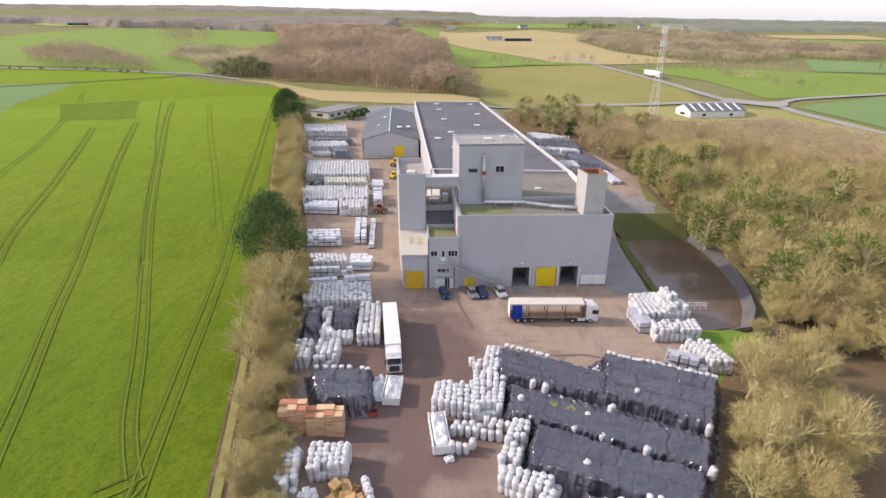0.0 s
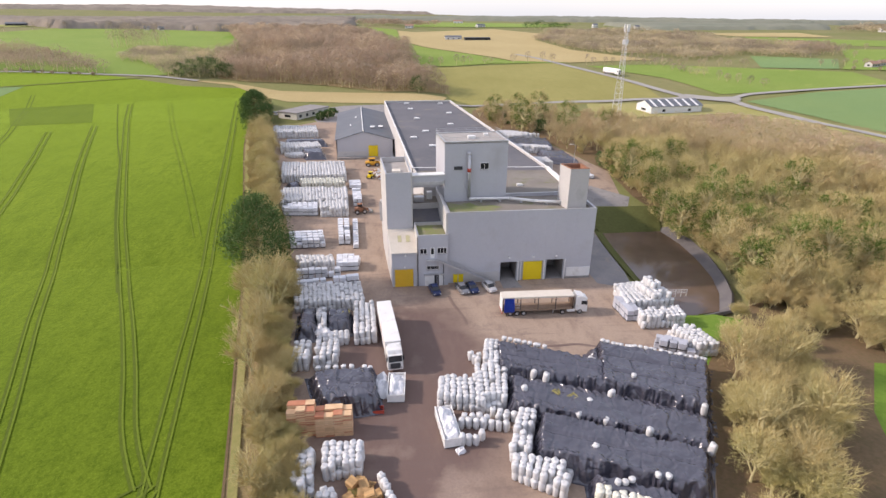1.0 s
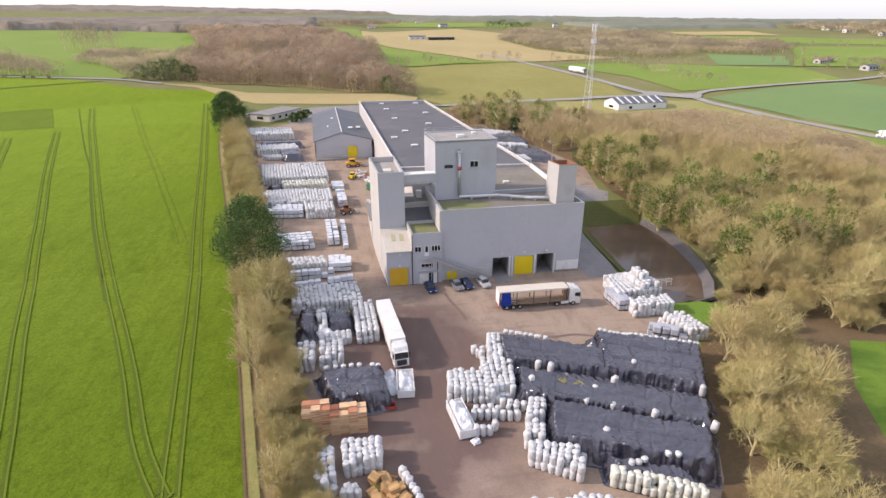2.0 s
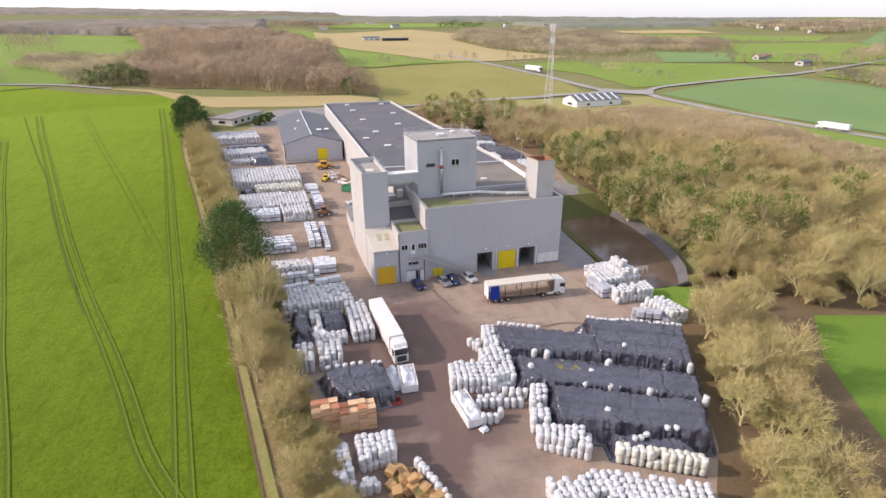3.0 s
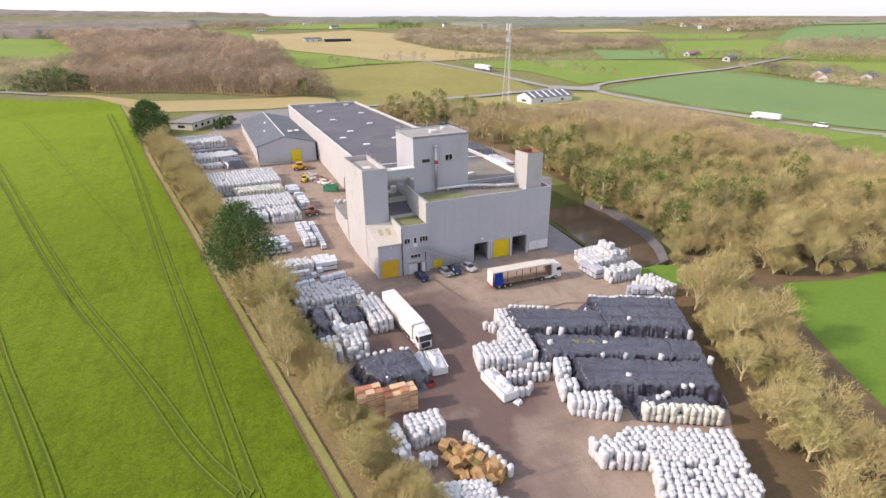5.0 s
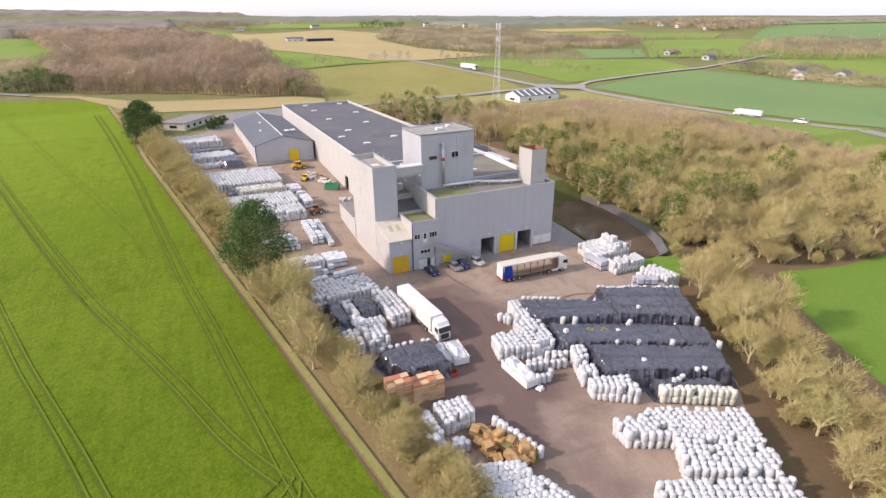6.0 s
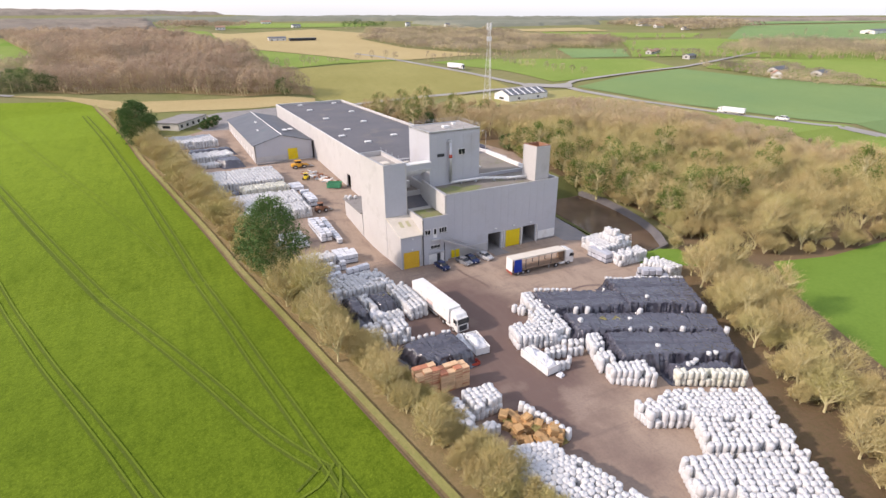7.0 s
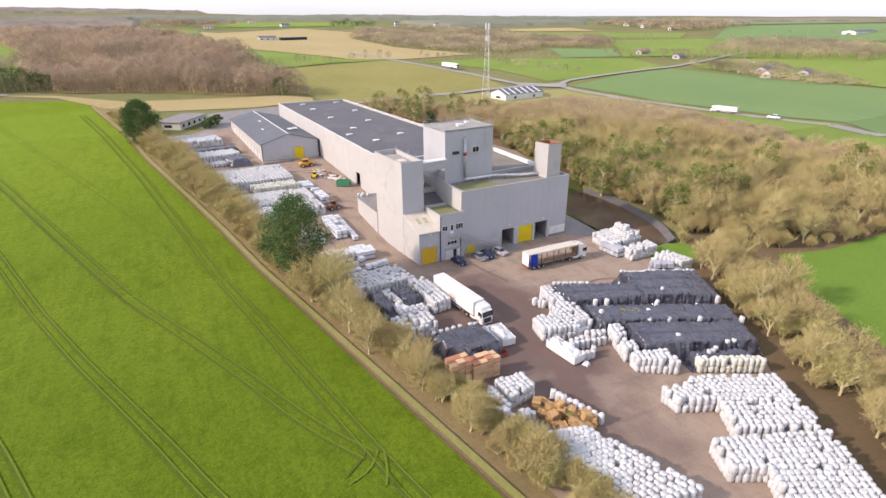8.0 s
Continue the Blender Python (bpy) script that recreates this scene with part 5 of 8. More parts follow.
def bare_tree(rnd, height, spread, stems=1, twigs=24, ivy=0.0, low=0.25, dome=1000):
    """Trunk and ascending limbs in one mesh, fine twigs (and ivy) in others."""
    wood, fine, green = Soup(), Soup(), Soup()
    up = Vector((0, 0, 1))

    def branch(p, d, long, r, level):
        bend = any_way(rnd) * long * 0.09
        mid, q = p + d * long * 0.5 + bend, p + d * long
        wood.limb(p, mid, r, r * 0.82, 5 if level < 2 else 3)
        wood.limb(mid, q, r * 0.82, r * 0.6, 5 if level < 2 else 3)
        if ivy and level < 3:
            for _ in range(int(ivy * 60)):
                c = p.lerp(q, rnd.random()) + any_way(rnd) * rnd.uniform(0.2, 1.5)
                green.leaf(c, rnd.uniform(0.2, 0.45), rnd)
        if level >= 2:
            for _ in range(twigs if level == 3 else twigs // 2):
                c = p.lerp(q, rnd.uniform(0.1, 1.0))
                w = (d * 0.7 + any_way(rnd) * 0.95 + up * 0.3).normalized()
                fine.blade(c, w, rnd.uniform(0.5, 1.3), rnd.uniform(0.028, 0.055), rnd)
        if level == 3:
            return
        n = (7, 4, 4)[level]
        for k in range(n):
            t = k * math.tau / n + rnd.uniform(-0.6, 0.6)
            out = Vector((math.cos(t), math.sin(t), 0))
            w = (d * rnd.uniform(0.8, 1.2) + out * rnd.uniform(0.3, 0.95) * spread + up * 0.15).normalized()
            branch(p.lerp(q, rnd.uniform(0.4, 1.0)), w, long * rnd.uniform(0.5, 0.8) if level else height * rnd.uniform(0.26, 0.40), r * 0.55, level + 1)

    mid, half, wide = Vector((0, 0, height * 0.52)), height * 0.46, height * 0.40 * (0.7 + 0.3 * spread)
    for _ in range(dome):
        w = any_way(rnd, 0.25)
        lumpy = 0.78 + 0.40 * noise.noise(w * 2.1 + Vector((height, spread, dome * 0.01)))
        k = lumpy * rnd.uniform(0.35, 1.0) ** 0.5
        c = mid + Vector((w.x * wide, w.y * wide, w.z * half)) * k
        fine.blade(c, (w * 0.6 + up * 0.4 + any_way(rnd) * 0.75).normalized(), rnd.uniform(0.45, 1.1), rnd.uniform(0.028, 0.055), rnd)
    for s in range(stems):
        a = rnd.uniform(0, math.tau)
        base = Vector((math.cos(a), math.sin(a), 0)) * (0.0 if stems == 1 else rnd.uniform(0.2, 0.9))
        branch(base, (up + base * 0.35 + any_way(rnd) * 0.10).normalized(), height * low, height * 0.016 + 0.045, 0)
    return wood, fine, green


def tree_thing(name, label, category, group, rnd, **kw):
    wood, fine, green = bare_tree(rnd, **kw)
    t = thing(name, label, category, group)
    for nm, soup, mat in (("trunk", wood, M_BARK), ("crown", fine, M_TWIG), ("ivy", green, M_IVY)):
        if soup.v:
            new(nm, soup.mesh(nm, mat)).parent = t
    return t


def leafy_tree(name, label, rnd, height, wide, clumps=70, leaves=75, size=0.42, low=0.12, material=None, cone=0.0):
    wood, crown = Soup(), Soup()
    wood.limb(Vector((0, 0, -0.2)), Vector((0.1, 0, height * 0.45)), height * 0.028, height * 0.018, 8)
    wood.limb(Vector((0.1, 0, height * 0.45)), Vector((0, 0.1, height * 0.85)), height * 0.018, 0.05, 6)
    for _ in range(clumps):
        w = any_way(rnd, 0.1)
        z = height * (low + (1 - low) * (0.5 + 0.47 * w.z))
        k = rnd.uniform(0.55, 1.0) * (1 - cone * max(0.0, (z / height - low) / (1 - low)))
        c = Vector((w.x * wide / 2 * k, w.y * wide / 2 * k, z))
        wood.limb(Vector((0, 0, z * 0.7)), c, 0.09, 0.03, 3)
        r = rnd.uniform(0.7, 1.25) * wide * 0.12
        for _ in range(leaves):
            crown.leaf(c + any_way(rnd, 0.2) * r * rnd.uniform(0.35, 1.0) ** 0.5, size * rnd.uniform(0.7, 1.3), rnd)
    t = thing(name, label, "tree")
    new("trunk", wood.mesh("trunk", M_BARK)).parent = t
    new("crown", crown.mesh("crown", material or M_DARKLEAF)).parent = t
    return t


def plant(kinds, places, rnd, sizes=(0.8, 1.15), sink=0.1):
    used = set()
    for i, (x, y) in enumerate(places):
        k = kinds[rnd.randrange(len(kinds))]
        s = rnd.uniform(*sizes)
        m = Matrix.Translation((x, y, land(x, y) - sink)) @ Matrix.Rotation(rnd.uniform(0, math.tau), 4, "Z") @ Matrix.Diagonal((s, s, s * rnd.uniform(0.9, 1.12), 1))
        if id(k) not in used:
            used.add(id(k))
            k.matrix_basis = m
        else:
            kept = k.scale.copy()
            k.scale = (1, 1, 1)
            copy_thing(k, m)
            k.scale = kept


rnd = random.Random(11)
WOOD_LABEL = "bare olive brown winter tree with a dense twiggy crown"
wood_kinds = [tree_thing("bare_tree", WOOD_LABEL, "tree", "trees of the wood", rnd, height=h, spread=s, twigs=15, low=l, dome=950) for h, s, l in ((9.5, 1.0, 0.22), (8.5, 1.2, 0.18), (10.5, 0.9, 0.26), (9.0, 1.1, 0.2))]
ivy_kinds = []
for h in (10.5, 9.5, 11.0):
    k = leafy_tree("ivy_clad_tree", "bare tree with its trunk and limbs clad in green ivy", rnd, h, h * 0.62, 46, 62, 0.34, 0.08, M_IVY)
    tagged(k, group="ivy trees of the wood")
    soup = Soup()
    for _ in range(1300):
        w = any_way(rnd, 0.4)
        soup.blade(Vector((w.x * h * 0.36, w.y * h * 0.36, h * (0.58 + 0.46 * w.z))) * rnd.uniform(0.8, 1.0), (w + any_way(rnd) * 0.6).normalized(), rnd.uniform(0.6, 1.5), rnd.uniform(0.04, 0.08), rnd)
    new("twig_crown", soup.mesh("twig_crown", M_TWIG)).parent = k
    ivy_kinds.append(k)
EAST_WOOD = [(63, 118), (73, 78), (72, 42), (76, 26), (75, 4), (71.5, -11), (66, -22), (76, -30), (92, -33), (125, -32), (160, -26), (192, 2), (158, 38), (134, 78), (104, 116)]
NORTH_WOOD = [(42, 152), (52, 130), (62, 120), (104, 119), (116, 146), (86, 164), (46, 182)]
EAST_HEDGE = [(57, -26), (51, -37), (44.5, -50), (38.5, -61), (32.5, -73), (25, -85), (18, -97), (29, -103), (39, -88), (47, -70), (51.5, -60), (58.5, -48), (66, -37)]
IVY_SPOTS = [(86, 8), (104, -2), (126, 2), (90, -7), (144, -16), (74, -7), (83, -5), (94, 4), (86, 20), (80, 6), (92, 0), (98, -8), (76, 46), (84, 40), (104, 10), (120, 0), (72, 60), (90, 60), (110, 30), (130, -14), (73, 30), (74, 38), (73, 20), (72, 50), (77, 12), (79, 20), (86, 30), (98, 22), (112, 12), (58, 128), (66, 134), (50, 150), (74, 118), (60, 146), (96, 128)]
east = [p for p in scatter(EAST_WOOD, 6.7, rnd)]
east.sort(key=lambda p: math.hypot(p[0], p[1] + 60))
plant(wood_kinds, east[:190], rnd, (0.95, 1.42))
plant(ivy_kinds, IVY_SPOTS, rnd, (1.15, 1.45))
plant(wood_kinds, [(79, -28), (84.5, -30.5), (90, -33.5), (96.5, -33), (103, -35), (110, -34), (117, -35.5), (124, -34), (132, -35)], rnd, (0.95, 1.25))
plant(wood_kinds, scatter(EAST_HEDGE, 5.8, rnd), rnd, (0.85, 1.15))
hedge_kinds = [tree_thing("hedge_shrub", "brown leafless hedge shrub with many thin stems", "shrub", "shrubs of the west hedge", rnd, height=h, spread=0.85, stems=4, twigs=12, low=0.12, dome=420) for h in (5.6, 6.4, 5.0)]
thicket = [tree_thing("thicket_shrub", "olive brown leafless thicket shrub at the wood's edge", "shrub", "thicket at the wood's edge", rnd, height=h, spread=0.9, stems=3, twigs=10, low=0.15, dome=900) for h in (5.5, 6.5)]
EDGE = [(70, 96), (72, 74), (71.5, 52), (73, 36), (75.5, 22), (73.8, 6), (71, -8), (67, -17), (64, -24), (72, -30), (80, -33), (95, -37), (112, -38), (130, -38)]
rim = []
for (ax, ay), (bx, by) in zip(EDGE, EDGE[1:]):
    n = max(1, int(math.hypot(bx - ax, by - ay) / 5.0))
    rim += [(ax + (bx - ax) * (i + rnd.random()) / n + rnd.uniform(-0.5, 2.2), ay + (by - ay) * (i + rnd.random()) / n) for i in range(n)]
plant(thicket, rim, rnd, (0.5, 0.95))
plant(thicket, scatter(EAST_HEDGE, 4.6, rnd), rnd, (0.6, 0.95))
plant(thicket, [p for p in scatter(EAST_WOOD, 6.0, rnd) if p[0] < 112 and p[1] < 34], rnd, (0.7, 1.1))
hedge = []
y = -104.0
while y < 190:
    for k in range(4):
        wide = 4.2 if y < -8 else 7.0
        hedge.append((edge_x(y) + (4.0 if y < -8 else 3.0) + wide * (k + rnd.uniform(0.1, 0.9)) / 4.2, y + rnd.uniform(-1.4, 1.4)))
    y += 4.3
plant(hedge_kinds, [p for p in hedge if p[1] < 12], rnd, (0.6, 1.0))
plant(hedge_kinds, [p for p in hedge if p[1] >= 12][::2], rnd, (0.8, 1.2))
tall_row = []
y = 17.0
while y < 128:
    tall_row.append((edge_x(y) + rnd.uniform(5.5, 9.5), y))
    y += rnd.uniform(3.4, 5.0)
plant(wood_kinds, tall_row, rnd, (0.8, 1.05))
plant(wood_kinds[:3], [(-22.4, 0), (-30, 9), (-22, -6), (-26.5, -5.5), (-22.5, -11), (-25, -12)], rnd, (1.2, 1.5))
plant(wood_kinds[:3], [(-21, -17), (-21, -33), (-20, -24), (-23.5, -20), (-22.8, -28), (-18.5, -37)], rnd, (0.85, 1.1))
plant(wood_kinds[:3], [(-14, -63), (-15, -75), (-19, -41), (-17, -52), (-12, -84), (-9, -93), (-38, 62), (-41, 78), (-45, 96), (-30, 30), (-33, 40)], rnd, (0.68, 0.9))
LEAFY = leafy_tree("evergreen_oak", "broad dark green evergreen tree above the hedge", rnd, 19.6, 15.0, 230, 80, 0.46, 0.22, None, 0.3)
LEAFY.matrix_basis = Matrix.Translation((-26.8, 2.5, land(-26.8, 2.5) - 0.2))
CYPRESS = leafy_tree("evergreen_oak", "tall rounded dark green conifer at the hedge's end", rnd, 15.5, 15.0, 190, 105, 0.55, 0.03, None, 0.2)
CYPRESS.matrix_basis = Matrix.Translation((-53.0, 131, land(-53, 131) - 0.2))
for x, y, h in ((52, 158, 5.0), (60, 150, 5.0), (72, 70, 6.0), (74, 52, 6.0), (-26, 150, 4.0), (-29, 147, 4.0), (-24, 154, 4.0), (56, 147, 5.0), (66, 129, 5.5), (54, 162, 5.0), (-116, 270, 11.4), (-122, 272, 10.4), (-107, 271, 11.4), (-128, 270, 8.7), (-111, 274, 12.2), (-101, 271, 10.6), (-97, 269, 8.9), (-116, 277, 11.2), (-105, 276, 11.3), (20, 228, 9.9)):
    ev = leafy_tree("dark_bush", "dark green evergreen bush among bare trees", rnd, h, h * 1.15, 40, 50, 0.5)
    ev.matrix_basis = Matrix.Translation((x, y, land(x, y) - 0.2))


def joined_trees(name, label, kinds, places, rnd, sizes):
    """The back rows of a wood as one object."""
    verts, faces, mats, at = [], [], [], 0
    parts = [[(c.data, i) for i, c in enumerate(sorted(k.children, key=lambda c: c.name, reverse=True))] for k in kinds]
    packed = []
    for group in parts:
        vs, fs, ms = [], [], []
        for me, slot in group:
            n = len(vs)
            vs += [tuple(v.co) for v in me.vertices]
            fs += [[i + n for i in p.vertices] for p in me.polygons]
            ms += [slot] * len(me.polygons)
        packed.append((np.array(vs), fs, ms))
    for x, y in places:
        vs, fs, ms = packed[rnd.randrange(len(packed))]
        s, t = rnd.uniform(*sizes), rnd.uniform(0, math.tau)
        turn = np.array(((math.cos(t), math.sin(t), 0), (-math.sin(t), math.cos(t), 0), (0, 0, 1))) * s
        verts.append(vs @ turn + np.array((x, y, land(x, y) - 0.1)))
        faces += [[i + at for i in f] for f in fs]
        mats += ms
        at += len(vs)
    me = bpy.data.meshes.new(name)
    me.from_pydata(np.concatenate(verts).tolist(), [], faces)
    me.materials.append(M_BARK), me.materials.append(M_REDTWIG)
    me.polygons.foreach_set("material_index", mats)
    return tagged(new(name, me), label, "wood", "", "stuff")


joined_trees("wood_behind", "back rows of the bare olive brown wood", wood_kinds, east[190:], rnd, (1.0, 1.3))
joined_trees("wood_behind_hall", "bare olive brown wood behind the hall", wood_kinds, scatter(NORTH_WOOD, 8.0, rnd), rnd, (0.7, 1.0))


# far woods and hedgerows: nobody could count these
def far_wood(name, label, places, rnd, height, wide, blades, coarse, materials, bark=True):
    """Crowns as shells of small twig masses with loose twigs above, light trunks below."""
    soups, trunks = [Soup() for _ in materials], Soup()
    for x, y in places:
        z = land(x, y)
        swell = noise.noise(Vector((x / 60, y / 60, 2.0)))
        h = height * rnd.uniform(0.72, 1.12) * (1.0 + 0.5 * swell)
        r = wide * rnd.uniform(0.42, 0.62)
        tone = 0.5 + 0.9 * noise.noise(Vector((x / 34, y / 34, 9.0))) + rnd.uniform(-0.22, 0.22)
        soup = soups[min(len(soups) - 1, max(0, int(tone * len(soups))))]
        trunks.limb(Vector((x, y, z)), Vector((x, y, z + h * 0.62)), 0.15, 0.07, 3)
        trunks.limb(Vector((x, y, z)), Vector((x + rnd.uniform(-1.5, 1.5), y + rnd.uniform(-1.5, 1.5), z + h * 0.66)), 0.10, 0.05, 3)
        for _ in range(blades):
            w = any_way(rnd, 0.35)
            k = rnd.uniform(0.75, 1.0)
            c = Vector((x + w.x * r * k, y + w.y * r * k, z + h * (0.60 + 0.38 * w.z * k)))
            if rnd.random() < 0.55:
                side = w.cross(any_way(rnd)).normalized()
                soup.blade(c, side, rnd.uniform(0.7, 1.5) * coarse, rnd.uniform(0.5, 1.0) * coarse, rnd)
                a, b, p = soup.v[-3:]
                up = w.cross(side).normalized() * rnd.uniform(0.3, 0.6) * coarse
                soup.v[-3], soup.v[-2] = c - up, c + up
            else:
                soup.blade(c, (w + Vector((0, 0, 0.7))).normalized(), rnd.uniform(0.8, 1.9) * coarse, rnd.uniform(0.10, 0.22) * coarse, rnd)
    me = bpy.data.meshes.new(name)
    verts, faces, slots = [], [], []
    for slot, s in enumerate(soups + [trunks]):
        n = len(verts)
        verts += [tuple(v) for v in s.v]
        faces += [tuple(i + n for i in f) for f in s.f]
        slots += [slot] * len(s.f)
    me.from_pydata(verts, [], faces)
    for m in materials:
        me.materials.append(m)
    me.materials.append(M_BARK if bark else materials[-1])
    me.polygons.foreach_set("material_index", slots)
    return tagged(new(name, me), label, "wood", "", "stuff")


rnd = random.Random(23)
BROWN_WOOD = [(-104, 268), (-84, 258), (-60, 255), (-36, 248), (0, 230), (39, 230), (39, 238), (21, 263), (21, 319), (21, 368), (9, 427), (-4, 551), (-38, 690), (-199, 664), (-187, 655), (-173, 599), (-142, 488), (-123, 428), (-109, 376), (-121, 339), (-111, 299)]
sheet("brown_wood_floor", BROWN_WOOD, M_SOIL, 0.3, "leaf litter on the floor of the brown wood", "ground")
wood_points = scatter(BROWN_WOOD, 7.0, rnd)
far_wood("brown_wood", "wide wood of bare reddish brown trees", [p for p in wood_points if p[1] < 385], rnd, 14.5, 9.0, 420, 0.58, M_WOODS)
far_wood("brown_wood", "wide wood of bare reddish brown trees", [p for p in wood_points if 385 <= p[1] < 520], rnd, 13, 8.5, 240, 0.75, M_WOODS)
far_wood("brown_wood", "wide wood of bare reddish brown trees", [p for p in scatter(BROWN_WOOD, 9.5, rnd) if p[1] >= 520], rnd, 11, 11.5, 200, 1.0, M_WOODS)


far_wood("undergrowth", "low bare brown undergrowth in front of the wood", [p for p in scatter(BROWN_WOOD, 4.2, rnd) if p[1] < 292], rnd, 5.0, 5.0, 120, 0.5, M_WOODS)


def canopy(plan, cell, h, rnd, material):
    """A wood on the horizon: one rolling, lumpy roof of crowns."""
    xs, ys = [p[0] for p in plan], [p[1] for p in plan]
    nx, ny = int((max(xs) - min(xs)) / cell) + 3, int((max(ys) - min(ys)) / cell) + 3
    verts, faces = [], []
    for j in range(ny):
        for i in range(nx):
            x, y = min(xs) + (i - 1) * cell + rnd.uniform(-0.3, 0.3) * cell, min(ys) + (j - 1) * cell + rnd.uniform(-0.3, 0.3) * cell
            n = noise.noise(Vector((x / 80, y / 80, 4.0)))
            up = h * (0.85 + 0.35 * n + rnd.uniform(-0.24, 0.24)) if inside(plan, x, y) and n > -0.42 else -3.0
            verts.append((x, y, land(x, y) + up))
    for j in range(ny - 1):
        for i in range(nx - 1):
            k = j * nx + i
            quad = (k, k + 1, k + nx + 1, k + nx)
            if max(verts[q][2] - land(verts[q][0], verts[q][1]) for q in quad) > 0:
                faces.append(quad)
    me = bpy.data.meshes.new("horizon_wood")
    me.from_pydata(verts, [], faces)
    me.materials.append(material)
    me.polygons.foreach_set("use_smooth", [True] * len(me.polygons))
    return tagged(new("horizon_wood", me), "distant wood on the horizon, its grey brown colour carrying the haze", "wood", "", "stuff")


# the first plan covers the far ridge with wood to turn it haze grey
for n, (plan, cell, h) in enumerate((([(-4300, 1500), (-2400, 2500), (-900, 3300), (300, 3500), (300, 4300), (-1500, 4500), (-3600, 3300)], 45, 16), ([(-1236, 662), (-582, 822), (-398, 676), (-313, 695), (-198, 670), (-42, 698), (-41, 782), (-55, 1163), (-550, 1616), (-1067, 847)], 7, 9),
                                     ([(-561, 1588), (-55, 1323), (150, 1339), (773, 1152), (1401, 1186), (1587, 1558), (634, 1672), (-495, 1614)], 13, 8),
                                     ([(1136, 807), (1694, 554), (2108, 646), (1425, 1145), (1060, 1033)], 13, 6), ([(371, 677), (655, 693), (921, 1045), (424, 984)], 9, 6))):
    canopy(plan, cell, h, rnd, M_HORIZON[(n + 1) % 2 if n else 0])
for label, plan, gap, h, mats in (
        ("scrub of bare brown bushes beside the wood", [(-135, 265), (-98, 272), (-121, 308), (-124, 340), (-129, 388), (-208, 419), (-189, 333), (-166, 318)], 7.5, 7, M_BROWNS),
        ("dark bare copse behind the lane", [(-265, 289), (-293, 341), (-296, 391), (-257, 372), (-211, 321), (-170, 277), (-187, 278)], 9, 13, M_WOODS[1:]),
        ("dark bare copse in the green field", [(-240, 430), (-201, 436), (-200, 472), (-244, 472)], 9, 24, M_BROWNS[1:]),
        ("bare brown wood beyond the crossroads", [(184, 583), (182, 438), (196, 387), (243, 326), (310, 359), (341, 323), (398, 410), (397, 439), (375, 597), (275, 684), (226, 668)], 13, 10, M_BROWNS),
        ("bare brown wood on the slope", [(392, 242), (395, 196), (444, 130), (524, 154), (552, 190), (554, 242), (472, 274)], 10, 12, M_BROWNS),
        ("dark bare wood on the slope", [(348, 356), (378, 337), (428, 417), (412, 450)], 11, 9, M_WOODS[1:]),
        ("bare trees round the farmhouse", [(319, 194), (314, 161), (309, 140), (314, 109), (325, 90), (342, 78), (354, 108), (362, 139), (368, 171)], 9, 5, M_BROWNS),
        ("reddish scrub between the wood and the road", [(104, 120), (138, 82), (164, 42), (190, 10), (196, 42), (192, 66), (197, 90), (188, 130), (168, 152), (122, 148)], 5.0, 4.2, [M_WOODS[0], M_BROWNS[0]]),
        ("bare trees round the village", [(582, 439), (694, 416), (936, 747), (629, 659)], 34, 12, M_BROWNS),
        ("dark trees on the rise", [(212, 738), (273, 722), (275, 750), (211, 757)], 16, 15, [M_DARKLEAF]),
        ("dark trees on the skyline", [(-31, 792), (60, 841), (104, 948), (-21, 885)], 24, 12, M_WOODS[1:]),
        ("bare wood west of the lane", [(-631, 395), (-480, 370), (-474, 481), (-546, 548)], 26, 12, M_WOODS)):
    far_wood("bare_wood", label, scatter(plan, gap * 0.72, rnd), rnd, h * 0.78, gap * 0.9, 150 if gap > 5 else 240, max(0.34, gap / 15.0), mats)
for label, line, gap, h in (("line of bare trees along a field edge", [(23, 325), (84, 345), (136, 337)], 9, 9), ("line of bare trees along a field edge", [(201, 314), (207, 276), (216, 234), (230, 213)], 7, 8), ("hedge along the lane", [(-272, 268), (-221, 275), (-172, 269)], 7, 3), ("bare trees along a field edge", [(152, 323), (200, 316), (243, 298), (258, 275)], 6, 7),
                            ("bare trees round the farms", [(311, 279), (329, 271), (362, 267), (377, 256), (350, 224), (385, 207)], 6, 7),
                            ("row of trees at the field's end", [(-443, 559), (-412, 614), (-401, 666), (-354, 695), (-314, 690)], 22, 11), ("row of trees at the field's end", [(-302, 679), (-253, 678), (-199, 667)], 20, 9),
                            ("hedge between pastures", [(312, 256), (393, 194), (460, 108), (675, 13)], 12, 5), ("hedge between pastures", [(371, 323), (427, 398), (527, 356)], 15, 7), ("bare roadside trees", [(183, 433), (183, 587)], 12, 7),
                            ("hedge on the far slope", [(524, 360), (645, 282), (805, 216)], 22, 8), ("scrub below the verge", [(150, 100), (180, 60), (206, 20)], 6, 3)):
    pts = []
    for (ax, ay), (bx, by) in zip(line, line[1:]):
        n = max(1, int(math.hypot(bx - ax, by - ay) / gap))
        pts += [(ax + (bx - ax) * (i + rnd.random()) / n, ay + (by - ay) * (i + rnd.random()) / n) for i in range(n)]
    far_wood("hedgerow", label, pts, rnd, h * 0.95, h * 0.62, 170, max(0.5, h / 17), M_BROWNS[1:])

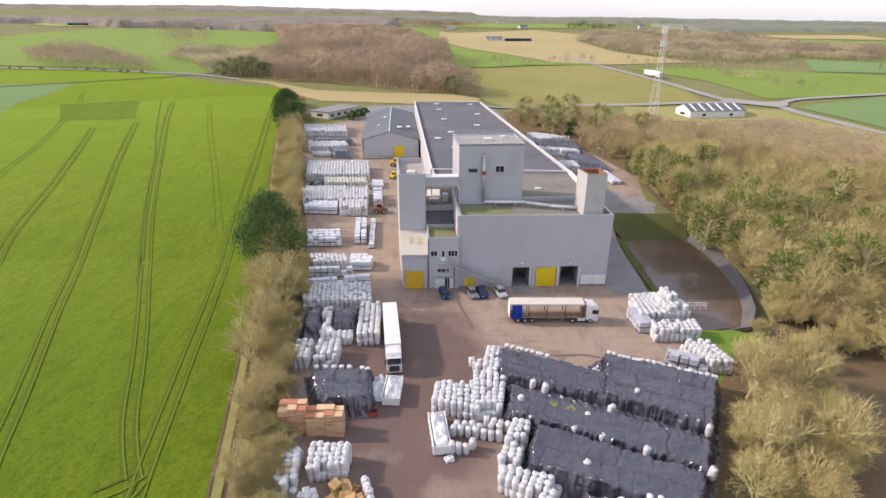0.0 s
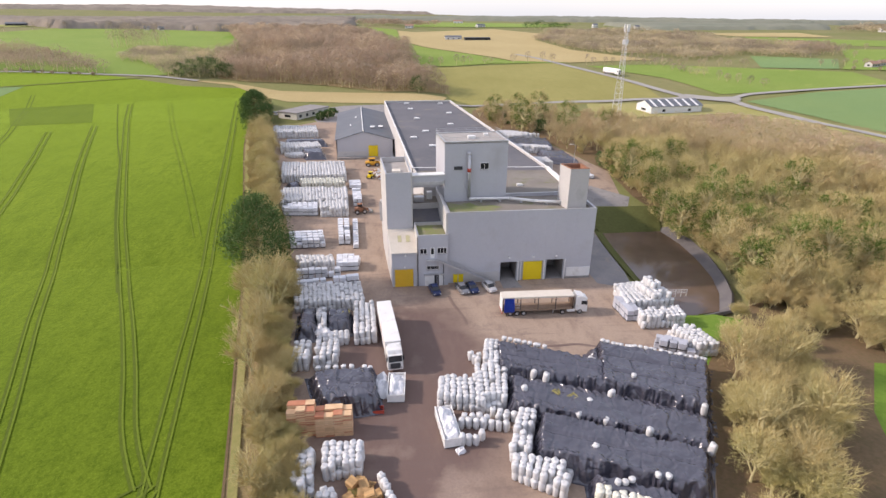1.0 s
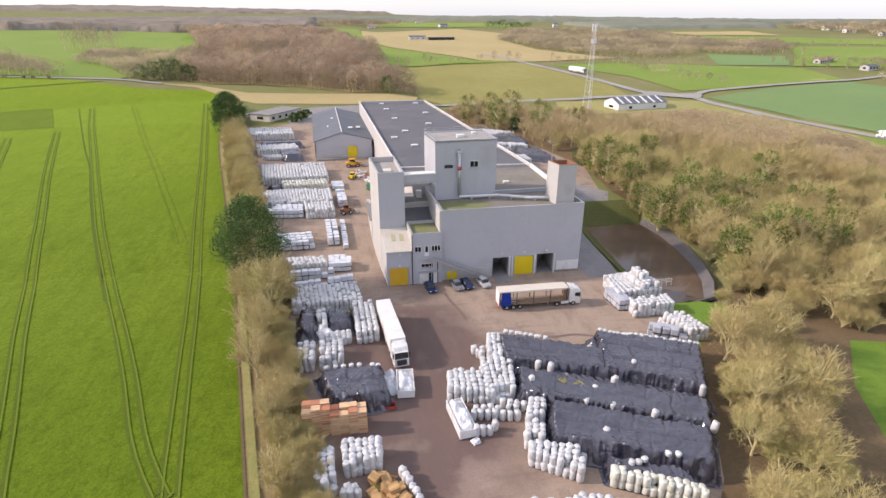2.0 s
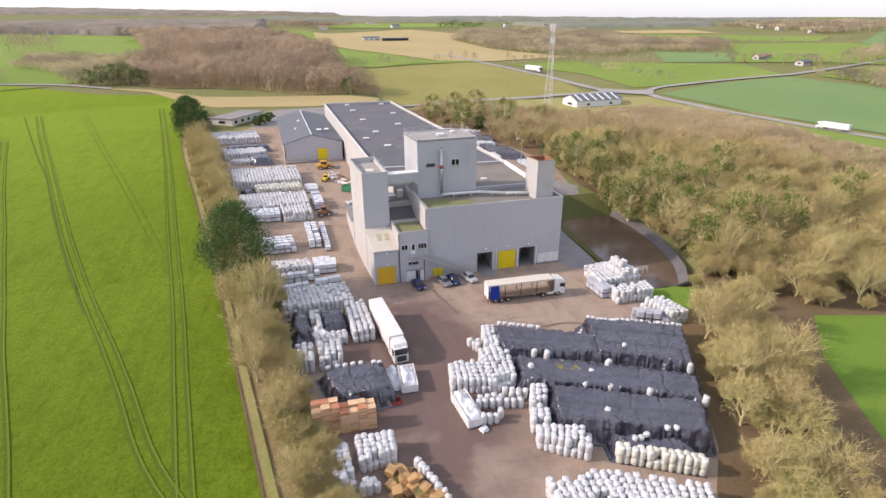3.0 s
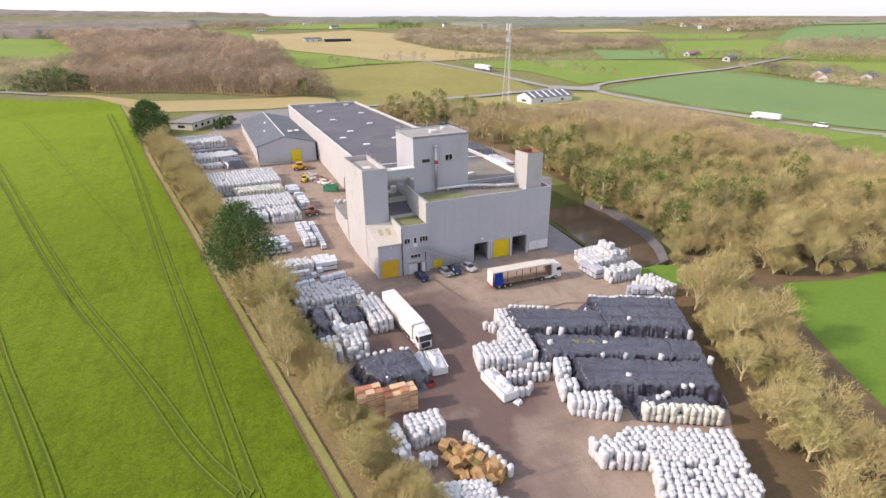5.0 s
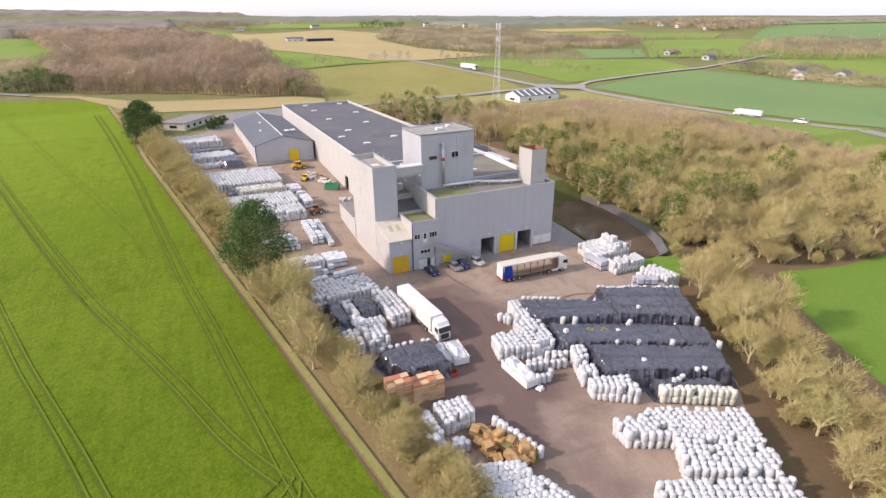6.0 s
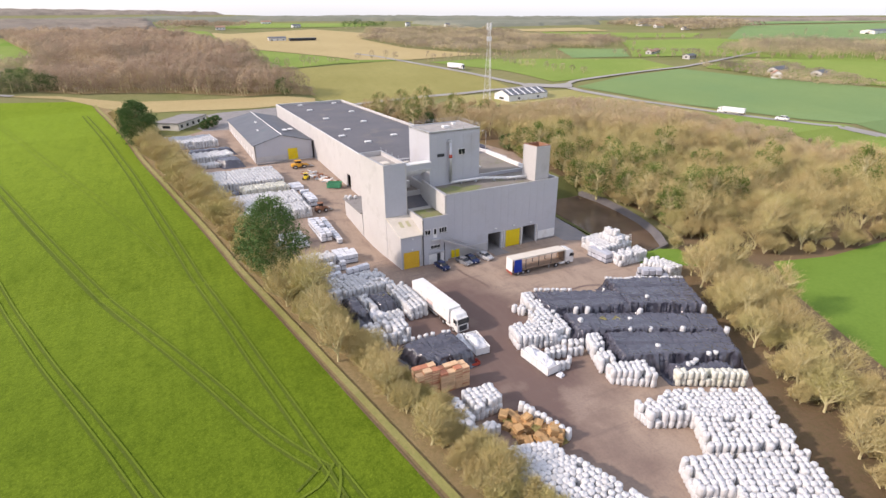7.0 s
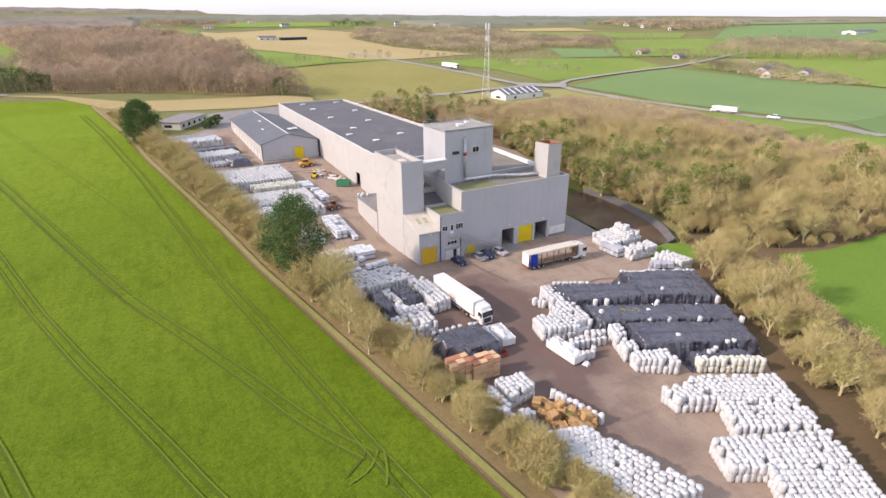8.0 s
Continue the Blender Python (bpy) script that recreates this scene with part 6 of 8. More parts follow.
# ---- the yard's goods ----
def bag_mesh(name, rnd, wide, tall, material, pinch=0.16, square=0.12, segs=9):
    """One filled big bag: slack corners, a bulging waist, a gathered neck."""
    rings = [(0.0, 0.42), (0.08, 0.49), (0.42, 0.515), (0.80, 0.51), (0.92, 0.475), (0.965, 0.36), (0.985, pinch), (1.0, pinch * 0.8)]
    lean = rnd.uniform(-0.05, 0.05), rnd.uniform(-0.05, 0.05)
    turn = rnd.uniform(0, math.tau)
    verts, faces = [], []
    fold = [rnd.uniform(0.91, 1.09) for _ in range(segs)]
    lump = [[fold[k] * rnd.uniform(0.90, 1.10) for k in range(segs)] for _ in rings]
    for i, (z, r) in enumerate(rings):
        for k in range(segs):
            t = turn + k * math.tau / segs
            rr = r * wide * lump[i][k] * (1 + square * math.cos(4 * (t - turn)) * (1 if i < 5 else 0))
            verts.append((rr * math.cos(t) + lean[0] * z * tall, rr * math.sin(t) + lean[1] * z * tall, z * tall * (1 + 0.45 * (lump[i][k] - 1) * (1 if i > 2 else 0))))
    for i in range(len(rings) - 1):
        for k in range(segs):
            j = (k + 1) % segs
            faces.append((i * segs + k, i * segs + j, (i + 1) * segs + j, (i + 1) * segs + k))
    faces.append(tuple(range(segs))[::-1])
    faces.append(tuple(range((len(rings) - 1) * segs, len(rings) * segs)))
    me = bpy.data.meshes.new(name)
    me.from_pydata(verts, [], faces)
    me.materials.append(material)
    for p in me.polygons:
        p.use_smooth = True
    return me


def sack_block(name, rnd, wide, tall, material):
    """A wrapped pallet load: layers of sacks that bulge past the wrap, on a low pallet."""
    verts, faces = [], []
    levels = 5
    for i in range(levels * 2):
        z = 0.20 + (tall - 0.20) * (i // 2 + (i % 2) * 0.9) / levels
        r = wide / 2 * (0.97 if i % 2 else 1.0) * rnd.uniform(0.97, 1.02)
        c = 0.86 * r
        ring = [(c, -r), (r, -c), (r, c), (c, r), (-c, r), (-r, c), (-r, -c), (-c, -r)]
        verts += [(x + rnd.uniform(-0.015, 0.015), y + rnd.uniform(-0.015, 0.015), z) for x, y in ring]
    n = levels * 2
    for i in range(n - 1):
        for k in range(8):
            j = (k + 1) % 8
            faces.append((i * 8 + k, i * 8 + j, (i + 1) * 8 + j, (i + 1) * 8 + k))
    faces.append(tuple(range((n - 1) * 8, n * 8))), faces.append(tuple(range(8))[::-1])
    b = len(verts)
    h = wide / 2 * 0.98
    verts += [(-h, -h, 0), (h, -h, 0), (h, h, 0), (-h, h, 0), (-h, -h, 0.19), (h, -h, 0.19), (h, h, 0.19), (-h, h, 0.19)]
    base = len(faces)
    for f in ((0, 3, 2, 1), (4, 5, 6, 7), (0, 1, 5, 4), (1, 2, 6, 5), (2, 3, 7, 6), (3, 0, 4, 7)):
        faces.append(tuple(b + i for i in f))
    me = bpy.data.meshes.new(name)
    me.from_pydata(verts, [], faces)
    me.materials.append(material)
    me.materials.append(M_DARK)
    me.polygons.foreach_set("material_index", [0] * base + [1] * 6)
    return me


rnd = random.Random(5)
TALL = [bag_mesh("big_bag", rnd, 0.90, 1.65, M_BAG) for _ in range(4)]
SQUAT = [bag_mesh("big_bag", rnd, 0.90, 1.40, M_BAG, 0.13, 0.06) for _ in range(5)]
CREAMS = [bag_mesh("cream_bag", rnd, 0.9, 1.35, M_CREAMBAG) for _ in range(3)]
BLOCKS = [sack_block("sack_pallet", rnd, 1.22, 1.12, M_WRAP) for _ in range(3)]
GREYS = [sack_block("sack_pallet", rnd, 1.22, 1.2, M_GREYWRAP) for _ in range(3)]


def set_down(me, name, label, category, group, m):
    ob = new(name, me)
    ob.matrix_basis = m
    return tagged(ob, label, category, group)


def joined(name, label, category, items):
    """Many alike pieces too many to count, as one mesh."""
    verts, faces, mats, offset, slots = [], [], [], 0, []
    for me, m in items:
        if not slots:
            slots = list(me.materials)
        co = np.empty(len(me.vertices) * 3)
        me.vertices.foreach_get("co", co)
        co = co.reshape(-1, 3) @ np.array(m.to_3x3()).T + np.array(m.translation)
        verts += co.tolist()
        for p in me.polygons:
            faces.append(tuple(i + offset for i in p.vertices))
            mats.append(p.material_index)
        offset += len(me.vertices)
    me = bpy.data.meshes.new(name)
    me.from_pydata(verts, [], faces)
    for s in slots:
        me.materials.append(s)
    me.polygons.foreach_set("material_index", mats)
    me.polygons.foreach_set("use_smooth", [len(slots) == 1] * len(mats))
    return tagged(new(name, me), label, category, "", "stuff")


def stack_places(quad, gap, layers, rnd, tall, ragged=0.12, shake=0.10, tilt=3.0, missing=0.0, square=False):
    """Poses of goods over a four-cornered plan (NW, NE, SE, SW), layer on layer, with a ragged top layer."""
    a, b, c, d = [Vector(p) for p in quad]
    nx = max(1, round(((b - a).length + (c - d).length) / 2 / gap))
    ny = max(1, round(((d - a).length + (c - b).length) / 2 / gap))
    turn = math.atan2((b - a).y, (b - a).x)
    out = []
    for j in range(ny):
        for i in range(nx):
            if rnd.random() < missing:
                continue
            u, v = (i + 0.5) / nx, (j + 0.5) / ny
            p = a.lerp(b, u).lerp(d.lerp(c, u), v)
            rim = min(i, nx - 1 - i, j, ny - 1 - j) == 0
            n = layers - (1 if layers > 1 and (rnd.random() < ragged * (2.2 if rim else 0.5)) else 0)
            z = land(p.x, p.y) + 0.03
            for k in range(n):
                x, y = p.x + rnd.uniform(-shake, shake) * gap, p.y + rnd.uniform(-shake, shake) * gap
                r = Matrix.Rotation(turn + (rnd.choice((0, 1, 2, 3)) * math.pi / 2 + rnd.uniform(-0.08, 0.08) if square else rnd.uniform(0, math.tau)), 4, "Z")
                lean = Matrix.Rotation(radians(rnd.uniform(-tilt, tilt)) * (1 + (1.6 if rim else 0)), 4, "X") @ Matrix.Rotation(radians(rnd.uniform(-tilt, tilt)), 4, "Y")
                s = rnd.uniform(0.93, 1.08)
                out.append((Matrix.Translation((x, y, z + k * tall * 0.93)) @ lean @ r @ Matrix.Diagonal((s, s, rnd.uniform(0.94, 1.05), 1)), rim, k == n - 1))
    return out


LOOSE = []
STACKS = (
    # name of goods, plan, gap, layers, meshes, height, label
    ("big_bag_stack", [(14.6, -25.4), (17.0, -25.6), (15.4, -33.2), (13.0, -32.8)], 0.87, 2, SQUAT, 1.36, "white woven big bags stacked beside a black sheet"),
    ("big_bag_stack", [(11.8, -31.6), (16.8, -33.6), (15.2, -40.2), (11.3, -41.0)], 0.87, 2, SQUAT, 1.36, "white woven big bags stacked two high"),
    ("big_bag_stack", [(6.2, -34.6), (12.0, -34.2), (11.6, -40.9), (5.4, -38.6)], 0.87, 2, SQUAT, 1.36, "white woven big bags heaped two high"),
    ("big_bag_stack", [(16.4, -42.6), (18.6, -43.4), (16.0, -50.8), (13.4, -50.0)], 0.87, 2, SQUAT, 1.36, "white woven big bags stacked in a narrow row"),
    ("big_bag_stack", [(13.6, -50.9), (21.0, -52.9), (18.6, -56.7), (13.2, -52.6)], 0.87, 2, SQUAT, 1.36, "white woven big bags stacked before a black sheet"),
    ("big_bag_stack", [(11.0, -59.6), (16.5, -60.2), (16.2, -65.2), (11.0, -62.6)], 0.88, 2, SQUAT, 1.36, "white woven big bags stacked two high"),
    ("big_bag_stack", [(16.6, -59.3), (29.2, -65.2), (26.0, -71.0), (16.3, -65.4)], 0.88, 2, SQUAT, 1.36, "dense rows of white woven big bags"),
    ("big_bag_stack", [(16.2, -65.6), (26.0, -71.1), (24.0, -75.9), (13.0, -70.3)], 0.88, 2, SQUAT, 1.36, "dense rows of white woven big bags"),
    ("big_bag_stack", [(8.6, -69.8), (23.9, -76.1), (20.2, -82.0), (6.4, -74.4)], 0.88, 2, SQUAT, 1.36, "dense rows of white woven big bags"),
    ("big_bag_stack", [(10.4, -76.6), (20.2, -82.1), (14.6, -91.0), (4.0, -86.0)], 0.88, 2, SQUAT, 1.36, "dense rows of white woven big bags"),
    ("cream_bag_stack", [(22.2, -56.2), (31.6, -61.2), (31.2, -62.6), (21.8, -57.6)], 0.9, 2, CREAMS, 1.3, "cream coloured bags under a black sheet"),
    ("big_bag_stack", [(44.2, -8.0), (49.6, -7.4), (53.4, -15.6), (43.2, -15.8)], 0.88, 2, SQUAT, 1.36, "white woven big bags heaped by the pond"),
    ("big_bag_stack", [(47.6, -10.0), (50.6, -9.4), (52.6, -15.2), (48.4, -15.6)], 0.88, 3, SQUAT, 1.36, "white woven big bags heaped by the pond"),
    ("big_bag_stack", [(48.4, -10.4), (50.2, -10.2), (51.4, -13.4), (49.0, -13.6)], 0.88, 4, SQUAT, 1.36, "white woven big bags heaped high by the pond"),
    ("big_bag_stack", [(44.4, -18.0), (52.6, -17.6), (52.2, -21.4), (44.0, -21.4)], 0.88, 2, SQUAT, 1.36, "white woven big bags in rows by the pond"),
    ("big_bag_stack", [(47.0, -23.9), (51.8, -24.4), (53.0, -30.8), (49.6, -30.6)], 0.88, 2, SQUAT, 1.36, "white woven big bags in rows by the lawn"),
    ("sack_pallet_stack", [(42.0, -12.8), (44.6, -12.8), (45.0, -18.6), (42.6, -18.4)], 1.25, 2, GREYS, 1.2, "grey wrapped pallets of sacks"),
    ("sack_pallet_stack", [(43.6, -26.4), (48.0, -28.6), (49.4, -31.2), (44.0, -28.4)], 1.3, 2, GREYS, 1.2, "grey wrapped pallets of sacks in a row"),
    # along the west hedge, from the near end to the far one
    ("big_bag_stack", [(-11.6, -58.6), (-4.2, -60.4), (1.2, -75.0), (-10.4, -74.0)], 0.88, 2, SQUAT, 1.36, "heap of white woven big bags beside the hedge"),
    ("big_bag_stack", [(-13.2, -46.8), (-11.0, -46.8), (-10.4, -53.2), (-13.0, -53.6)], 0.87, 2, SQUAT, 1.36, "white woven big bags in the hedge's shade"),
    ("big_bag_stack", [(-9.8, -46.6), (-4.8, -46.8), (-4.9, -50.4), (-9.6, -51.0)], 0.87, 2, SQUAT, 1.36, "white woven big bags in leaning columns"),
    ("big_bag_stack", [(-3.4, -51.2), (-2.0, -51.0), (0.8, -59.4), (-0.7, -59.8)], 1.0, 1, TALL, 1.75, "row of tall white big bags"),
    ("big_bag_stack", [(-16.8, -22.8), (-14.0, -22.8), (-13.9, -28.2), (-16.7, -28.2)], 0.87, 2, SQUAT, 1.36, "white woven big bags under the hedge"),
    ("big_bag_stack", [(-13.2, -22.9), (-9.4, -23.2), (-9.4, -28.0), (-13.2, -28.4)], 0.87, 2, SQUAT, 1.36, "bluish white big bags in the shade"),
    ("big_bag_stack", [(-14.2, -12.0), (-12.5, -12.0), (-12.0, -18.0), (-13.8, -18.2)], 0.87, 2, SQUAT, 1.36, "white woven big bags between two black sheets"),
    ("big_bag_stack", [(-13.6, -18.9), (-8.0, -18.6), (-8.0, -21.2), (-13.4, -21.6)], 0.87, 1, TALL, 1.6, "row of white big bags before a black sheet"),
    ("big_bag_stack", [(-7.6, -10.0), (-3.8, -10.2), (-3.2, -21.2), (-7.2, -21.6)], 0.87, 2, SQUAT, 1.36, "white woven big bags beside a parked lorry"),
    ("big_bag_stack", [(-19.8, -1.9), (-6.6, -2.2), (-5.6, -9.6), (-18.8, -9.6)], 0.88, 2, SQUAT, 1.36, "dense rows of white big bags in the shade"),
    ("big_bag_stack", [(-21.6, 12.4), (-13.4, 12.2), (-12.6, 8.2), (-20.2, 8.2)], 0.88, 2, SQUAT, 1.36, "rows of white big bags in the shade"),
    ("sack_pallet_stack", [(-20.4, 0.4), (-7.2, 2.6), (-7.2, 1.3), (-20.2, -1.0)], 1.3, 2, BLOCKS, 1.12, "row of wrapped pallets of white sacks"),
    ("sack_pallet_stack", [(-20.8, 6.2), (-11.2, 6.6), (-11.2, 5.3), (-20.6, 4.9)], 1.3, 2, BLOCKS, 1.12, "row of wrapped pallets of white sacks"),
    ("sack_pallet_stack", [(-12.6, 13.2), (-7.2, 13.0), (-7.6, 8.2), (-12.2, 8.2)], 1.3, 2, BLOCKS, 1.12, "wrapped pallets of white sacks"),
    ("sack_pallet_stack", [(-25.0, 25.6), (-16.8, 25.6), (-15.6, 20.2), (-23.8, 20.2)], 1.35, 2, BLOCKS, 1.12, "wrapped pallets of white sacks in rows"),
    ("sack_pallet_stack", [(-13.6, 31.8), (-10.6, 31.8), (-9.8, 21.4), (-12.8, 21.4)], 1.3, 2, BLOCKS, 1.12, "wrapped pallets of white sacks in rows"),
    ("sack_pallet_stack", [(-9.9, 33.4), (-8.6, 33.4), (-7.8, 19.2), (-9.1, 19.2)], 1.3, 1, BLOCKS, 1.12, "single row of wrapped pallets of sacks"),
    ("sack_pallet_stack", [(-29.6, 43.4), (-19.6, 42.6), (-19.2, 37.8), (-28.0, 38.6)], 1.35, 2, BLOCKS, 1.12, "wrapped pallets of white sacks in rows"),
    ("big_bag_stack", [(-19.2, 42.8), (-11.6, 42.8), (-11.0, 36.8), (-18.4, 36.8)], 0.88, 2, SQUAT, 1.36, "white woven big bags in rows"),
    ("big_bag_stack", [(-31.4, 53.4), (-12.4, 53.2), (-11.4, 43.4), (-29.8, 43.6)], 0.88, 2, SQUAT, 1.36, "broad stack of white woven big bags"),
    ("sack_pallet_stack", [(-10.8, 52.4), (-8.4, 52.4), (-7.6, 43.6), (-10.0, 43.6)], 1.3, 2, BLOCKS, 1.12, "wrapped pallets of white sacks in rows"),
    ("cream_bag_stack", [(-26.6, 61.0), (-13.6, 61.0), (-12.8, 56.8), (-25.6, 56.8)], 0.9, 2, CREAMS, 1.3, "rows of dull cream bags"),
    ("sack_pallet_stack", [(-12.2, 62.6), (-8.8, 62.6), (-8.4, 57.4), (-11.8, 57.4)], 1.3, 1, BLOCKS, 1.12, "wrapped pallets of white sacks"),
    ("big_bag_stack", [(-34.4, 77.0), (-14.4, 76.8), (-12.8, 63.6), (-32.8, 63.6)], 0.95, 2, SQUAT, 1.36, "broad stack of white woven big bags"),
    ("big_bag_stack", [(-39.2, 101.4), (-25.4, 101.2), (-23.0, 94.0), (-37.8, 94.0)], 0.95, 2, SQUAT, 1.36, "stack of white big bags in the upper yard"),
    ("big_bag_stack", [(-36.6, 91.6), (-28.2, 91.6), (-26.0, 88.6), (-33.6, 88.6)], 0.95, 1, SQUAT, 1.36, "low row of white big bags in the upper yard"),
    ("big_bag_stack", [(-46.0, 127.6), (-28.8, 126.4), (-26.6, 116.0), (-44.0, 116.0)], 0.95, 2, SQUAT, 1.36, "stack of white big bags in the upper yard"),
    # behind the chimney
    ("big_bag_stack", [(46.0, 122.0), (50.4, 121.0), (62.4, 114.0), (46.4, 110.0)], 0.95, 2, SQUAT, 1.36, "white big bags behind the hall"),
    ("big_bag_stack", [(46.0, 98.0), (59.0, 93.6), (60.0, 90.0), (46.6, 93.0)], 0.95, 2, SQUAT, 1.36, "white big bags behind the hall"),
    ("big_bag_stack", [(47.4, 78.0), (54.0, 76.6), (54.6, 70.0), (47.6, 71.0)], 0.95, 2, SQUAT, 1.36, "white big bags behind the hall"),
    ("sack_pallet_stack", [(60.0, 70.0), (63.4, 70.0), (64.6, 58.0), (61.0, 58.0)], 1.4, 1, BLOCKS, 1.12, "pale wrapped pallets near the wood"),
)
singles = 0
for name, quad, gap, layers, meshes, tall, label in STACKS:
    square = name == "sack_pallet_stack"
    places = stack_places(quad, gap, layers, rnd, tall, 0.04 if square else 0.07, 0.03 if square else 0.06, 0.6 if square else 2.4, square=square)
    near = name == "big_bag_stack" and -62 < quad[0][1] < -20 and singles < 215
    rest = []
    for m, rim, top in places:
        me = meshes[rnd.randrange(len(meshes))]
        if near and rim and singles < 215:
            set_down(me, "big_bag", "white woven big bag at the edge of a stack", "big bag", "big bags in the yard", m)
            singles += 1
        else:
            rest.append((me, m))
    if rest:
        joined(name, label, "bag stack" if not square else "pallet stack", rest)

# bags that stand alone
for x, y in ((12.0, -27.6), (12.4, -28.7), (13.2, -28.0), (12.9, -29.2), (8.3, -43.2), (9.3, -43.2), (10.3, -43.4), (11.3, -43.6), (12.3, -43.9), (13.3, -44.2), (14.3, -44.4), (8.9, -42.2), (9.9, -42.3), (10.9, -42.5), (11.9, -42.8),
             (8.0, -46.3), (8.9, -46.4), (9.8, -46.5), (10.7, -45.7), (13.0, -41.4), (13.9, -41.9), (14.8, -42.3), (15.7, -42.6), (13.6, -42.6), (14.5, -43.0), (-9.2, -53.2), (-8.4, -53.4), (-8.0, -54.2), (-8.9, -54.1), (-9.6, -54.0),
             (31.0, -30.8), (31.8, -30.2), (31.4, -31.6), (-9.0, -40.1), (-4.4, -37.2)):
    s = rnd.uniform(0.94, 1.05)
    set_down(TALL[rnd.randrange(4)], "big_bag", "tall white big bag standing alone on the yard", "big bag", "big bags in the yard", Matrix.Translation((x, y, land(x, y) + 0.03)) @ Matrix.Rotation(rnd.uniform(0, 6), 4, "Z") @ Matrix.Diagonal((s, s, s, 1)))


# ---- black sheets over stacks ----
def tarp(quad, tall, label, seed, slope=(1.0, 1.0, 1.0, 1.0), cell=0.22, slack=0.0):
    """Black plastic drawn over bags: level panels between sunk seams, crumpled brims, folds down the sides, skirts on the ground; slack: how far the whole sheet is crumpled."""
    a, b, c, d = [Vector(p) for p in quad]
    wide, deep = ((b - a).length + (c - d).length) / 2, ((d - a).length + (c - b).length) / 2
    nx, ny = int(wide / cell) + 8, int(deep / cell) + 8
    skirt = 0.75
    rows = max(1, round(deep / 4.4))
    verts, faces = [], []

    def tone(x, y, z):
        return noise.noise(Vector((x, y, z)))

    for j in range(ny + 1):
        for i in range(nx + 1):
            s, t = -skirt + (wide + 2 * skirt) * i / nx, -skirt + (deep + 2 * skirt) * j / ny
            u, v = s / wide, t / deep
            p = a.lerp(b, u).lerp(d.lerp(c, u), v)
            w = tone(p.x * 0.4, p.y * 0.4, seed)
            sides = (s, wide - s, t, deep - t)
            h = 1.0
            for e, k in zip(sides, slope):
                e2 = e + 0.32 * tone(p.x * 0.7, p.y * 0.7, seed + 7) + 0.12 * tone(p.x * 2.1, p.y * 2.1, seed + 8)
                h = min(h, smooth(-0.55, 0.85 * k, e2))
            # panels of bags: each its own height, sunk seams between them
            row = int(min(rows - 1, max(0, v * rows)))
            panel = (s + 0.8 * w + row * 1.7) / 3.6
            gap = abs(panel - round(panel)) * 3.6
            cross = abs(v * rows - round(v * rows)) * deep / rows if 0.3 < v * rows < rows - 0.3 else 9.0
            level = 0.16 * tone(math.floor(panel + 0.5) * 3.1, row * 5.3, seed + 2)
            seam = 0.24 * math.exp(-(gap / 0.16) ** 2) * (0.6 + 0.8 * w) + 0.16 * math.exp(-(cross / 0.25) ** 2)
            lump = 0.025 * abs(math.sin(math.pi * (s + w) / 0.95)) * abs(math.sin(math.pi * (t + w) / 0.95))
            sag = 0.22 * tone(p.x * 0.25, p.y * 0.25, seed + 3)
            z = h * (tall + level + sag + lump - max(0.0, seam))
            # folds run square to the nearest edge; loose creases wander over the rest
            wx, wy = 2.2 * tone(p.x * 0.22, p.y * 0.22, seed + 20), 2.2 * tone(p.x * 0.22, p.y * 0.22, seed + 25)
            along, across = (s, t) if min(sides[2:]) < min(sides[:2]) else (t, s)
            fold = max(0.0, 1 - 2.6 * abs(tone(along * 1.05 + 0.5 * wx, across * 0.22, seed + 41)))
            crease = max(0.0, 1 - 3.4 * abs(tone(p.x * 0.36 + wx, p.y * 0.36 + wy, seed + 11)))
            brim = max(slack, 1 - smooth(0.2, 2.4, min(sides)), math.exp(-(gap / 0.6) ** 2) * 0.35)
            loose = smooth(0.05, 0.5, tone(p.x * 0.16, p.y * 0.16, seed + 50))
            z += (0.30 * brim * fold ** 1.3 + (0.03 + 0.10 * max(loose, brim)) * crease ** 2.2) * (0.35 + 0.65 * h)
            pleat = fold - 0.35
            lean = 0.45 * pleat * smooth(0.0, 0.35, h) * (1 - smooth(0.75, 1.0, h))
            verts.append((p.x + lean * 0.6, p.y + lean, land(p.x, p.y) + max(0.04, z)))
    for j in range(ny):
        for i in range(nx):
            k = j * (nx + 1) + i
            faces.append((k, k + nx + 1, k + nx + 2, k + 1))
    me = bpy.data.meshes.new("black_sheet")
    me.from_pydata(verts, [], faces)
    me.materials.append(M_TARP)
    me.polygons.foreach_set("use_smooth", [True] * len(faces))
    return tagged(new("black_sheet", me), label, "plastic sheet", "black sheets over the stacks")


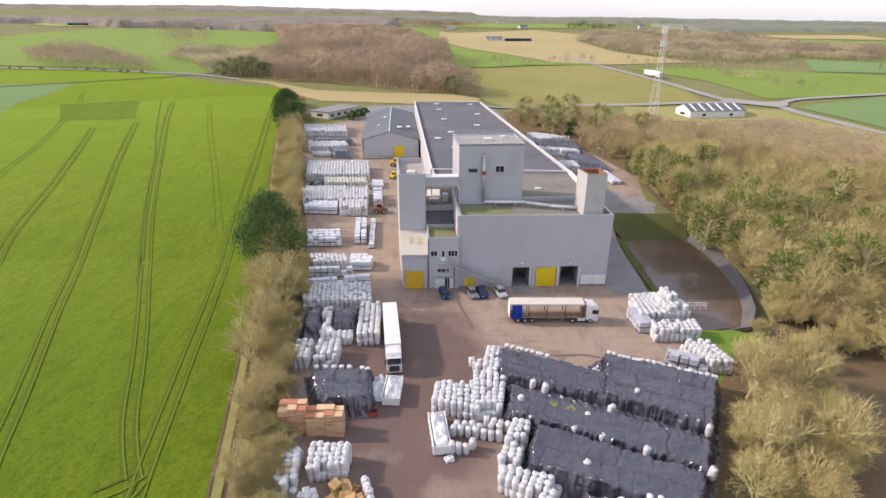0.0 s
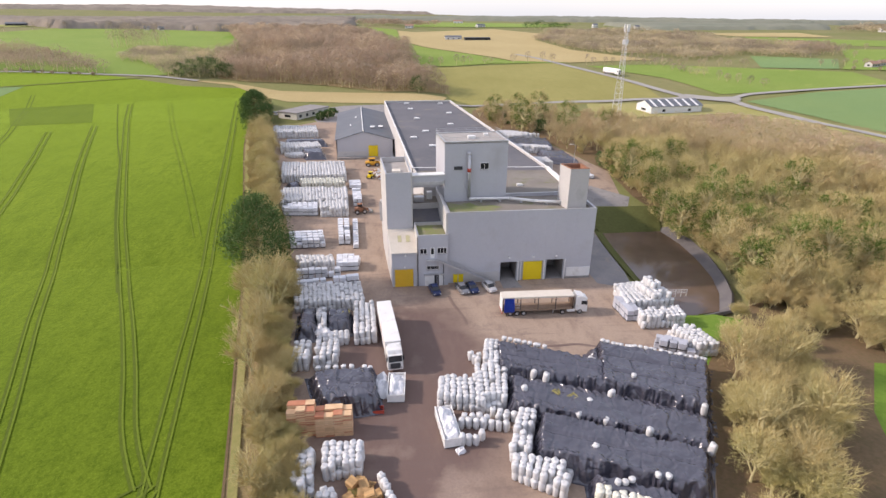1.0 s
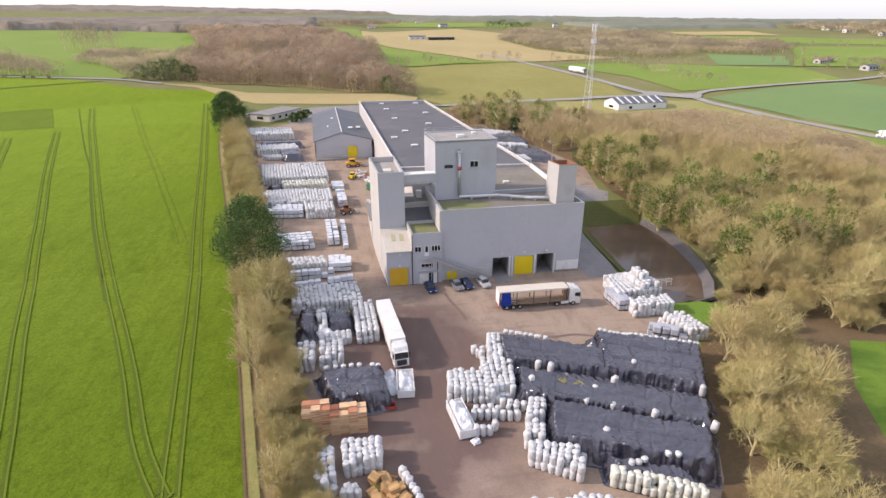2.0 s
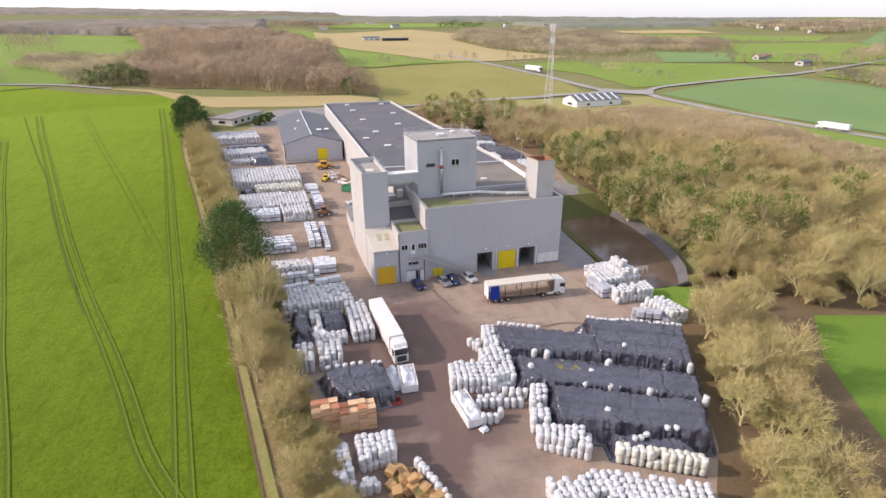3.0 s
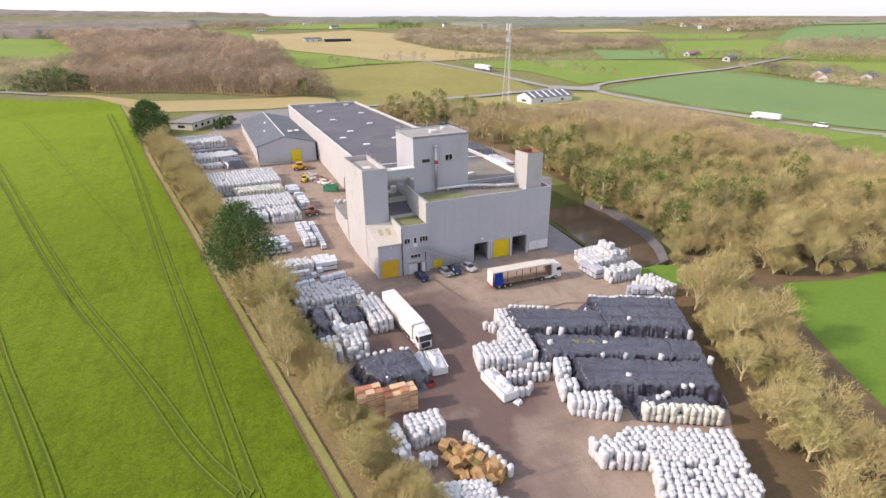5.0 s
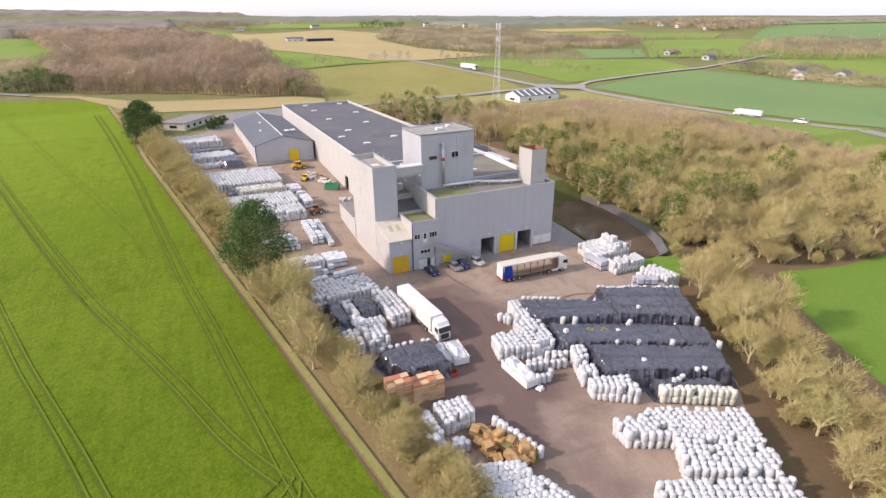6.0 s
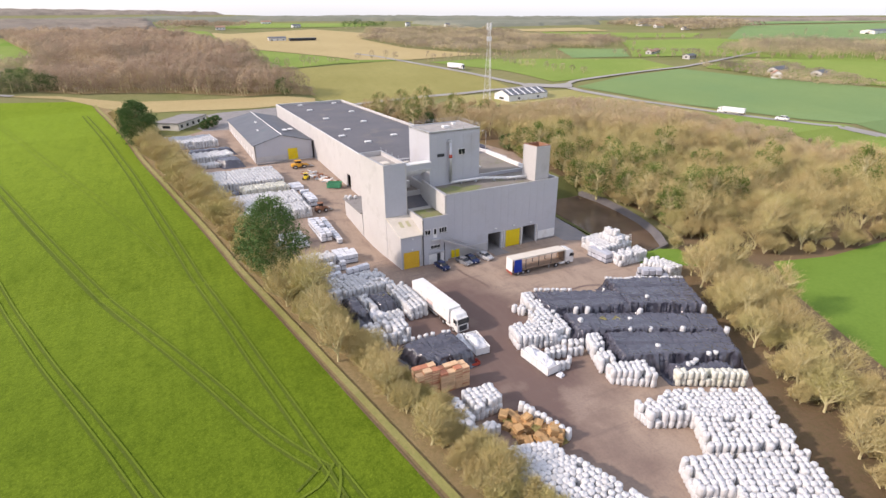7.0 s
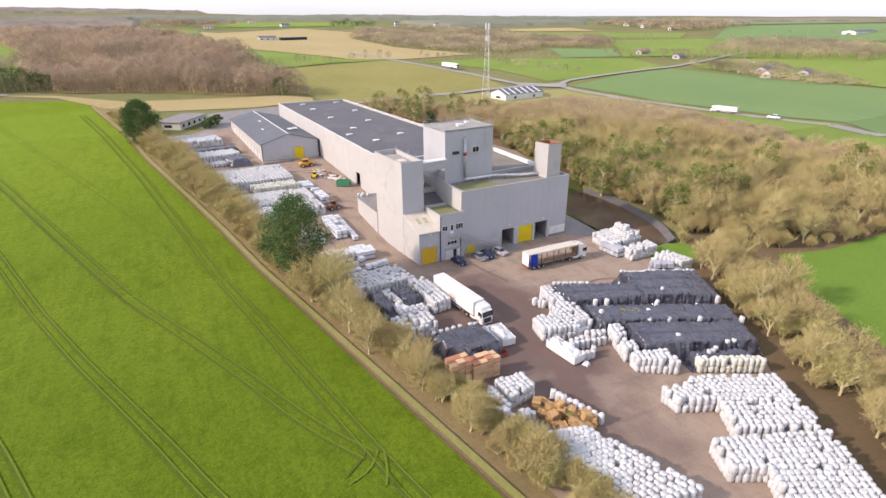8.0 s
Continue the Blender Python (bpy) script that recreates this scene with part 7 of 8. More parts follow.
SHEETS = (([(16.2, -25.6), (32.3, -33.4), (30.4, -39.4), (15.2, -33.8)], 2.9), ([(32.6, -28.0), (48.6, -35.0), (42.4, -46.0), (29.4, -39.0)], 3.0), ([(16.8, -35.4), (41.6, -47.6), (38.4, -53.2), (15.2, -41.8)], 2.8),
          ([(19.0, -43.6), (38.4, -53.0), (34.6, -59.4), (16.4, -51.6)], 3.0), ([(22.4, -54.6), (31.6, -58.4), (30.8, -61.6), (21.9, -57.0)], 2.5),
          ([(-13.4, -30.8), (-3.4, -31.4), (-3.0, -38.8), (-10.9, -39.6)], 2.7), ([(-17.4, -11.4), (-14.3, -11.6), (-13.8, -19.2), (-16.8, -19.6)], 2.5), ([(-12.5, -11.8), (-8.2, -12.2), (-7.8, -18.0), (-12.0, -18.3)], 2.5),
          ([(-38.6, 107.6), (-23.6, 107.0), (-22.6, 103.0), (-37.6, 103.0)], 2.2), ([(-30.6, 92.8), (-23.0, 92.8), (-21.8, 86.6), (-27.8, 86.8)], 2.3), ([(46.6, 109.0), (63.0, 108.0), (62.0, 95.0), (47.0, 99.0)], 2.2), ([(54.8, 90.0), (63.4, 88.0), (64.4, 72.0), (55.0, 78.0)], 2.0), ([(-30.6, 60.4), (-27.0, 60.4), (-26.2, 56.6), (-29.6, 56.6)], 1.8))
for k, (quad, tall) in enumerate(SHEETS):
    tarp(quad, tall, "creased black plastic sheet drawn over stacked bags", 3.7 * k + 1, cell=0.13 if k < 8 else 0.5, slack=0.75 if k in (5, 6, 7) else 0.0)
for k, (quad, tall) in enumerate((([(14.8, -33.4), (30.6, -39.2), (32.0, -42.9), (16.4, -35.6)], 1.5), ([(29.8, -38.8), (42.8, -45.8), (42.0, -47.8), (30.6, -42.2)], 1.5), ([(15.6, -41.6), (38.8, -52.8), (38.2, -53.6), (18.0, -43.8)], 1.4), ([(31.4, -28.6), (33.4, -28.4), (30.6, -39.2), (29.0, -38.6)], 1.7))):
    tarp(quad, tall, "slack crumpled black plastic sunk between two stacks", 5.3 * k + 60, cell=0.13, slack=1.0)
# weights on the sheets
for x, y, z in ((21.9, -36.6, 1.6), (17.9, -39.4, 1.8), (24.0, -45.2, 1.3), (27.2, -46.6, 1.3), (32.0, -49.3, 1.6), (30.2, -41.2, 1.4), (41.6, -45.6, 1.5), (23.9, -51.4, 1.6), (26.9, -53.6, 0.9), (20.4, -35.2, 1.2), (38.5, -52.8, 1.6)):
    set_down(TALL[rnd.randrange(4)], "weight_bag", "white bag weighing down a black sheet", "big bag", "weights on the black sheets", Matrix.Translation((x, y, z)) @ Matrix.Rotation(rnd.uniform(0, 6), 4, "Z") @ Matrix.Diagonal((1.0, 1.0, 1.05, 1)))
small = bag_mesh("small_bag", rnd, 0.75, 0.6, M_BAG)
for k in range(22):
    u = (k + rnd.uniform(0.2, 0.8)) / 22
    x, y = 33.4 + (48.4 - 33.4) * u, -27.8 + (-34.6 + 27.8) * u
    set_down(small, "weight_bag", "small white bag on the edge of a black sheet", "big bag", "weights on the black sheets", Matrix.Translation((x, y - 0.4, 2.35 + rnd.uniform(-0.15, 0.15))) @ Matrix.Rotation(rnd.uniform(0, 6), 4, "Z"))
for k in range(9):
    u = (k + rnd.uniform(0.2, 0.8)) / 9
    set_down(small, "weight_bag", "small white bag on the edge of a black sheet", "big bag", "weights on the black sheets", Matrix.Translation((17.6 + 6.5 * u, -25.9 - 3.3 * u, 2.5)) @ Matrix.Rotation(rnd.uniform(0, 6), 4, "Z"))
for x, y, z in ((24.5, -57.0, 2.6), (25.3, -57.1, 2.6), (26.2, -56.9, 2.7), (29.5, -56.6, 2.75), (30.6, -56.9, 2.75), (34.6, -38.4, 2.9), (26.4, -42.6, 2.4), (-12.0, -31.0, 2.3), (-10.6, -31.0, 2.3), (-9.4, -31.1, 2.3), (-8.2, -31.1, 2.35), (-7.0, -31.2, 2.35), (-5.0, -31.4, 2.3), (-4.2, -31.6, 2.2)):
    set_down(small, "weight_bag", "small white bag on a black sheet", "big bag", "weights on the black sheets", Matrix.Translation((x, y, z)) @ Matrix.Rotation(rnd.uniform(0, 6), 4, "Z"))


# ---- pallets and crates ----
def pallet(name, label, material, group):
    p = thing(name, label, "pallet", group)
    board, runner = box(-0.6, -0.05, 0, 0.6, 0.05, 0.022), box(-0.6, -0.05, 0, 0.6, 0.05, 0.1)
    bme, rme = mesh_of("board", board, material), mesh_of("runner", runner, material)
    for i in range(6):
        b = new("board", bme)
        b.parent, b.matrix_basis = p, Matrix.Translation((0, -0.45 + i * 0.18, 0.122))
    for i in range(3):
        b = new("runner", rme)
        b.parent, b.matrix_basis = p, Matrix.Translation((-0.5 + i * 0.5, 0, 0.02)) @ Matrix.Rotation(math.pi / 2, 4, "Z") @ Matrix.Diagonal((0.83, 1, 1, 1))
    return p


def crate(name, label, material, group, w=1.15, h=0.9):
    p = thing(name, label, "crate", group)
    side = mesh_of("slat", box(-w / 2, -0.015, 0, w / 2, 0.015, h / 4 - 0.03), material)
    for k in range(4):
        r = Matrix.Rotation(k * math.pi / 2, 4, "Z")
        for i in range(4):
            s = new("slat", side)
            s.parent, s.matrix_basis = p, r @ Matrix.Translation((0, -w / 2, 0.06 + i * h / 4))
    part("base", box(-w / 2, -w / 2, 0, w / 2, w / 2, 0.05), material, p)
    for i in range(4):
        part("lid_board", box(-w / 2, -w / 2 + i * w / 4 + 0.01, h + 0.02, w / 2, -w / 2 + (i + 1) * w / 4 - 0.01, h + 0.05), material, p)
    return p


PALLETS = [pallet("pallet", "weathered orange brown wooden pallet on a heap", M_OLDWOOD, "pallets in the heap"), pallet("pallet", "mossy olive wooden pallet on a heap", M_OLIVEWOOD, "pallets in the heap")]
CRATES = [crate("wooden_crate", "weathered orange brown wooden crate on a heap", M_OLDWOOD, "crates in the heap"), crate("wooden_crate", "smaller weathered wooden crate on a heap", M_OLDWOOD, "crates in the heap", 1.1, 0.8)]
first = {id(o): True for o in PALLETS + CRATES}
HEAP = [(-6.4, -51.6), (-3.8, -51.6), (0.2, -59.2), (-3.6, -60.6), (-6.8, -55.6)]


def put(kind, m):
    if first.pop(id(kind), False):
        kind.matrix_basis = m
    else:
        copy_thing(kind, m)


for x, y in scatter(HEAP, 1.12, rnd):
    for k in range(rnd.choice((1, 2, 2, 3))):
        kind = rnd.choice((PALLETS[0], PALLETS[1], CRATES[0], CRATES[0], CRATES[1]))
        put(kind, Matrix.Translation((x + rnd.uniform(-0.2, 0.2), y + rnd.uniform(-0.2, 0.2), 0.03 + k * 0.55)) @ Matrix.Rotation(rnd.uniform(0, 6), 4, "Z") @ Matrix.Rotation(radians(rnd.uniform(-14, 14)), 4, "X") @ Matrix.Rotation(radians(rnd.uniform(-14, 14)), 4, "Y"))
for m in (pose(24.3, -41.6, 2.6, 6, -8, 25), pose(25.2, -42.2, 2.6, 4, 6, 30), pose(24.9, -43.2, 2.5, 10, 4, 28), pose(22.6, -40.2, 2.6, 4, 6, 30), pose(-8.9, -13.6, 2.3, 0, 4, 8), pose(-15.6, -13.0, 2.3, 0, 4, 8)):
    put(PALLETS[1], m @ Matrix.Diagonal((1.2, 1.2, 1, 1)))
put(CRATES[0], pose(28.9, -46.9, 1.9, 0, 0, 25))
# tall stacks of new pine pallets
pine = mesh_of("pine_pallet", box(-0.6, -0.5, 0, 0.6, 0.5, 0.125, 0.01), M_WOOD)
red_edge = mesh_of("pine_pallet", box(-0.6, -0.5, 0, 0.6, 0.5, 0.125, 0.01), surface("pine_reddish", (0.46, 0.17, 0.09), (0.55, 0.24, 0.13), 0.8, 0.9, 0.1, 0.3, 0.01, each=0.1))
for i in range(7):
    for j in range(2):
        x, y = -14.3 + i * 1.22 + rnd.uniform(-0.05, 0.05), -41.4 - j * 1.25 - (0.0 if i > 2 else -0.4) + rnd.uniform(-0.05, 0.05)
        n = rnd.choice((24, 25, 26)) if i > 2 else rnd.choice((28, 30, 31))
        st = thing("pine_pallet_stack", "tall stack of new orange pine pallets", "pallet stack", "stacks of pine pallets", m=Matrix.Translation((x, y, 0.03)))
        for k in range(n):
            o = new("pine_pallet", red_edge if rnd.random() < 0.22 else pine)
            o.parent = st
            o.matrix_basis = Matrix.Translation((rnd.uniform(-0.02, 0.02), rnd.uniform(-0.02, 0.02), k * 0.14)) @ Matrix.Rotation(radians(rnd.uniform(-1, 1)), 4, "Z")


# ---- skips ----
def crumpled(name, label, m, w, l, low, high, cell=0.16, material=None):
    """A heap of crumpled plastic film: sharp ridges and hollows over a mound."""
    nx, ny = int(w / cell) + 2, int(l / cell) + 2
    seed = rnd.uniform(0, 90)
    verts, faces = [], []
    for j in range(ny + 1):
        for i in range(nx + 1):
            u, v = i / nx * 2 - 1, j / ny * 2 - 1
            x, y = u * w / 2, v * l / 2
            a = noise.noise(Vector((x * 0.8, y * 0.8, seed)))
            b = 1 - 2.2 * abs(noise.noise(Vector((x * 1.7, y * 1.7, seed + 9))))
            c = 1 - 2.2 * abs(noise.noise(Vector((x * 3.6 + a, y * 3.6 - a, seed + 17))))
            rise = max(0.0, 1 - abs(u) ** 4) * max(0.0, 1 - abs(v) ** 4)
            z = low + (high - low) * rise ** 0.7 * (0.62 + 0.5 * a) + (0.20 * b + 0.11 * c) * (0.3 + 0.7 * rise)
            verts.append((x + 0.12 * c, y + 0.12 * b, max(0.03, z)))
    for j in range(ny):
        for i in range(nx):
            k = j * (nx + 1) + i
            faces.append((k, k + 1, k + nx + 2, k + nx + 1))
    me = bpy.data.meshes.new(name)
    me.from_pydata(verts, [], faces)
    me.materials.append(material or M_FILM)
    ob = new(name, me)
    ob.matrix_basis = m
    return tagged(ob, label, "plastic waste")


def skip(name, label, material, m, w=2.4, l=5.4, h=1.4, load=True, gate=None):
    s = thing(name, label, "skip", m=m)
    for nm, b in (("side", (-w / 2, -l / 2, 0.15, -w / 2 + 0.08, l / 2, h)), ("side", (w / 2 - 0.08, -l / 2, 0.15, w / 2, l / 2, h)), ("end", (-w / 2 + 0.08, -l / 2, 0.15, w / 2 - 0.08, -l / 2 + 0.08, h)), ("end", (-w / 2 + 0.08, l / 2 - 0.08, 0.15, w / 2 - 0.08, l / 2, h))):
        part(nm, box(*b), gate if gate and b[0] < -1 and nm == "side" else material, s)
    part("floor", box(-w / 2, -l / 2, 0.05, w / 2, l / 2, 0.15), M_DARK, s)
    for i in range(6):
        y = -l / 2 + 0.4 + i * (l - 0.8) / 5
        for x in (-w / 2 - 0.06, w / 2):
            part("rib", box(x, y - 0.05, 0.15, x + 0.06, y + 0.05, h), material, s)
    for x in (-w / 2 - 0.05, w / 2 - 0.1):
        part("rim", box(x, -l / 2, h, x + 0.15, l / 2, h + 0.09), material, s)
    if load:
        crumpled("crumpled_plastic", "crumpled white plastic and empty bags heaped in a skip", m, w - 0.2, l - 0.3, 0.9, h + 1.0)
    return s


skip("skip", "white steel skip full of crumpled bags", M_WHITE, pose(-0.3, -34.4, 0.02, 0, 0, -4), 2.5, 5.4, 1.4)
skip("skip", "white steel skip full of crumpled plastic", M_WHITE, pose(6.4, -43.5, 0.02, 0, 0, 6), 2.3, 6.6, 1.5, True)
crumpled("crumpled_plastic", "crumpled pale plastic film heaped beside a black sheet", pose(-2.6, -33.6, 0, 0, 0, 8), 2.6, 5.2, 0.05, 2.0)
crumpled("crumpled_plastic", "crumpled pale plastic film in front of a skip", pose(7.6, -47.6, 0, 0, 0, 20), 1.3, 1.1, 0.05, 0.5)
crumpled("crumpled_plastic", "crumpled grey film over bags under the hedge", pose(-12.4, -18.6, 0, 0, 0, 70), 2.2, 5.0, 0.05, 2.5)
skip("skip", "empty green steel skip beside the hall", M_GREENP, pose(0.6, 56.2, land(0.6, 56.2) + 0.02, 0, 0, 60), 2.3, 4.2, 1.6, False)
rb = thing("red_tipping_box", "red steel tipping box on the yard", "tipping box", m=pose(-3.0, -38.7, 0.03, 0, 0, 3))
for b in ((-0.8, -0.55, 0.0, -0.74, 0.55, 0.55), (0.74, -0.55, 0.0, 0.8, 0.55, 0.55), (-0.74, -0.55, 0.0, 0.74, -0.49, 0.55), (-0.74, 0.49, 0.0, 0.74, 0.55, 0.55), (-0.74, -0.49, 0.0, 0.74, 0.49, 0.06)):
    part("side" if b[5] > 0.1 else "floor", box(*b), M_RED, rb)


# ---- lorries and cars ----
def wheel(parent, x, y, r=0.5, w=0.3):
    o = new("wheel")
    o.parent = parent
    o.matrix_basis = Matrix.Translation((x, y, r))
    bm = bmesh.new()
    tube(bm, (0, -w / 2, 0), (0, w / 2, 0), r, r, 18)
    bmesh.ops.bevel(bm, geom=[e for e in bm.edges if abs(e.verts[0].co.y - e.verts[1].co.y) < 1e-4], offset=0.05, segments=2, affect="EDGES")
    part("tyre", bm, M_RUBBER, o)
    bm = bmesh.new()
    tube(bm, (0, -w / 2 - 0.02, 0), (0, w / 2 + 0.02, 0), r * 0.56, r * 0.56, 14)
    part("rim", bm, M_STEEL, o)
    return o


def loft(sections, bm=None):
    """A body through cross-sections (x, half width low, half width high, z low, z high)."""
    bm = bm or bmesh.new()
    last = None
    for x, wl, wh, z0, z1 in sections:
        ring = [bm.verts.new(p) for p in ((x, -wl, z0), (x, wl, z0), (x, wl, z0 + (z1 - z0) * 0.55), (x, wh, z1), (x, -wh, z1), (x, -wl, z0 + (z1 - z0) * 0.55))]
        if last:
            for i in range(6):
                j = (i + 1) % 6
                bm.faces.new((last[i], last[j], ring[j], ring[i]))
        else:
            bm.faces.new(ring[::-1])
        last = ring
    bm.faces.new(last)
    bmesh.ops.recalc_face_normals(bm, faces=bm.faces[:])
    bmesh.ops.bevel(bm, geom=[e for e in bm.edges if e.is_manifold and e.calc_face_angle(0) > 0.3], offset=0.05, segments=2, affect="EDGES", clamp_overlap=True)
    return bm


def lorry(label, m, open_sides):
    """An articulated lorry, 16.5 m, that faces +x; its rear end at x = 0."""
    t = thing("articulated_lorry", label, "lorry", "lorries in the yard", m=m)
    L, W = 13.6, 1.27
    part("chassis", box(0.3, -0.5, 0.85, 15.4, 0.5, 1.1), M_DARK, t)
    part("deck", box(0.05, -W, 1.1, L, W, 1.25), M_PLANK, t)
    if open_sides:
        part("roof", box(0, -W, 3.85, L, W, 3.98, 0.03), M_CREAM, t, "cream lorry roof sheet")
        part("bulkhead", box(L - 0.08, -W, 1.25, L, W, 3.85), M_PLANK, t)
        part("rear_door", box(0, -W, 1.0, 0.08, W, 3.85), M_WHITE, t)
        for i in range(5):
            for y in (-W, W - 0.1):
                part("post", box(0.1 + i * 3.33, y, 1.25, 0.22 + i * 3.33, y + 0.1, 3.85), M_DARK, t)
        for y in (-W, W - 0.08):
            part("roof_rail", box(0.08, y, 3.65, L - 0.1, y + 0.08, 3.85), M_CREAM, t)
        for z in (1.7, 2.2, 2.7):
            part("side_slat", box(2.3, -W + 0.02, z, 3.5, -W + 0.06, z + 0.12), M_STEEL, t)
        bm = bmesh.new()
        last = None
        for i in range(41):
            x = 0.45 + i * 0.045
            y = -W - 0.08 + 0.14 * math.sin(i * 2.1) - 0.05 * math.sin(i * 0.9)
            row = [bm.verts.new((x + (0.25 if z < 2 else 0) * (i / 40 - 0.4), y - (0.12 if z < 2 else 0.0), z)) for z in (0.95, 1.9, 3.8)]
            if last:
                for k in range(2):
                    bm.faces.new((last[k], row[k], row[k + 1], last[k + 1]))
            last = row
        part("curtain", bm, M_BLUE, t, "blue side curtain bunched at the rear", True)
    else:
        part("box_body", box(0, -W, 1.12, L, W, 4.0, 0.05), M_WHITE, t, "white box trailer body")
        part("side_mark", box(5.6, -W - 0.012, 2.0, 8.0, -W - 0.002, 2.9), surface("faded_red_mark", (0.62, 0.44, 0.40), (0.72, 0.62, 0.58), 0.6, 0.7, 0.2), t, "faded reddish mark")
        part("side_guard", box(3.6, -W, 0.6, 9.6, -W + 0.06, 0.95), M_STEEL, t)
        part("side_guard", box(3.6, W - 0.06, 0.6, 9.6, W, 0.95), M_STEEL, t)
    part("rear_bumper", box(0.02, -1.2, 0.5, 0.15, 1.2, 0.75), M_RED, t)
    for x in (1.6, 2.9, 4.2):
        for y in (-1.08, 1.08):
            wheel(t, x, y)
    for x in (11.6, 14.9):
        for y in (-1.08, 1.08):
            wheel(t, x, y, 0.5, 0.34)
    for y in (-0.9, 0.9):
        part("landing_leg", box(9.8, y - 0.08, 0.1, 9.95, y + 0.08, 1.0), M_STEEL, t)
    bm = loft([(14.0, 1.22, 1.18, 0.9, 3.55), (14.6, 1.24, 1.2, 0.55, 3.75), (15.6, 1.24, 1.18, 0.45, 3.6), (16.1, 1.23, 1.1, 0.42, 3.0), (16.35, 1.2, 1.08, 0.4, 2.2)])
    cab = part("cab", bm, M_WHITE, t, "white lorry cab")
    bm = bmesh.new()
    f = [bm.verts.new(p) for p in ((16.16, -1.05, 2.95), (16.16, 1.05, 2.95), (16.42, 1.08, 1.95), (16.42, -1.08, 1.95))]
    g = [bm.verts.new((v.co.x - 0.2, v.co.y, v.co.z)) for v in f]
    bm.faces.new(f), bm.faces.new(g)
    for i in range(4):
        bm.faces.new((f[i], f[(i + 1) % 4], g[(i + 1) % 4], g[i]))
    bmesh.ops.recalc_face_normals(bm, faces=bm.faces[:])
    part("windscreen", bm, M_GLASS, cab)
    for y in (-1.265, 1.215):
        part("side_window", box(15.1, y, 2.0, 16.0, y + 0.05, 2.75), M_GLASS, cab)
    for y in (-1.42, 1.27):
        part("mirror", box(15.95, y, 1.9, 16.15, y + 0.15, 2.7), M_DARK, cab)
    part("grille", box(16.33, -0.8, 0.7, 16.42, 0.8, 1.7), M_DARK, cab)
    for y in (-1.0, 0.7):
        part("headlight", box(16.33, y, 0.75, 16.44, y + 0.3, 1.0), M_STEEL, cab)
    part("visor", box(16.0, -1.1, 2.98, 16.3, 1.1, 3.1), M_WHITE, cab)
    part("deflector", prism([(14.1, -1.0), (15.3, -1.0), (15.3, 1.0), (14.1, 1.0)], 3.5, [3.98, 3.6, 3.6, 3.98]), M_WHITE, cab)
    for y in (-1.24, 0.66):
        part("fuel_tank", box(12.5, y, 0.5, 14.0, y + 0.58, 1.05, 0.08), M_WHITE, t)
    return t


lorry("parked white articulated lorry with a box trailer", pose(-2.0, -13.4, 0.03, 0, 0, -84), False)
lorry("open sided articulated lorry with a bunched blue curtain", pose(19.9, -13.2, 0.03, 0, 0, -1.5), True)


def car(label, m, paint, estate=True):
    c = thing("parked_car", label, "car", "cars by the entrance", m=m)
    bm = loft([(-2.1, 0.74, 0.68, 0.35, 0.75), (-1.9, 0.85, 0.8, 0.22, 0.92), (-0.6, 0.88, 0.84, 0.2, 0.98), (1.4, 0.88, 0.84, 0.2, 1.0), (2.05, 0.85, 0.78, 0.25, 0.95), (2.15, 0.76, 0.7, 0.38, 0.85)])
    part("body", bm, paint, c)
    end = 1.95 if estate else 1.5
    bm = loft([(-1.05, 0.74, 0.6, 0.9, 1.02), (-0.35, 0.78, 0.62, 0.92, 1.46), (1.1, 0.78, 0.62, 0.92, 1.48), (end, 0.76, 0.64, 0.9, 1.05)])
    part("cabin", bm, M_GLASS, c)
    part("roof", prism([(-0.4, -0.6), (1.15, -0.6), (1.15, 0.6), (-0.4, 0.6)], 1.44, [1.50, 1.52, 1.52, 1.50]), paint, c)
    for x in (-0.38, 0.45, 1.15):
        for y in (-0.79, 0.73):
            part("pillar", box(x, y, 0.95, x + 0.07, y + 0.06, 1.44), paint, c)
    for x in (-1.3, 1.3):
        for y in (-0.8, 0.8):
            wheel(c, x, y, 0.31, 0.2)
    for y in (-0.75, 0.45):
        part("headlight", box(-2.12, y, 0.6, -1.98, y + 0.3, 0.74), M_WHITE, c)
        part("tail_light", box(2.08, y, 0.7, 2.17, y + 0.3, 0.86), M_RED, c)
    for y in (-0.98, 0.88):
        part("mirror", box(-0.85, y, 0.95, -0.7, y + 0.1, 1.08), paint, c)
    return c


car("dark blue car parked at the entrance", pose(8.3, -3.6, 0.03, 0, 0, 100), M_CARBLUE)
car("grey estate car parked in a row", pose(13.9, -3.6, 0.03, 0, 0, 104), M_CARGREY)
car("dark blue car parked in a row", pose(16.0, -3.4, 0.03, 0, 0, 103), M_CARBLUE)
car("pale silver car parked by the stair foot", pose(19.6, -3.3, 0.03, 0, 0, 105), M_CARWHITE, False)
car("grey car parked behind the bungalow", pose(-51, 160, land(-51, 160) + 0.03, 0, 0, 20), M_CARWHITE)


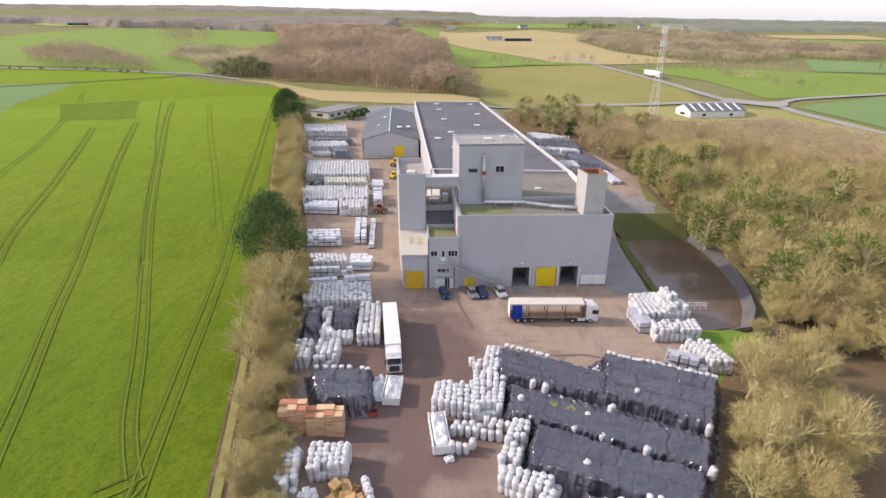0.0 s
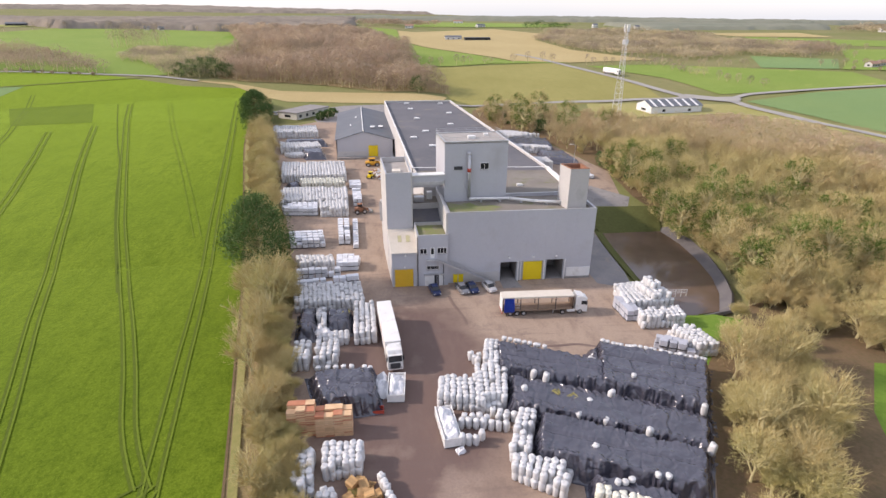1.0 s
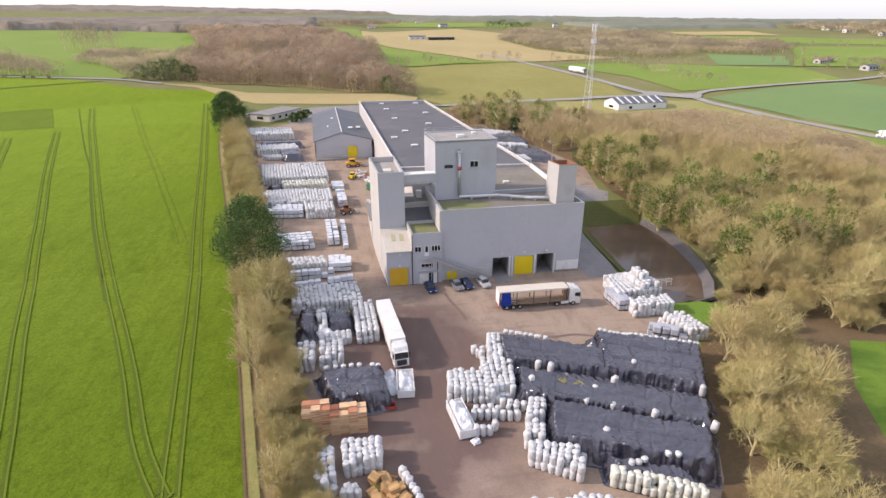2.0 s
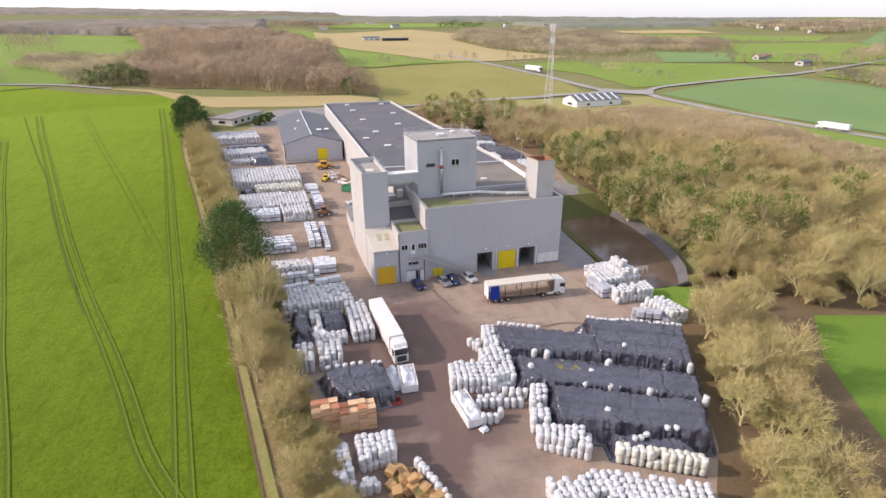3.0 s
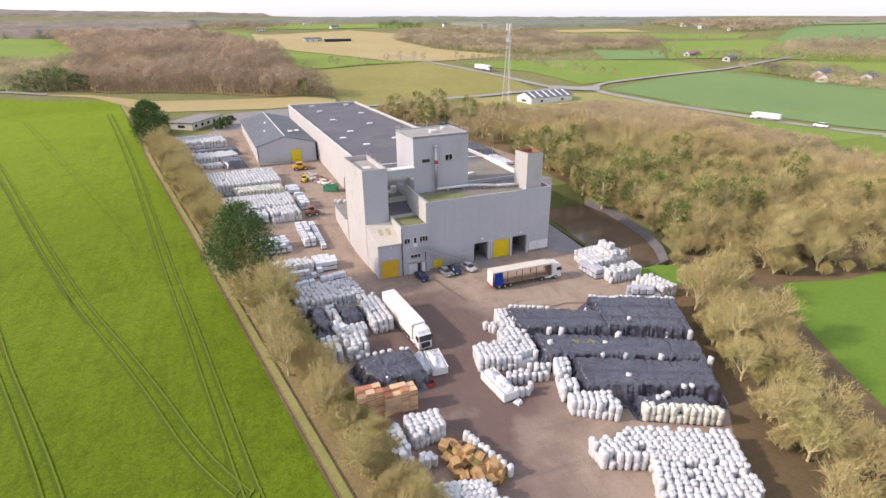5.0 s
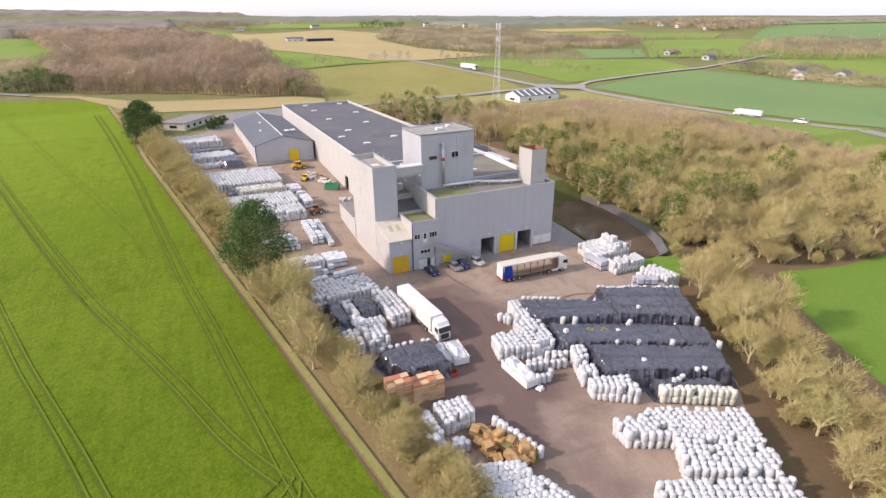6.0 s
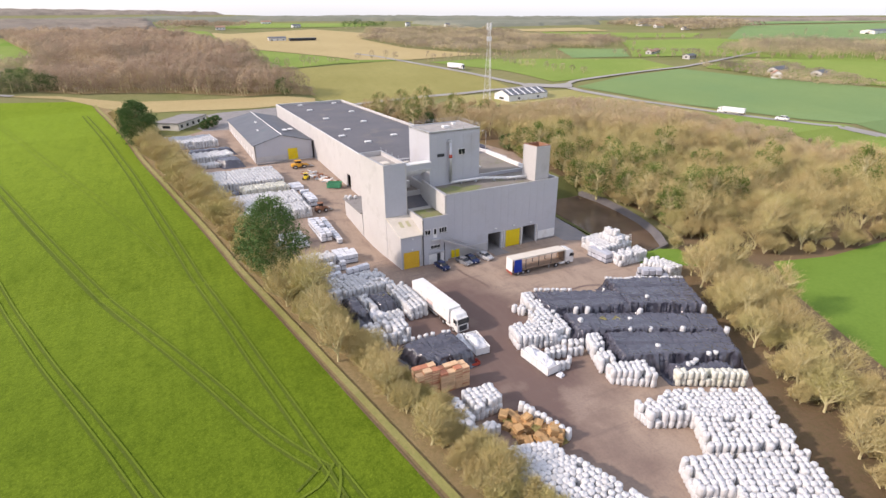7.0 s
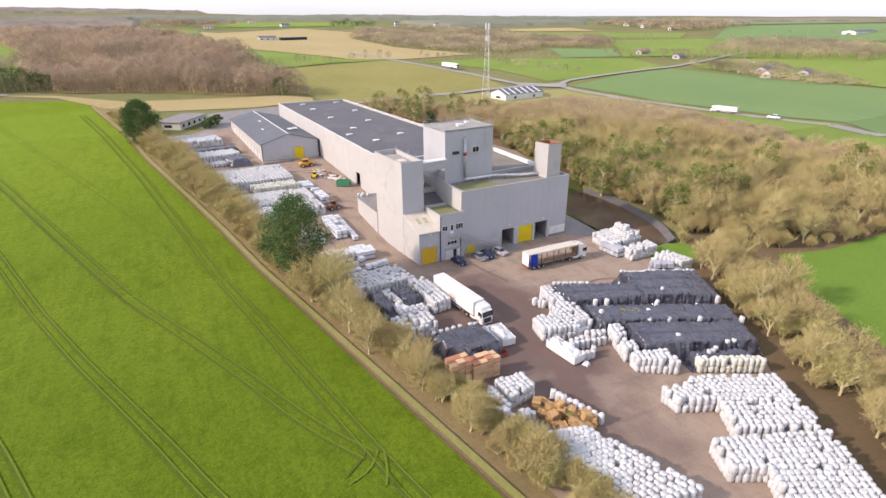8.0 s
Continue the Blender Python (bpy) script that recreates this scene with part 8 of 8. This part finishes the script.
def loader(label, m, paint, name):
    t = thing(name, label, "loader", m=m)
    part("body", loft([(-1.6, 0.7, 0.6, 0.6, 1.5), (-0.4, 0.8, 0.7, 0.5, 1.7), (0.8, 0.75, 0.6, 0.5, 1.3)]), paint, t)
    part("cab", box(-0.7, -0.6, 1.6, 0.5, 0.6, 2.5, 0.08), M_GLASS, t)
    part("cab_roof", box(-0.8, -0.7, 2.5, 0.6, 0.7, 2.62), paint, t)
    for y in (-0.75, 0.6):
        bm = bmesh.new()
        prism([(-0.6, y), (2.4, y), (2.4, y + 0.15), (-0.6, y + 0.15)], [1.7, 0.5, 0.5, 1.7], [1.95, 0.75, 0.75, 1.95], bm)
        part("arm", bm, paint, t)
    part("bucket", prism([(2.3, -1.0), (3.2, -1.0), (3.2, 1.0), (2.3, 1.0)], [0.15, 0.1, 0.1, 0.15], [0.9, 0.3, 0.3, 0.9]), M_STEEL, t)
    for x in (-1.0, 1.0):
        for y in (-0.95, 0.95):
            wheel(t, x, y, 0.55, 0.4)
    return t


loader("small red brown loader standing in the yard", pose(-8.0, 39.3, land(-8, 39.3) + 0.03, 0, 0, 10), M_RUST, "wheel_loader")
loader("orange wheel loader standing before the shed", pose(-5.2, 79.0, land(-5, 79) + 0.03, 0, 0, 5) @ Matrix.Diagonal((1.5, 1.3, 0.95, 1)), M_ORANGE, "wheel_loader")
loader("small dull yellow forklift beside white scrap", pose(-5.6, 66.5, land(-5.6, 66.5) + 0.03, 0, 0, 60) @ Matrix.Scale(0.8, 4), M_YELLOW, "forklift")
# scrap along the hall
SCRAP = [M_STEEL, M_WHITE, M_RUST, M_WHITE, M_OLDWOOD]
for i in range(80):
    u = rnd.random()
    x, y = -4.2 + 5.6 * u + rnd.uniform(-1.5, 1.5), 73 - 13 * u + rnd.uniform(-1.5, 1.5)
    b = box(-rnd.uniform(0.3, 1.8), -rnd.uniform(0.1, 0.6), 0, rnd.uniform(0.3, 1.8), rnd.uniform(0.1, 0.6), rnd.uniform(0.1, 0.7), 0.03)
    o = part("scrap_piece", b, SCRAP[rnd.randrange(5)])
    o.matrix_basis = Matrix.Translation((x, y, land(x, y) + 0.03)) @ Matrix.Rotation(rnd.uniform(0, 6), 4, "Z") @ Matrix.Rotation(radians(rnd.uniform(-6, 6)), 4, "X")
    tagged(o, "piece of pale scrap lying beside the hall", "scrap", "scrap beside the hall")
for x, y in ((-1.6, 33.0), (-1.0, 34.0), (0.2, 33.2), (-2.0, 34.2)):
    set_down(SQUAT[0], "big_bag", "white big bag on the side block's ledge", "big bag", "bags on the ledge", Matrix.Translation((x, y, 7.1)) @ Matrix.Rotation(x, 4, "Z") @ Matrix.Diagonal((0.95, 0.95, 0.6, 1)))
# railing by the pond, lamp post, road traffic
fence = thing("pond_railing", "white tubular railing standing at the pond", "railing")
for i in range(5):
    bm = bmesh.new()
    tube(bm, (54.6 + i * 1.15, -9.2, -0.6), (54.6 + i * 1.15, -9.2, 1.0), 0.06, 0.06, 6)
    part("post", bm, M_WHITE, fence)
for z in (0.3, 0.65, 1.0):
    bm = bmesh.new()
    tube(bm, (54.6, -9.2, z), (59.2, -9.2, z), 0.05, 0.05, 6)
    part("rail", bm, M_WHITE, fence)
lp = thing("street_lamp", "thin grey lamp post behind the hall", "street lamp", m=Matrix.Translation((60, 66, land(60, 66))))
bm = bmesh.new()
tube(bm, (0, 0, 0), (0, 0, 9), 0.12, 0.07, 8), tube(bm, (0, 0, 9), (-1.2, 0, 9.3), 0.06, 0.05, 6)
part("pole", bm, M_STEEL, lp)
part("lamp_head", box(-1.9, -0.2, 9.2, -1.1, 0.2, 9.4, 0.05), M_WHITE, lp)
for label, m in (("white articulated lorry on the country road", pose(214.2, 76, land(214, 80) + 0.55, 0, 0, 106) @ Matrix.Scale(0.8, 4)), ("white box lorry on the far road", pose(154.6, 284, land(155, 276) + 0.55, 0, 0, -74))):
    lorry(label, m, False)
van = car("white van on the country road", pose(219.4, 60, land(219, 60) + 0.6, 0, 0, -72) @ Matrix.Scale(1.35, 4), M_WHITE)
